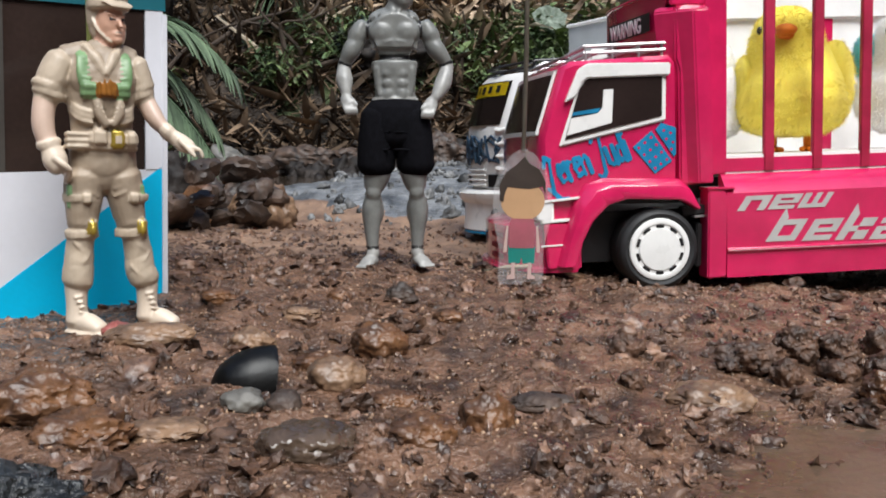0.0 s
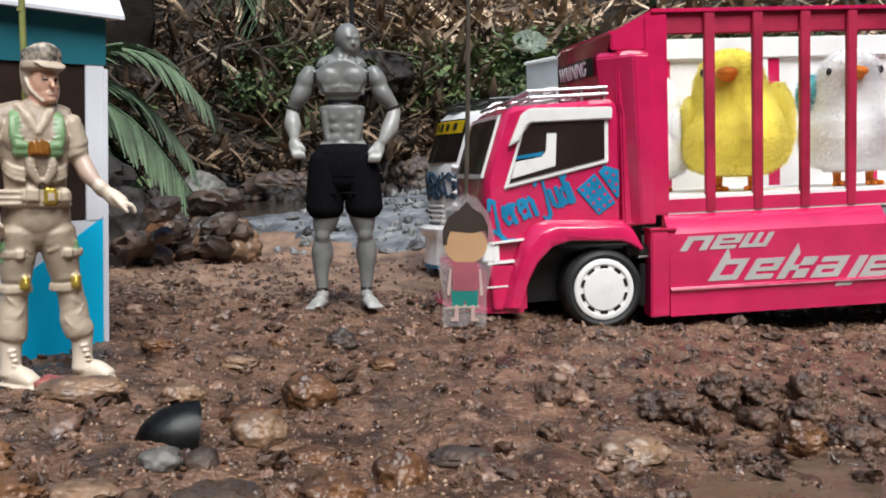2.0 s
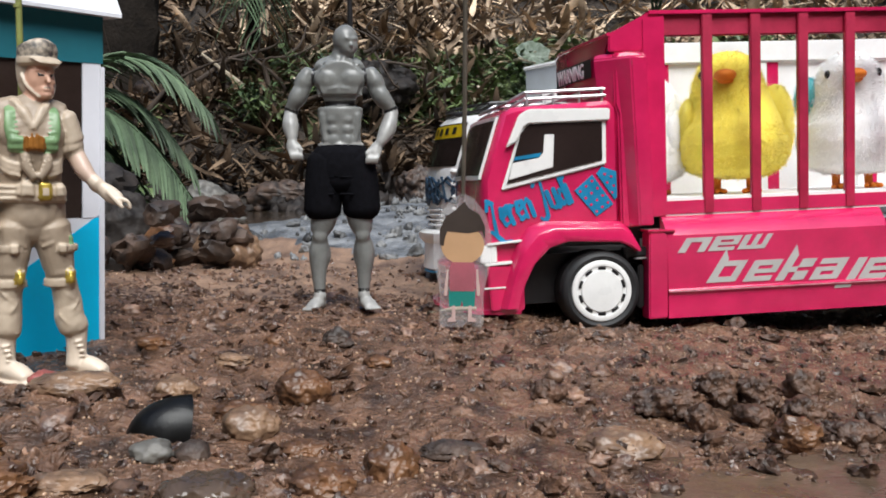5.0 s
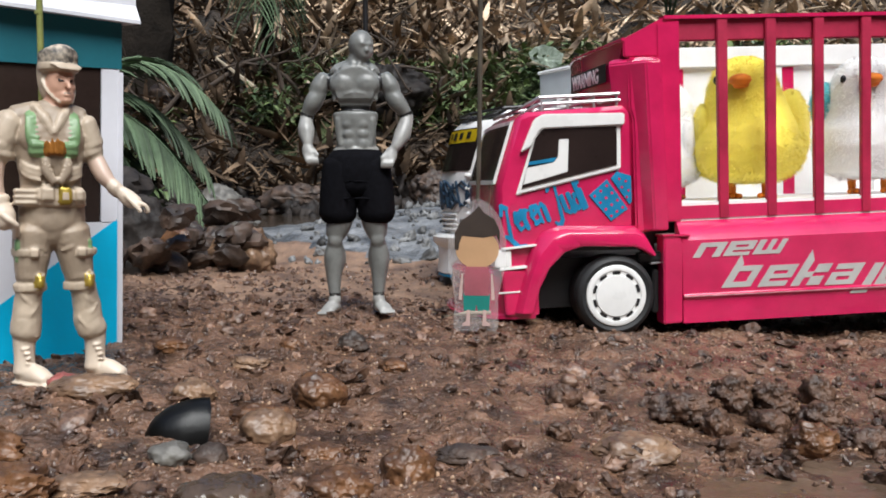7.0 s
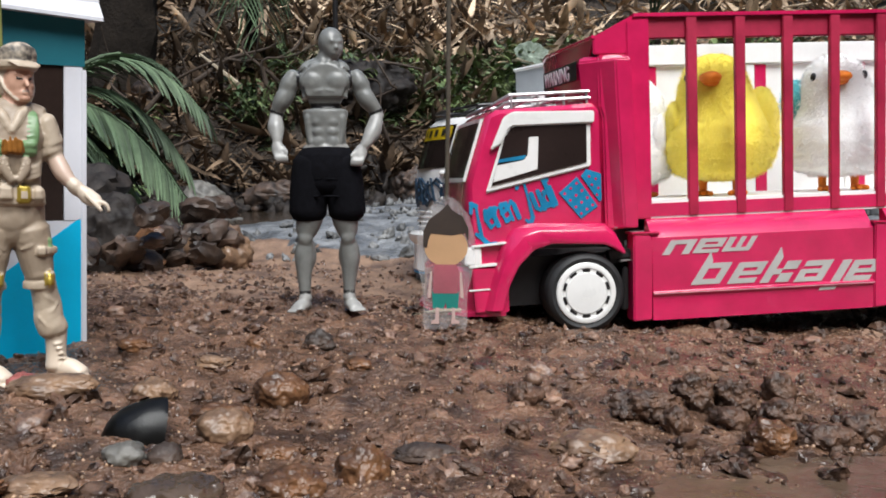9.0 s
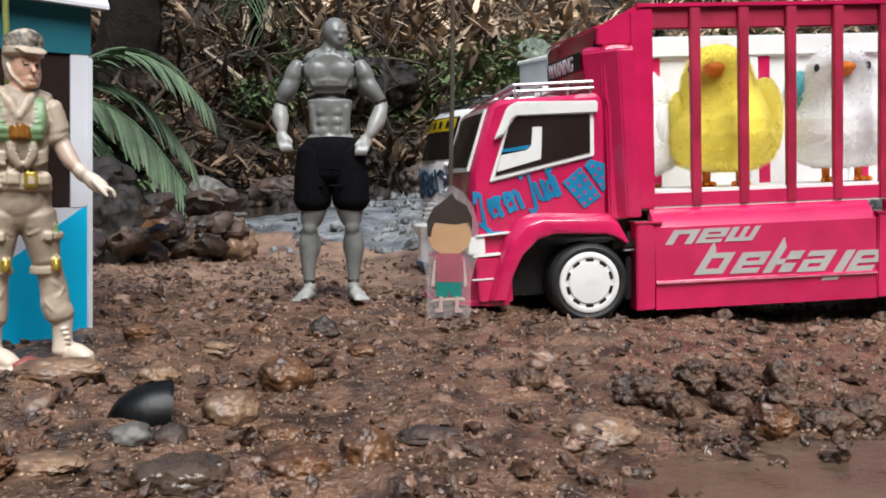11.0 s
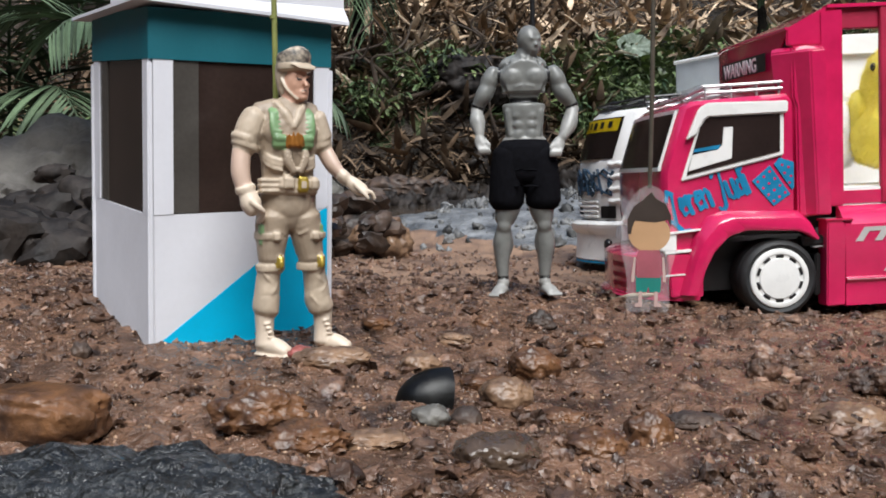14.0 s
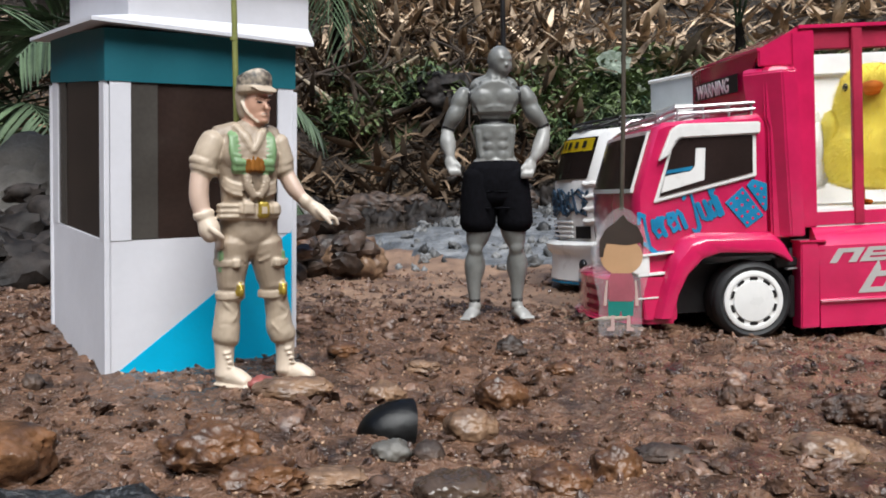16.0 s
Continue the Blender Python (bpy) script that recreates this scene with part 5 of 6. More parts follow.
    for k in range(4):
        limb(bm, [(-0.3 + 0.21 * k, -1.16, 9.42), (-0.3 + 0.21 * k, -1.2, 9.94 + (0.08 if k in (1, 2) else 0))], [0.075, 0.06], 8, 5, 2)
    # open collar
    for s in (-1, 1):
        limb(bm, [(0.62 * s, 0.3, 11.42), (0.6 * s, -0.4, 11.25), (0.32 * s, -0.82, 10.8), (0.02 * s, -0.98, 10.25)], [(0.14, 0.14), (0.17, 0.12), (0.17, 0.09), (0.1, 0.07)], 10, 0)
    # arms: shoulder, rolled sleeve, forearm, cuff and glove
    limb(bm, [(-1.62, 0.05, 10.72), (-1.98, 0.02, 10.0), (-2.28, -0.02, 9.2)], [(0.62, 0.66), (0.68, 0.7), (0.52, 0.54)], 16, 0)
    for z, r in ((9.72, 0.7), (9.42, 0.68)):
        tube(bm, [(-2.1, 0, z + 0.17), (-2.12, 0, z + 0.1), (-2.18, 0, z - 0.08), (-2.2, 0, z - 0.15)], [(r - 0.14, r - 0.14), (r, r), (r, r), (r - 0.14, r - 0.14)], 16, 0)
    limb(bm, [(-2.32, -0.05, 9.2), (-2.4, -0.2, 8.4), (-2.15, -0.4, 7.45)], [(0.47, 0.47), (0.46, 0.46), (0.36, 0.36)], 16, 9)
    tube(bm, [(-2.2, -0.38, 7.68), (-2.19, -0.38, 7.64), (-2.12, -0.4, 7.42), (-2.11, -0.4, 7.38)], [(0.36, 0.36), (0.49, 0.48), (0.48, 0.46), (0.36, 0.36)], 14, 2)
    limb(bm, [(-2.1, -0.45, 7.4), (-1.95, -0.55, 6.95), (-1.82, -0.6, 6.6)], [(0.38, 0.36), (0.5, 0.46), (0.4, 0.42)], 14, 2)
    for k in range(4):
        limb(bm, [(-1.78, -0.98 + 0.2 * k, 6.72 - 0.02 * k), (-1.48, -0.95 + 0.2 * k, 6.5 - 0.05 * k), (-1.5, -0.75 + 0.2 * k, 6.22 - 0.05 * k)], [0.14, 0.14, 0.12], 8, 2, 3)
    limb(bm, [(-2.0, -0.95, 7.0), (-1.7, -1.1, 6.75), (-1.45, -1.05, 6.55)], [0.16, 0.15, 0.12], 8, 2, 3)
    limb(bm, [(1.6, 0.05, 10.68), (1.85, -0.06, 10.0), (2.05, -0.14, 9.25)], [(0.6, 0.64), (0.6, 0.62), (0.46, 0.48)], 16, 0)
    for z, r in ((9.8, 0.62), (9.52, 0.6)):
        tube(bm, [(1.86, -0.08, z + 0.16), (1.87, -0.08, z + 0.1), (1.95, -0.1, z - 0.08), (1.97, -0.1, z - 0.14)], [(r - 0.14, r - 0.14), (r, r), (r, r), (r - 0.14, r - 0.14)], 16, 0)
    limb(bm, [(2.05, -0.15, 9.3), (2.42, -0.52, 8.6), (2.78, -0.85, 8.05)], [(0.43, 0.43), (0.43, 0.43), (0.31, 0.31)], 16, 9)
    limb(bm, [(2.68, -0.78, 8.16), (2.8, -0.9, 8.0)], [(0.42, 0.4), (0.42, 0.4)], 12, 2)
    limb(bm, [(2.8, -0.9, 8.0), (3.12, -1.18, 7.68), (3.4, -1.4, 7.5)], [(0.34, 0.3), (0.42, 0.27), (0.3, 0.2)], 14, 2)
    for k in range(4):
        limb(bm, [(3.28, -1.55 + 0.17 * k, 7.55), (3.62, -1.7 + 0.18 * k, 7.4), (3.72, -1.72 + 0.18 * k, 7.12)], [0.12, 0.11, 0.09], 8, 2, 3)
    limb(bm, [(3.0, -1.35, 7.75), (3.2, -1.62, 7.4), (3.4, -1.75, 7.15)], [0.15, 0.13, 0.09], 8, 2, 3)
    # head, turned to one side
    turn = Matrix.Rotation(radians(20), 3, "Z")
    hp = lambda x, y, z: tuple(turn @ Vector((x, y, 0)) + Vector((0.3, 0.0, z)))
    limb(bm, [(0.1, 0.1, 10.9), (0.27, 0.02, 11.7)], [(0.56, 0.54), (0.48, 0.5)], 14, 3)
    blob(bm, hp(0, -0.06, 12.25), (0.56, 0.68, 0.86), 3, 4)
    blob(bm, hp(0, -0.34, 11.82), (0.45, 0.4, 0.38), 3, 3)
    blob(bm, hp(0, -0.64, 11.6), (0.22, 0.16, 0.16), 3, 3)
    limb(bm, [hp(0, -0.7, 12.42), hp(0, -0.84, 12.22), hp(0, -0.92, 12.08)], [0.07, 0.09, 0.11], 8, 3, 3)
    for s in (-1, 1):
        blob(bm, hp(0.3 * s, -0.5, 12.14), (0.17, 0.14, 0.14), 3, 3)
        limb(bm, [hp(0.1 * s, -0.74, 12.52), hp(0.4 * s, -0.64, 12.55)], [(0.04, 0.05), (0.04, 0.04)], 8, 3, 3)
        limb(bm, [hp(0.17 * s, -0.73, 12.36), hp(0.32 * s, -0.67, 12.37)], [(0.03, 0.035), (0.03, 0.035)], 6, 8, 2)
        limb(bm, [hp(0.66 * s, 0.05, 12.4), hp(0.58 * s, -0.2, 11.95), hp(0.26 * s, -0.58, 11.5)], [(0.07, 0.1), (0.06, 0.09), (0.06, 0.07)], 8, 2, 4)
    limb(bm, [hp(-0.13, -0.76, 11.86), hp(0.13, -0.76, 11.86)], [(0.03, 0.03), (0.03, 0.03)], 6, 1, 2)
    limb(bm, [hp(-0.12, -0.78, 11.79), hp(0.12, -0.78, 11.79)], [(0.045, 0.05), (0.045, 0.05)], 6, 3, 2)
    # cloth round the neck and ears under the cap
    limb(bm, [hp(0, 0.2, 12.9), hp(0, 0.24, 12.3), hp(0, 0.2, 11.8)], [(0.72, 0.62), (0.7, 0.6), (0.56, 0.46)], 18, 0)
    # field cap: band, camouflaged crown with a flat top, visor
    tube(bm, [hp(0, 0.04, 12.76), hp(0, 0.04, 12.8), hp(0, 0.04, 13.06), hp(0, 0.04, 13.1)], [(0.7, 0.78), (0.79, 0.87), (0.79, 0.87), (0.7, 0.78)], 22, 0)
    tube(bm, [hp(0, 0.06, 13.0), hp(0, 0.04, 13.25), hp(0, 0.0, 13.48), hp(0, 0.0, 13.58), hp(0, 0.02, 13.62)], [(0.74, 0.82), (0.77, 0.85), (0.76, 0.82), (0.7, 0.76), (0.5, 0.56)], 22, 7)
    limb(bm, [hp(0, -0.55, 13.02), hp(0, -0.85, 12.92), hp(0, -1.0, 12.8)], [(0.66, 0.08), (0.6, 0.06), (0.42, 0.05)], 14, 0)
    for v in bm.verts:
        z = v.co.z
        v.co.x *= 0.94 - (0.1 if v.co.x > 0 else 0.0) * step(7.2, 8.6, z) * step(1.0, 1.7, abs(v.co.x)) - 0.04 * step(7.6, 8.8, z) + 0.1 * step(10.9, 11.6, z)
    return moulded(bm, 0.058, 1, 0.02, (0, 1))


figure("figurine", [BEIGE, BEIGE_D, CREAM, SKIN, GREENP, ORANGEP, GOLD, CAMO, BLACKP, FLESH], "beige plastic soldier figurine with green straps and cap", -0.1368, 0.3585, 30, soldier, -0.0005, 1.8)


def strongman(bm):
    # slots: 0 grey, 1 worn grey, 2 black wool, 3 dark joint
    for s, hip, knee, ankle in ((-1, (-0.95, 0, 6.4), (-1.35, -0.1, 4.4), (-1.45, 0.05, 1.15)), (1, (0.95, 0, 6.4), (1.2, -0.1, 4.4), (1.2, 0.05, 1.15))):
        limb(bm, [hip, ((hip[0] + knee[0]) / 2, 0, 5.4), (knee[0], -0.05, 4.75)], [(0.9, 0.9), (0.78, 0.8), (0.6, 0.62)], 18, 0)
        limb(bm, [(knee[0], -0.2, 4.85), (knee[0], -0.3, 4.5), (knee[0], -0.2, 4.15)], [(0.4, 0.36), (0.46, 0.4), (0.38, 0.34)], 14, 0)
        limb(bm, [(knee[0], 0, 4.3), (knee[0] + 0.1 * s, 0.12, 3.4), (ankle[0] + 0.04 * s, 0.1, 2.2), ankle], [(0.48, 0.5), (0.62, 0.66), (0.46, 0.5), (0.34, 0.36)], 18, 0)
        limb(bm, [(knee[0] - 0.25 * s, 0.25, 3.9), (knee[0] - 0.28 * s, 0.25, 3.2), (ankle[0] - 0.15 * s, 0.15, 2.3)], [(0.3, 0.36), (0.34, 0.4), (0.2, 0.24)], 12, 0)
        limb(bm, [(knee[0], -0.4, 3.9), (ankle[0], -0.22, 1.6)], [(0.12, 0.14), (0.1, 0.12)], 10, 0)
        tube(bm, [(ankle[0], 0.05, 1.3), (ankle[0], 0.05, 1.22), (ankle[0], 0.05, 1.1)], [0.34, 0.4, 0.34], 14, 3)
        blob(bm, (ankle[0], 0.02, 0.85), (0.4, 0.44, 0.4), 1, 3)
        limb(bm, [(ankle[0], 0.4, 0.36), (ankle[0] + 0.22 * s, -0.35, 0.42), (ankle[0] + 0.45 * s, -0.85, 0.26)], [(0.4, 0.34), (0.46, 0.36), (0.46, 0.22)], 14, 1)
        for k in range(5):
            x = ankle[0] + 0.5 * s + 0.19 * (k - 2)
            limb(bm, [(x, -0.85, 0.2), (x + 0.05 * s, -1.2 + 0.05 * abs(k - (1 if s > 0 else 3)), 0.14)], [0.13, 0.11], 8, 1, 2)
    # hips and abdomen, each a shell of its own
    tube(bm, [(0, 0, 8.4), (0, 0, 9.2), (0, 0, 9.75), (0, 0, 10.0), (0, 0, 10.02)], [(1.3, 0.95), (1.45, 1.0), (1.42, 0.96), (1.36, 0.9), (1.2, 0.76)], 24, 1)
    tube(bm, [(0.05, 0, 9.6), (0.02, 0, 10.4), (0, 0, 11.1), (0, 0, 11.7), (0, 0, 12.08), (0, 0, 12.14)], [(1.2, 0.82), (1.18, 0.8), (1.22, 0.84), (1.34, 0.9), (1.36, 0.9), (1.2, 0.76)], 26, 0)
    for z, h in ((10.15, 0.42), (10.8, 0.3), (11.35, 0.3)):
        for s in (-1, 1):
            blob(bm, (0.37 * s, -0.7, z), (0.38, 0.2, h), 0, 3)
    for s in (-1, 1):
        limb(bm, [(0.98 * s, -0.4, 11.7), (0.96 * s, -0.42, 10.8), (0.85 * s, -0.5, 10.1)], [(0.26, 0.3), (0.24, 0.3), (0.2, 0.24)], 12, 0)
    tube(bm, [(0, 0.15, 11.9), (0, 0.15, 12.8)], [(0.9, 0.45), (0.9, 0.45)], 18, 3)
    # chest: a broad plate with two flat muscles
    prism(bm, [(-1.24, 12.52), (1.24, 12.52), (1.42, 13.1), (1.45, 13.9), (1.36, 14.5), (1.0, 14.85), (0.45, 15.05), (-0.35, 15.05), (-0.95, 14.85), (-1.36, 14.5), (-1.45, 13.9), (-1.42, 13.1)], -0.72, 0.72, 0.3)
    for s in (-1, 1):
        blob(bm, (0.7 * s, -0.5, 13.75), (0.74, 0.36, 0.66), 0, 4)
        limb(bm, [(0.1 * s, -0.66, 13.22), (0.75 * s, -0.66, 13.16), (1.22 * s, -0.46, 13.4)], [(0.12, 0.12), (0.14, 0.12), (0.1, 0.1)], 10, 0)
        limb(bm, [(0.1 * s, -0.62, 14.72), (0.8 * s, -0.5, 14.72)], [(0.12, 0.12), (0.1, 0.1)], 10, 0)
        limb(bm, [(0.3 * s, 0.2, 15.0), (1.0 * s, 0.15, 14.75), (1.3 * s, 0.1, 14.5)], [(0.3, 0.34), (0.3, 0.36), (0.24, 0.3)], 12, 0)
        tube(bm, [(1.4 * s, 0.05, 13.95), (1.72 * s, 0.05, 13.9)], [(0.5, 0.5), (0.5, 0.5)], 14, 3)
        # arms
        e = (-2.95 if s < 0 else 3.1, 0.1, 11.75)
        limb(bm, [(1.82 * s, 0.05, 14.25), (2.12 * s, 0.03, 13.6), (2.35 * s, 0.02, 12.95)], [(0.4, 0.56), (0.56, 0.68), (0.42, 0.5)], 18, 0)
        limb(bm, [(2.15 * s, -0.05, 13.3), (2.5 * s, -0.1, 12.7), (e[0] * 0.97, 0.05, 12.1)], [(0.5, 0.5), (0.54, 0.58), (0.38, 0.42)], 16, 0)
        limb(bm, [(2.3 * s, 0.25, 13.2), (2.62 * s, 0.3, 12.6), (e[0] * 0.97, 0.2, 12.1)], [(0.44, 0.4), (0.46, 0.42), (0.3, 0.3)], 14, 0)
        tube(bm, [(e[0] * 0.97, 0.1, 12.02), (e[0] * 0.985, 0.1, 11.9)], [0.46, 0.46], 14, 3)
        blob(bm, e, (0.4, 0.44, 0.36), 1, 3)
        if s < 0:
            h = [(-2.95, 0.0, 11.6), (-2.92, -0.3, 11.0), (-2.8, -0.7, 10.2)]
            palm = (-2.75, -0.85, 9.75)
        else:
            h = [(3.05, 0.0, 11.6), (2.78, -0.4, 10.75), (2.3, -0.85, 9.9)]
            palm = (2.05, -0.95, 9.5)
        limb(bm, h, [(0.4, 0.42), (0.5, 0.52), (0.28, 0.3)], 16, 1)
        limb(bm, [(h[1][0] + 0.2 * s, h[1][1] + 0.1, h[1][2] + 0.5), (h[1][0] + 0.22 * s, h[1][1] - 0.05, h[1][2] - 0.1), (h[2][0] + 0.1 * s, h[2][1], h[2][2] + 0.3)], [0.24, 0.28, 0.14], 12, 1)
        limb(bm, [(palm[0] + 0.1 * s, palm[1] + 0.1, palm[2] + 0.35), palm, (palm[0] - 0.08 * s, palm[1] - 0.1, palm[2] - 0.25)], [(0.32, 0.24), (0.42, 0.26), (0.36, 0.24)], 12, 1)
        for k in range(4):
            q = 0.2 * (k - 1.5)
            limb(bm, [(palm[0] - s * 0.1 + q, palm[1] - 0.15, palm[2] - 0.25), (palm[0] - s * 0.2 + q, palm[1] - 0.34, palm[2] - 0.5), (palm[0] - s * 0.25 + q, palm[1] - 0.26, palm[2] - 0.75)], [0.13, 0.12, 0.09], 8, 1, 3)
        limb(bm, [(palm[0] - s * 0.3, palm[1] - 0.05, palm[2] + 0.1), (palm[0] - s * 0.55, palm[1] - 0.3, palm[2] - 0.2)], [0.15, 0.11], 8, 1, 3)
    # neck and head, turned a little
    turn = Matrix.Rotation(radians(24), 3, "Z")
    hp = lambda x, y, z: tuple(turn @ Vector((x, y, 0)) + Vector((0.42, 0.02, z)))
    limb(bm, [(0.06, 0.15, 14.7), (0.3, 0.1, 15.5)], [(0.74, 0.6), (0.6, 0.56)], 16, 0)
    for s in (-1, 1):
        limb(bm, [(0.2 + 0.45 * s, 0.1, 15.5), (0.08 + 0.16 * s, -0.55, 14.85)], [0.14, 0.12], 8, 0)
    blob(bm, hp(0, 0.06, 16.1), (0.76, 0.88, 0.9), 0, 4)
    limb(bm, [hp(0, -0.2, 16.0), hp(0, -0.34, 15.5), hp(0, -0.42, 15.28)], [(0.64, 0.56), (0.6, 0.48), (0.42, 0.34)], 14, 0)
    limb(bm, [hp(0, -0.66, 15.98), hp(0, -0.82, 15.76), hp(0, -0.86, 15.64)], [0.08, 0.11, 0.13], 8, 0, 3)
    for s in (-1, 1):
        limb(bm, [hp(0.06 * s, -0.78, 16.04), hp(0.3 * s, -0.74, 16.1), hp(0.52 * s, -0.5, 16.08)], [(0.09, 0.1), (0.1, 0.11), (0.08, 0.08)], 8, 0, 3)
        blob(bm, hp(0.38 * s, -0.52, 15.72), (0.18, 0.16, 0.16), 0, 3)
        limb(bm, [hp(0.68 * s, 0.1, 16.05), hp(0.7 * s, 0.14, 15.75)], [(0.1, 0.18), (0.07, 0.12)], 8, 0, 3)
    limb(bm, [hp(-0.2, -0.74, 15.44), hp(0.2, -0.74, 15.44)], [(0.05, 0.06), (0.05, 0.06)], 8, 0, 3)
    limb(bm, [hp(-0.16, -0.72, 15.34), hp(0.16, -0.72, 15.34)], [(0.06, 0.07), (0.06, 0.07)], 8, 0, 3)
    body, bm = moulded(bm, 0.07, 4), bmesh.new()
    # shorts of wool, with a few folds
    for s in (-1, 1):
        limb(bm, [(0.85 * s, 0, 9.0), (1.05 * s, 0, 7.6), (1.18 * s, 0, 5.95)], [(1.15, 1.2), (1.15, 1.25), (1.12, 1.2)], 20, 2)
    limb(bm, [(0, 0, 9.45), (0, 0, 8.6), (0, 0, 7.6)], [(1.75, 1.25), (1.95, 1.35), (1.8, 1.25)], 24, 2)
    for k in range(2):
        limb(bm, [(-1.9, -0.6, 6.9 + k), (0.0, -1.3, 7.0 + k), (1.9, -0.6, 6.85 + k)], [(0.03, 0.05), (0.06, 0.08), (0.03, 0.05)], 8, 2, 5)
    me = bpy.data.meshes.new("shorts")
    bm.to_mesh(me)
    bm.free()
    body.from_mesh(me)
    bpy.data.meshes.remove(me)
    return body


figure("figurine", [GREY, GREYL, KNIT, BLACKP], "jointed grey bald figurine in black knitted shorts", -0.027, 0.533, 4, strongman, 0.002)

# rods that hold the figurines up
bm = tube(bmesh.new(), [(0, 0, 0.07), (0.001, 0, 0.16), (0.0, 0.002, 0.42)], [0.0014, 0.0013, 0.0012], 10)
for k in (0.15, 0.25):
    tube(bm, [(0.0005, 0, k), (0.0005, 0, k + 0.0015)], [0.0017, 0.0017], 10)
thing("bamboo_rod", bm, BAMBOO, "thin green bamboo rod behind the soldier figurine", "rod", pose(-0.1425, 0.369, lay(-0.14, 0.383), 0, 0.3, 0))
bm = tube(bmesh.new(), [(0, 0, 0), (0, 0, 0.3)], [0.0016, 0.0014], 10)
thing("holding_rod", bm, BLACKP, "thin black rod above the grey figurine", "rod", pose(-0.0205, 0.539, lay(-0.027, 0.533) + 0.166))

# ---- clear acrylic charm on a stick ----
CH = pose(0.0425, 0.486, -0.0175, 0, 1.5, 3)
charm = empty("acrylic_charm", CH, "clear acrylic charm with a printed shape, on a stick", "charm")


def flat(name, poly, y0, y1, material, label=""):
    return part(name, prism(bmesh.new(), [(x * C, z * C) for x, z in poly], y0 * C, y1 * C), material, charm, label, smooth=False)


def oval(cx, cz, rx, rz, n=24, pinch=0.0):
    return [(cx + rx * math.cos(a) * (1 - pinch * math.sin(a)), cz + rz * math.sin(a)) for a in (2 * math.pi * k / n for k in range(n))]


plate_bm = prism(bmesh.new(), [(x * C, z * C) for x, z in [(-1.15, 0.0), (1.15, 0.0), (1.25, 0.3), (1.2, 1.8), (1.35, 2.6), (1.6, 3.6), (1.6, 5.1), (1.25, 6.3), (0.6, 7.1), (0, 7.4), (-0.6, 7.1), (-1.25, 6.3), (-1.6, 5.1), (-1.6, 3.6), (-1.35, 2.6), (-1.2, 1.8), (-1.25, 0.3)]], -0.12 * C, 0.12 * C, 0.0004)
acr = part("acrylic_plate", plate_bm, ACRYL, charm, "clear acrylic plate")
flat("print", oval(0, 4.55, 1.2, 1.05), -0.14, -0.13, INK_FACE)
flat("print", [(-1.26, 4.55), (-1.28, 5.4), (-0.95, 6.1), (-0.4, 6.5), (0.05, 6.95), (0.3, 6.6), (0.9, 6.25), (1.22, 5.6), (1.22, 4.9), (1.05, 5.35), (0.3, 5.2), (-0.85, 5.3), (-1.0, 4.9), (-1.05, 4.5)], -0.152, -0.142, INK_HAIR)
flat("print", [(-0.68, 2.0), (0.68, 2.0), (0.72, 3.2), (0.6, 3.6), (-0.6, 3.6), (-0.72, 3.2)], -0.16, -0.15, INK_SHIRT)
flat("print", [(-0.7, 1.15), (-0.08, 1.15), (0.0, 1.5), (0.08, 1.15), (0.7, 1.15), (0.75, 2.1), (-0.75, 2.1)], -0.145, -0.135, INK_TEAL)
for s in (-1, 1):
    flat("print", [(0.34 * s, 0.3), (0.78 * s, 0.3), (0.76 * s, 0.46), (0.56 * s, 0.56), (0.54 * s, 1.2), (0.36 * s, 1.2)], -0.16, -0.15, INK_LEG)
    flat("print", [(0.82 * s, 1.75), (1.0 * s, 1.75), (0.98 * s, 2.2), (0.86 * s, 3.2), (0.76 * s, 3.2)], -0.16, -0.15, INK_LEG)
part("stick", tube(bmesh.new(), [(0, 0.1 * C, 7.2 * C), (0.02 * C, 0.1 * C, 12 * C), (-0.1 * C, 0.3 * C, 30 * C)], [0.0012, 0.0013, 0.0014], 8), WIRE, charm, "thin brown stick")

# ---- stones and small finds on the mud ----
bm = bmesh.new()
seg = 20
rings = []
for i in range(13):
    f = i / 12
    r = math.sqrt(max(0.02, 1 - (1 - f) ** 2.2))
    rings.append([bm.verts.new(((-1.1 + (2.1 + 0.25 * math.sin(a)) * f) * C, math.cos(a) * 1.15 * C * r, (math.sin(a) * 1.22 * r * (1.0 if math.sin(a) > 0 else 0.95)) * C)) for a in (2 * math.pi * k / seg for k in range(seg))])
fs = [bm.faces.new((a[k], a[(k + 1) % seg], b[(k + 1) % seg], b[k])) for a, b in zip(rings, rings[1:]) for k in range(seg)]
fs.append(bm.faces.new(rings[0][::-1]))
bmesh.ops.solidify(bm, geom=bm.faces[:], thickness=-0.0014)
bmesh.ops.recalc_face_normals(bm, faces=bm.faces[:])
thing("plastic_shell", bm, mat("glossy_black_plastic", (0.011, 0.0105, 0.01), 0.34, var=0.4, scale=80, bump=0.35, bscale=300), "glossy black broken plastic cap lying on stones", "plastic piece", pose(-0.071, 0.307, -0.0262, 0, 3, 24) @ Matrix.Diagonal((0.95, 1, 1.18, 1)))
stone("stone", -0.064, 0.28, (0.0075, 0.006, 0.0045), STONE_GREY, "wet grey pebble under the black cap", 1.0)
stone("stone", -0.051, 0.281, (0.006, 0.006, 0.005), STONE_DARK, "small dark wet pebble in mud", 2.0)
stone("stone", -0.04, 0.252, (0.0145, 0.012, 0.0075), WETSTONE, "flat wet brown stone half sunk in mud", 3.0, 0.3, 0.5)
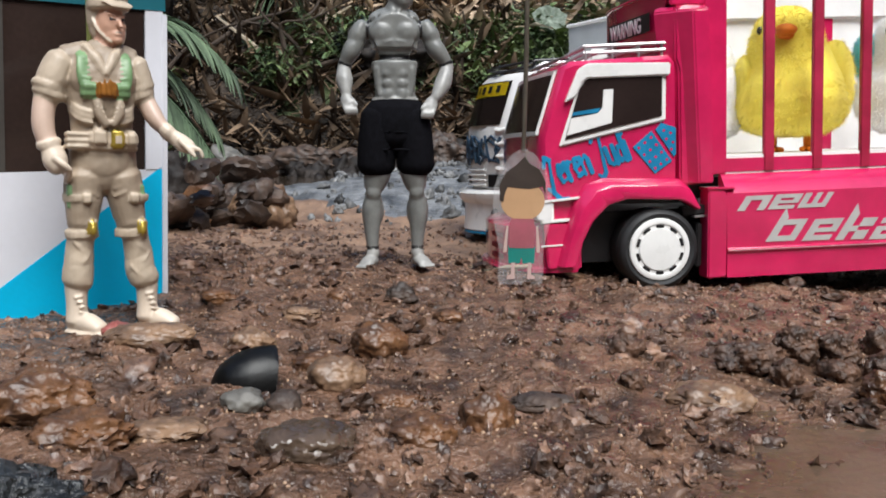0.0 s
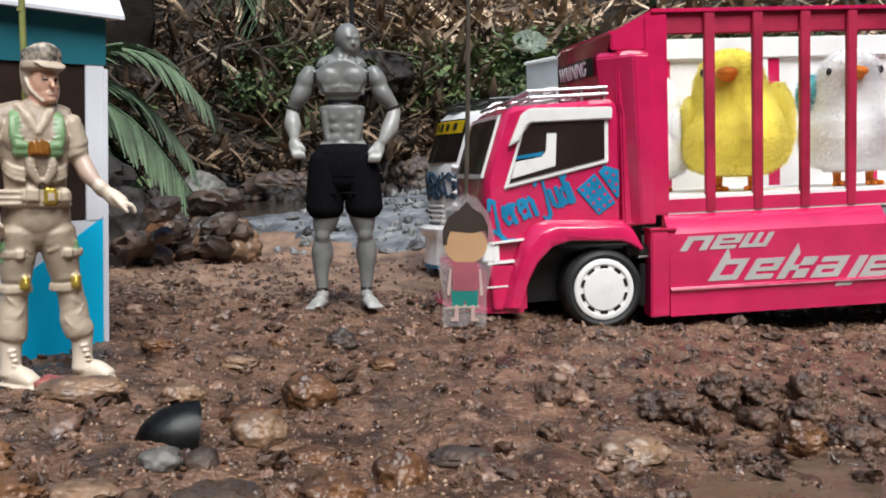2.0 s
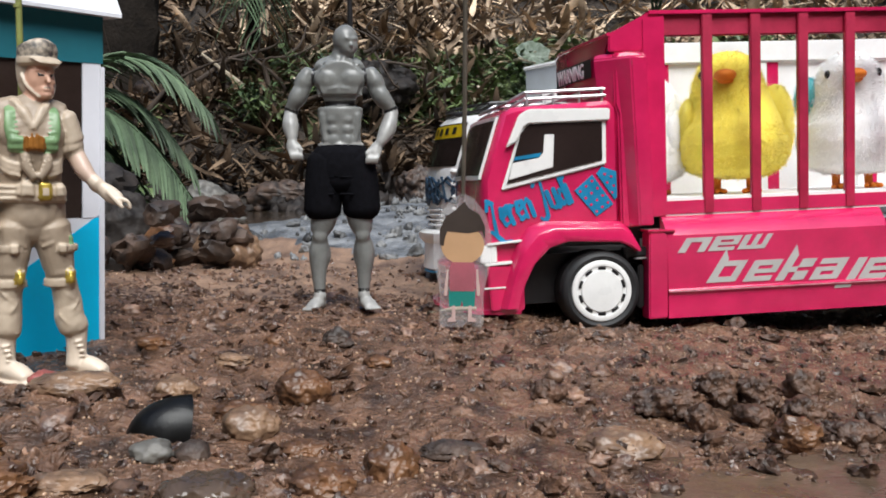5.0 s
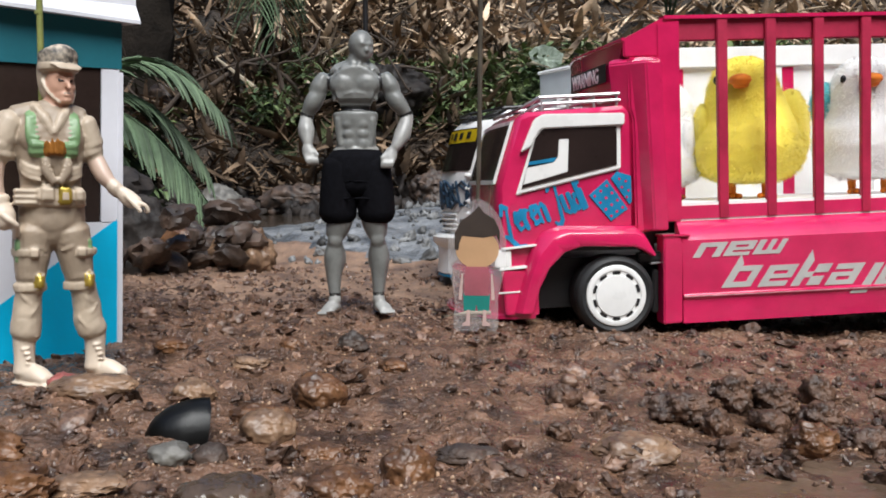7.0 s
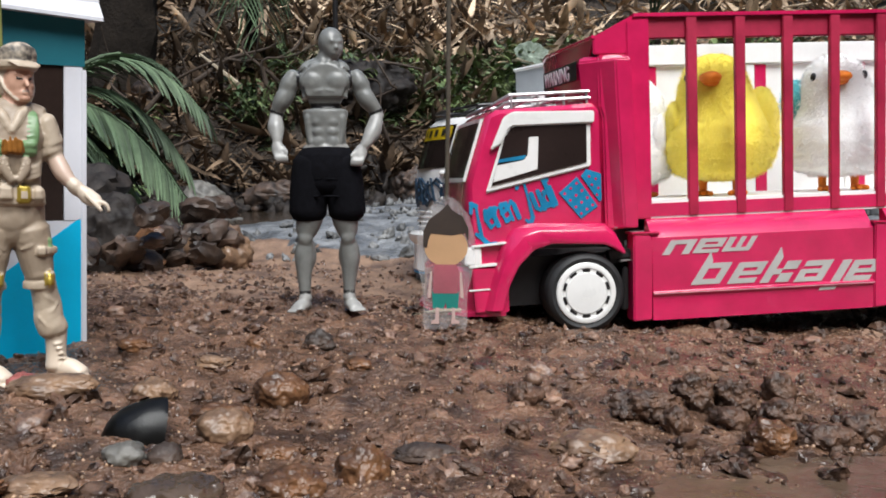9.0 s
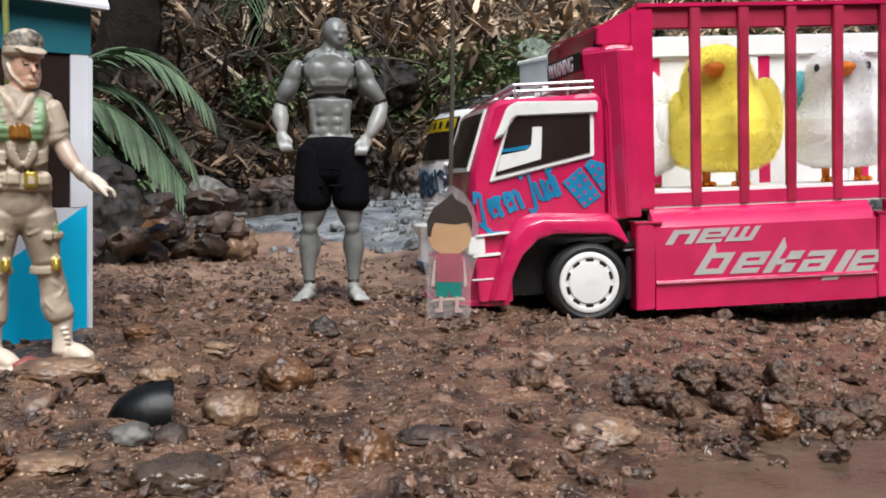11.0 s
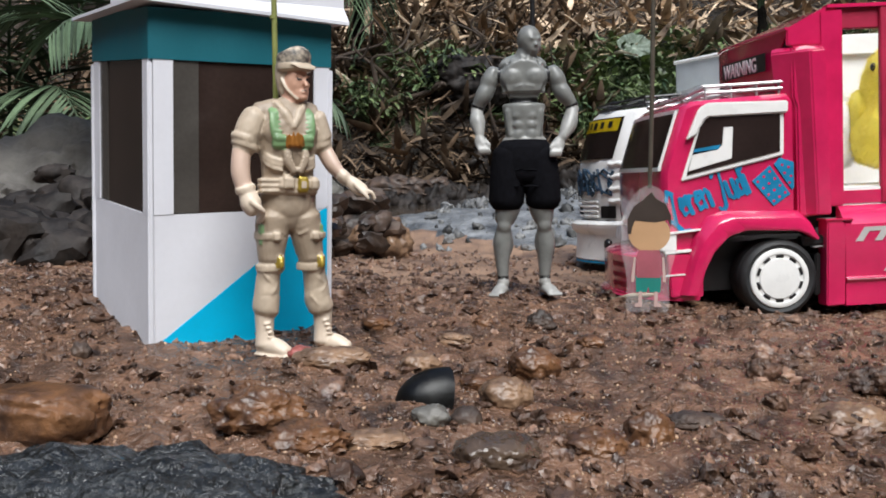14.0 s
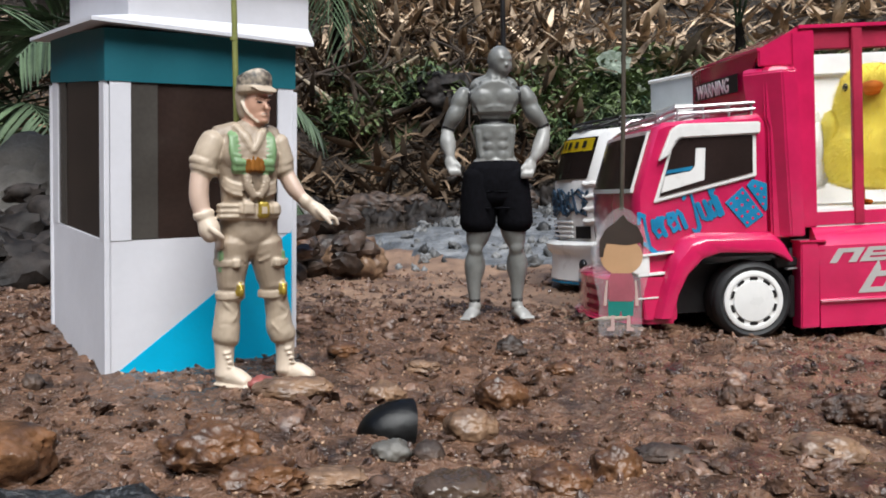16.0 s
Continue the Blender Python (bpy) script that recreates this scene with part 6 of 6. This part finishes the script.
stone("stone", -0.0255, 0.352, (0.011, 0.009, 0.0085), STONE_BROWN, "round brown stone in the mud", 4.0, 0.25, 0.3)
stone("stone", -0.037, 0.305, (0.0105, 0.0085, 0.0072), STONE_TAN, "glossy wet tan pebble on mud", 5.0, 0.2, 0.25)
stone("stone", -0.045, 0.33, (0.012, 0.007, 0.004), STONE_BROWN, "low brown stone in wet mud", 6.0, 0.4, 0.4)
stone("stone", -0.075, 0.345, (0.009, 0.008, 0.006), STONE_TAN, "pale tan stone in mud", 7.0, 0.3, 0.4)
stone("stone", -0.113, 0.341, (0.0165, 0.01, 0.0055), STONE_TAN, "flat tan stone before the soldier's foot", 8.0, 0.25, 0.3, 10)
stone("stone", -0.1285, 0.349, (0.006, 0.005, 0.004), mat("red_stone", (0.36, 0.10, 0.085), 0.4, var=0.3, dark=(0.2, 0.06, 0.05)), "small reddish stone by the boot", 9.0)
stone("stone", -0.124, 0.264, (0.0155, 0.011, 0.0085), STONE_BROWN, "rough orange-brown stone, wet on top", 10.0, 0.4, 0.15, 15)
stone("stone", -0.1345, 0.293, (0.009, 0.007, 0.006), STONE_BROWN, "small square brown stone", 11.0, 0.5, 0.35)
bm = blob(bmesh.new(), (0, 0, 0), (1, 1, 1), sub=5)
for v in bm.verts:
    p = v.co.copy()
    q = Vector([math.copysign(abs(t) ** 0.72, t) for t in p])
    q *= 1 + 0.16 * noise.fractal(p * 1.3 + Vector((4, 1, 2)), 0.8, 2.0, 4)
    v.co = Vector((q.x * 0.026, q.y * 0.015, q.z * 0.0105))
thing("stone", bm, STONE_BROWN, "large blocky brown stone, wet on top", "stone", pose(-0.197, 0.252, land(-0.197, 0.252) + 0.0065, 0, 3, -8))
stone("stone", -0.102, 0.247, (0.014, 0.012, 0.007), STONE_BROWN, "low rusty stone among pebbles", 13.0, 0.5, 0.35)
stone("stone", -0.082, 0.256, (0.012, 0.009, 0.0035), STONE_TAN, "flat yellowish stone among gravel", 14.0, 0.4, 0.45)
slate = stone("boulder", -0.155, 0.19, (0.074, 0.03, 0.014), SLATE, "dark wet slate boulder", 15.0, 0.3, 0.32, 3, 0, "", 1.6)
rough_up(slate, 0.0022, 130)
stone("stone", 0.014, 0.279, (0.009, 0.008, 0.0085), STONE_BROWN, "small wet brown stone at the puddle", 16.0, 0.3, 0.3)
stone("stone", -0.006, 0.262, (0.01, 0.008, 0.006), STONE_BROWN, "dark brown stone by the puddle", 17.0, 0.4, 0.35)
stone("stone", 0.094, 0.31, (0.0155, 0.011, 0.0065), STONE_TAN, "flat tan stone at the puddle", 18.0, 0.35, 0.35, 8)
stone("stone", 0.124, 0.352, (0.015, 0.009, 0.0062), CLOD, "long dark undercut clod", 19.0, 0.3, 0.12, 8)
stone("stone", 0.1445, 0.36, (0.0085, 0.007, 0.0085), CLOD, "grey-brown stone on the shore", 20.0, 0.35, 0.2)
stone("stone", 0.132, 0.337, (0.0058, 0.005, 0.006), CLOD, "small dark brown stone on the shore", 21.0, 0.35, 0.2)
stone("stone", 0.162, 0.361, (0.0085, 0.008, 0.0085), CLOD, "lumpy dark brown stone", 22.0, 0.3, 0.15)
stone("stone", 0.156, 0.345, (0.0075, 0.007, 0.005), CLOD, "lumpy brown stone on the shore", 23.0, 0.3, 0.2)
stone("stone", 0.164, 0.323, (0.009, 0.008, 0.0066), STONE_BROWN, "wet tan stone with a pale edge", 24.0, 0.4, 0.2)
stone("stone", 0.178, 0.35, (0.0095, 0.007, 0.007), CLOD, "wet brown stone at the shore", 25.0, 0.3, 0.15)
stone("stone", 0.187, 0.327, (0.0125, 0.008, 0.0058), CLOD, "long dark clod of wet mud", 26.0, 0.3, 0.15, -6)
stone("stone", 0.206, 0.34, (0.012, 0.009, 0.007), CLOD, "brown stone at the shore", 27.0, 0.3, 0.2)
stone("stone", 0.186, 0.374, (0.007, 0.006, 0.0075), CLOD, "upright dark clod at the shore", 36.0, 0.3, 0.15)
stone("stone", 0.068, 0.318, (0.0045, 0.004, 0.004), CLOD, "small dark clod in the mud", 37.0, 0.45, 0.2)
stone("stone", 0.075, 0.362, (0.0075, 0.006, 0.0055), CLOD, "small brown clod in the mud", 38.0, 0.45, 0.25)
stone("stone", -0.02, 0.434, (0.0075, 0.006, 0.0055), STONE_DARK, "dark lumpy clod in the mud", 28.0, 0.6, 0.25)
stone("stone", -0.05, 0.43, (0.006, 0.005, 0.0035), STONE_BROWN, "small brown stone in the mud", 29.0, 0.4, 0.35)
stone("stone", -0.104, 0.41, (0.008, 0.006, 0.004), STONE_BROWN, "small brown clod in the mud", 30.0, 0.5, 0.35)
stone("stone", 0.034, 0.3, (0.011, 0.007, 0.0035), STONE_DARK, "flat dark stone in wet mud", 31.0, 0.3, 0.4)
stone("stone", 0.003, 0.392, (0.007, 0.006, 0.0035), STONE_BROWN, "small flat brown stone in mud", 32.0, 0.4, 0.35)
stone("stone", -0.225, 0.338, (0.0045, 0.004, 0.0045), STONE_DARK, "small dark pebble beside the booth", 33.0, 0.3, 0.3)
stone("stone", -0.016, 0.29, (0.009, 0.006, 0.004), STONE_BROWN, "small low brown stone in mud", 34.0, 0.5, 0.35)
stone("stone", -0.064, 0.395, (0.0085, 0.006, 0.003), STONE_TAN, "flat reddish-tan stone in mud", 35.0, 0.4, 0.35)

# pale sticks by the truck
for x, y, a, ln in ((0.028, 0.575, 12, 0.03), (0.038, 0.525, 4, 0.03)):
    bm = tube(bmesh.new(), [(-ln / 2, 0, 0), (0, 0.001, 0.0005), (ln / 2, 0, 0)], [0.0012, 0.0016, 0.0012], 8)
    thing("stick", bm, STICK, "short bleached stick on the mud", "stick", pose(x, y, land(x, y) + 0.003, 0, -4, a))

# ---- stone pile by the stream ----
rnd = random.Random(21)
for i in range(46):
    x, y = -0.275 + 0.115 * rnd.random(), 0.70 + 0.25 * rnd.random()
    r = rnd.uniform(0.007, 0.0165)
    up = max(0.0, 0.05 * (1 - abs(x + 0.19) / 0.09)) * rnd.random()
    bm = blob(bmesh.new(), (0, 0, 0), (r * 1.35, r, r * 0.75), sub=3, wob=0.4, freq=1.2, seed=50 + i)
    thing("pile_stone", bm, rnd.choice([STONE_DARK, STONE_DARK, STONE_BROWN, STONE_DARK]), "dark wet stone in the pile by the stream", "stone", pose(x, y, land(x, y) + r * 0.3 + up, rnd.uniform(-25, 25), rnd.uniform(-25, 25), rnd.uniform(0, 360)), "stones piled by the stream")
# blackened stones give the hollow behind the booth its darkness
for i in range(78):
    x, y = -0.64 + 0.34 * rnd.random(), 0.6 + 0.42 * rnd.random()
    r = rnd.uniform(0.014, 0.036)
    bm = blob(bmesh.new(), (0, 0, 0), (r * 1.3, r, r * 0.75), sub=3, wob=0.4, freq=1.2, seed=150 + i)
    thing("pile_stone", bm, STONE_BLACK, "dark stone heaped behind the booth", "stone", pose(x, y, land(x, y) + r * 0.3 + 0.25 * max(0.0, y - 0.7) * rnd.random(), rnd.uniform(-25, 25), rnd.uniform(-25, 25), rnd.uniform(0, 360)), "stones heaped behind the booth")
for x, y, r, m, lab in ((-0.165, 0.83, (0.032, 0.024, 0.026), STONE_TAN, "rounded tan boulder by the stream"), (-0.252, 0.79, (0.036, 0.03, 0.045), STONE_BLACK, "tall dark boulder behind the booth"), (-0.2, 0.9, (0.03, 0.02, 0.022), STONE_DARK, "dark wet boulder in the pile")):
    stone("boulder", x, y, r, m, lab, x * 50, 0.25, 0.25)
for i, (x, y, r, m, lab) in enumerate((
    (-0.455, 1.9, (0.058, 0.05, 0.058), STONE_GREY, "rounded grey boulder in the stream"),
    (-0.33, 1.62, (0.045, 0.035, 0.02), STONE_GREY, "low grey stone in the pool"),
    (-0.3, 2.08, (0.11, 0.05, 0.045), STONE_DARK, "brown ledge of broken stone"),
    (0.0, 2.15, (0.06, 0.05, 0.05), STONE_DARK, "dark wet boulder in the stream"),
    (0.17, 2.1, (0.055, 0.05, 0.05), STONE_DARK, "dark wet boulder in the stream"),
    (0.4, 2.15, (0.1, 0.08, 0.07), STONE_BLACK, "dark wet boulder in the stream"),
    (-0.72, 1.3, (0.19, 0.14, 0.115), STONE_PALE, "large pale grey boulder behind the booth"),
    (-0.5, 1.0, (0.08, 0.06, 0.045), STONE_BLACK, "dark boulder behind the booth"),
    (-0.36, 0.9, (0.05, 0.04, 0.035), STONE_BLACK, "dark boulder behind the booth"),
    (-0.15, 2.35, (0.12, 0.08, 0.08), STONE_BLACK, "dark boulder under the bank"),
    (-0.7, 2.45, (0.1, 0.08, 0.06), STONE_DARK, "dark boulder under the bank"),
    (0.65, 2.15, (0.12, 0.1, 0.09), STONE_BLACK, "dark boulder under the bank"),
)):
    ob = stone("boulder", x, y, r, m, lab, 90 + i * 1.7, 0.2 if m is STONE_GREY else 0.4, 0.12 if m is STONE_GREY else 0.25)
    if m is not STONE_GREY:
        rough_up(ob, 0.08 * max(r), 2.2 / max(r))
places = []
for _ in range(2200):
    x, y = rng.uniform(-0.25, 0.9), rng.uniform(0.88, 1.9)
    if x - 0.3 * (y - 1.0) < -0.17:
        continue
    s = 0.002 + 0.009 * rng.random() ** 2.5
    places.append((int(rng.integers(6)), spot(x, y, land(x, y), s, *rng.uniform(0, 360, 3))))
many("shingle", mid_t, places, SHINGLE, "grey wet shingle on the gravel bar", "shingle")
places = []
for _ in range(300):
    x = rng.uniform(-1.1, 1.3)
    y = foot_of(x) + rng.uniform(-0.3, 0.06)
    s = rng.uniform(0.01, 0.04)
    places.append((int(rng.integers(6)), spot(x, y, land(x, y) + 0.2 * s, s, *rng.uniform(0, 360, 3))))
many("stream_stones", mid_t, places, STONE_BLACK, "dark stones along the foot of the bank", "stones")


# ---- bank: litter, twigs, ferns and palms ----
def blade(n=5, width=0.12, curl=0.25, fold=0.2):
    """A leaf one long: a folded, curling strip."""
    vs, fs = [], []
    for i in range(n + 1):
        f = i / n
        w = width * math.sin(math.pi * min(0.97, 0.08 + 0.92 * f)) ** 0.7
        z = -curl * f * f
        vs += [(-w, f, z + fold * w), (0, f, z), (w, f, z + fold * w)]
    for i in range(n):
        a = 3 * i
        fs += [(a, a + 1, a + 4, a + 3), (a + 1, a + 2, a + 5, a + 4)]
    return np.array(vs), fs


def splint():
    bm = tube(bmesh.new(), [(0, -0.5, 0), (0.03, 0, 0.02), (0, 0.5, 0)], [0.02, 0.028, 0.016], 5)
    bm.verts.ensure_lookup_table()
    out = (np.array([v.co[:] for v in bm.verts]), [tuple(v.index for v in f.verts) for f in bm.faces])
    bm.free()
    return out


dry = [blade(4, 0.06, 0.3, 0.5), blade(4, 0.11, -0.25, 0.4), blade(3, 0.045, 0.1, 0.8), splint()]
places = []
for _ in range(17000):
    x, y = rng.uniform(-2.2, 2.4), rng.uniform(2.3, 4.6)
    into = y - foot_of(x) + 0.25 * noise.noise(Vector((x * 2.2, y * 2.2, 7)))
    # few pale leaves on the left, where the bank is coloured as shaded
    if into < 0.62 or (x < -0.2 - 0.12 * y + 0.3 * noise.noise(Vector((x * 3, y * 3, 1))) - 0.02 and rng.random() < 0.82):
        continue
    s = rng.uniform(0.04, 0.15)
    places.append((int(rng.integers(4)), spot(x, y, land(x, y) + rng.uniform(0.0, 0.03), s, rng.uniform(-10, 55), rng.uniform(-40, 40), rng.uniform(0, 360))))
many("leaf_litter", dry, places, LITTER, "dry brown leaves and twigs covering the bank", "leaf litter")
# the darkened leaves lie where the left of the bank is in shade
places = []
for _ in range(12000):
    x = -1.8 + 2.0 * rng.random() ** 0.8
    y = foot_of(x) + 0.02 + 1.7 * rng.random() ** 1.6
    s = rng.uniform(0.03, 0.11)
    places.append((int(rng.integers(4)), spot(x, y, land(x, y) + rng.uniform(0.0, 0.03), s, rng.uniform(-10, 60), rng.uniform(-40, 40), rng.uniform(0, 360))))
many("rotting_litter", dry, places, LITTER_D, "leaves and twigs under the bank, coloured dark for shade", "leaf litter")
green = [blade(4, 0.2, 0.35, 0.3), blade(4, 0.28, 0.2, 0.25), blade(5, 0.12, 0.5, 0.4)]
places = []
for _ in range(16000):
    x = rng.uniform(-0.5, 1.9)
    y = foot_of(x) + rng.uniform(0.1, 0.75)
    patch = noise.noise(Vector((x * 2.5, y * 2.5, 2)))
    if patch < -0.15 or (x < -0.3 and rng.random() < 0.6):
        continue
    s = rng.uniform(0.014, 0.042)
    places.append((int(rng.integers(3)), spot(x, y, land(x, y) + rng.uniform(0.0, 0.06), s, rng.uniform(0, 70), rng.uniform(-30, 30), rng.uniform(0, 360))))
many("undergrowth", green, places, LEAF, "low green ferns and moss on the bank ledge", "undergrowth")


def frond(parent, base, tip, droop, leaflets, length, seed, width=0.05):
    """A palm frond: a midrib with folded leaflets on both sides."""
    rnd = random.Random(seed)
    a, b = Vector(base), Vector(tip)
    mid = (a + b) / 2 + Vector((0, 0, droop))
    pt = lambda f: a * (1 - f) ** 2 + mid * 2 * f * (1 - f) + b * f * f
    bm = tube(bmesh.new(), [pt(i / 8) for i in range(9)], [0.005 * (1 - 0.09 * i) for i in range(9)], 6)
    lv, lf = blade(4, width * 0.75, 0.22, 0.5)
    leaflets = int(leaflets * 1.3)
    for i in range(leaflets):
        f = 0.22 + 0.78 * i / leaflets
        d = (pt(min(1, f + 0.02)) - pt(f - 0.02)).normalized()
        for s in (-1, 1):
            side = d.cross(Vector((0, 0, 1))).normalized() * s
            way = (side * 0.75 + d * 0.75 + Vector((0, 0, -0.25 + rnd.uniform(-0.12, 0.12)))).normalized()
            x = way.cross(Vector((0, 0, 1))).normalized()
            z = x.cross(way)
            ln = length * (0.55 + 0.45 * math.sin(math.pi * (0.2 + 0.75 * f))) * rnd.uniform(0.85, 1.1)
            q = [bm.verts.new(pt(f) + (x * v[0] + way * v[1] + z * v[2]) * ln) for v in lv]
            for face in lf:
                bm.faces.new([q[k] for k in face])
    return part("frond", bm, PALM, parent)


def palm(x, y, fronds, label, seed, top=0.08):
    p = empty("palm_plant", pose(x, y, land(x, y)), label, "plant")
    bm = tube(bmesh.new(), [(0, 0, -0.02), (0.01, 0, top * 0.5), (0, 0, top + 0.04)], [0.02, 0.018, 0.01], 8)
    part("stem", bm, BARK, p)
    for k, (dx, dy, dz, droop, n, ln) in enumerate(fronds):
        frond(p, (0, 0, top), (dx, dy, dz), droop, n, ln, seed + k)
    return p


palm(-0.53, 1.28, [(0.18, -0.08, 0.02, 0.1, 24, 0.1), (0.22, -0.03, 0.07, 0.12, 24, 0.1), (0.13, -0.12, 0.0, 0.08, 24, 0.1), (0.24, 0.02, 0.19, 0.16, 24, 0.085), (0.1, -0.16, 0.05, 0.12, 22, 0.11), (0.2, 0.05, 0.12, 0.14, 24, 0.09), (0.15, 0.0, 0.0, 0.12, 24, 0.09), (0.08, -0.04, -0.02, 0.05, 24, 0.09), (0.16, 0.1, 0.27, 0.1, 22, 0.08), (-0.1, -0.2, 0.28, 0.16, 20, 0.12), (-0.3, -0.1, 0.3, 0.18, 22, 0.13)], "green palm seedling with drooping fronds behind the booth", 1, 0.2)
palm(-1.05, 1.7, [(0.2, -0.3, 0.42, 0.25, 22, 0.2), (-0.25, -0.3, 0.38, 0.25, 22, 0.2), (0.35, -0.1, 0.5, 0.25, 22, 0.2), (0.05, -0.4, 0.3, 0.25, 22, 0.2), (0.3, -0.3, 0.2, 0.25, 22, 0.2), (-0.1, -0.2, 0.55, 0.2, 20, 0.2)], "broad green palm by the pale boulder", 11)
palm(-0.52, 2.75, [(0.1, -0.3, 0.06, 0.3, 24, 0.2), (0.04, -0.34, 0.13, 0.3, 24, 0.2), (-0.2, -0.3, 0.3, 0.3, 24, 0.2), (0.34, -0.15, 0.35, 0.3, 24, 0.2)], "palm with hanging fronds on the bank", 21, 0.45)
palm(0.75, 2.95, [(0.15, -0.2, 0.25, 0.3, 16, 0.14), (-0.15, -0.25, 0.22, 0.3, 16, 0.14), (0.0, -0.2, 0.35, 0.2, 16, 0.14)], "small green plant on the litter bank", 31)

def shrub(x, y, leaves, size, spread, label, seed):
    """A low plant: thin stems, each with broad folded leaves."""
    rnd = random.Random(seed)
    p = empty("leafy_plant", pose(x, y, land(x, y)), label, "plant", "leafy plants on the bank")
    for k in range(leaves):
        a, out, up = rnd.uniform(0, 6.28), rnd.uniform(0.2, 1.0) * spread, rnd.uniform(0.25, 1.0) * spread
        tip = Vector((math.cos(a) * out, math.sin(a) * out * 0.7, up))
        bm = tube(bmesh.new(), [(0, 0, 0), tip * 0.6 + Vector((0, 0, 0.02)), tip], [0.003, 0.0024, 0.0015], 5)
        lv, lf = blade(4, 0.19, 0.3, 0.35)
        for j in range(12):
            b2 = a + rnd.uniform(-1.3, 1.3)
            way = Vector((math.cos(b2), math.sin(b2), rnd.uniform(-0.5, 0.25))).normalized()
            xs = way.cross(Vector((0, 0, 1))).normalized()
            zs = xs.cross(way)
            at = tip * (0.34 + 0.06 * j)
            q = [bm.verts.new(at + (xs * v[0] + way * v[1] + zs * v[2]) * size * rnd.uniform(0.7, 1.1)) for v in lv]
            for face in lf:
                bm.faces.new([q[i] for i in face])
        part("leaf_spray", bm, LEAF, p)
    return p


for k, (x, y, n, sz, sp) in enumerate(((-0.42, 2.3, 22, 0.03, 0.15), (-0.24, 2.35, 26, 0.032, 0.16), (-0.06, 2.45, 22, 0.028, 0.14), (0.16, 2.4, 26, 0.026, 0.15), (0.36, 2.45, 26, 0.026, 0.15), (0.58, 2.45, 24, 0.028, 0.15), (0.28, 2.6, 24, 0.026, 0.14), (-0.8, 2.2, 22, 0.04, 0.2), (-1.15, 2.1, 24, 0.05, 0.25), (-0.62, 1.75, 14, 0.03, 0.13))):
    shrub(x, y, n, sz, sp, "low green leafy plant on the mossy bank", 60 + k)

# broad pale leaf lying on the litter slope
bm = bmesh.new()
rings = [[bm.verts.new((0.055 * f * math.cos(t) * (1 + 0.08 * math.sin(5 * t)), 0.05 * f * math.sin(t), 0.012 * f * f + 0.004 * math.sin(9 * t) * f)) for t in (2 * math.pi * k / 30 for k in range(30))] for f in (0.15, 0.45, 0.75, 1.0)]
fs = [bm.faces.new((p[k], p[(k + 1) % 30], q[(k + 1) % 30], q[k])) for p, q in zip(rings, rings[1:]) for k in range(30)]
fs.append(bm.faces.new(rings[0][::-1]))
bmesh.ops.solidify(bm, geom=fs, thickness=0.0012)
thing("broad_leaf", bm, mat("pale_leaf", (0.36, 0.42, 0.34), 0.6, var=0.4, scale=60, bump=0.4, bscale=200, depth=0.002, dark=(0.2, 0.26, 0.18)), "round pale green leaf on the litter slope", "leaf", pose(0.345, 2.9, land(0.345, 2.9) + 0.07, 55, 0, 10))

# trunks and roots at the back; the trunks' bark is coloured dark for shade
for k, (x, y, h, r) in enumerate(((-0.84, 2.5, 1.5, 0.06), (-1.5, 2.9, 1.8, 0.06), (-1.05, 3.5, 2.2, 0.06))):
    bm = limb(bmesh.new(), [(0, 0, -0.1), (0.04, 0.02, h * 0.3), (-0.02, 0.05, h * 0.7), (0.03, 0.02, h)], [r * 1.7, r, r * 0.85, r * 0.7], 18, 0, 12)
    for v in bm.verts:
        a = math.atan2(v.co.y, v.co.x)
        k = 1 + 0.3 * noise.fractal(Vector((math.cos(a) * 3, math.sin(a) * 3, v.co.z * 2.5 + x)), 0.7, 2.0, 4)
        v.co.x, v.co.y = v.co.x * k, v.co.y * k
    thing("tree_trunk", bm, BARK, "dark bare tree trunk on the bank", "tree trunk", pose(x, y, land(x, y)))
rnd = random.Random(4)
for k in range(18):
    x, y = rnd.uniform(-0.85, -0.1), rnd.uniform(2.15, 2.7)
    pts = [(0, 0, 0)]
    for j in range(4):
        pts.append((pts[-1][0] + rnd.uniform(-0.08, 0.16), pts[-1][1] + rnd.uniform(-0.05, 0.03), pts[-1][2] + rnd.uniform(-0.02, 0.09)))
    bm = limb(bmesh.new(), pts, [g * rnd.choice((0.4, 0.55, 0.85)) for g in (0.009, 0.008, 0.007, 0.005, 0.003)], 8)
    thing("root", bm, ROOT, "bare brown root hanging from the bank", "root", pose(x, y, land(x, y) + 0.03), "roots on the bank")
for k in range(16):
    x, y = rnd.uniform(-0.5, 1.1), rnd.uniform(2.2, 2.9)
    ln = rnd.uniform(0.15, 0.35)
    bm = tube(bmesh.new(), [(-ln / 2, 0, 0), (0, 0.01, 0.01), (ln / 2, 0, 0)], [0.004, 0.007, 0.003], 6)
    thing("dead_stalk", bm, STICK, "pale dead stalk lying on the bank", "stalk", pose(x, y, land(x, y) + 0.05, 0, rnd.uniform(-70, 70), rnd.uniform(0, 180)), "dead stalks on the bank")
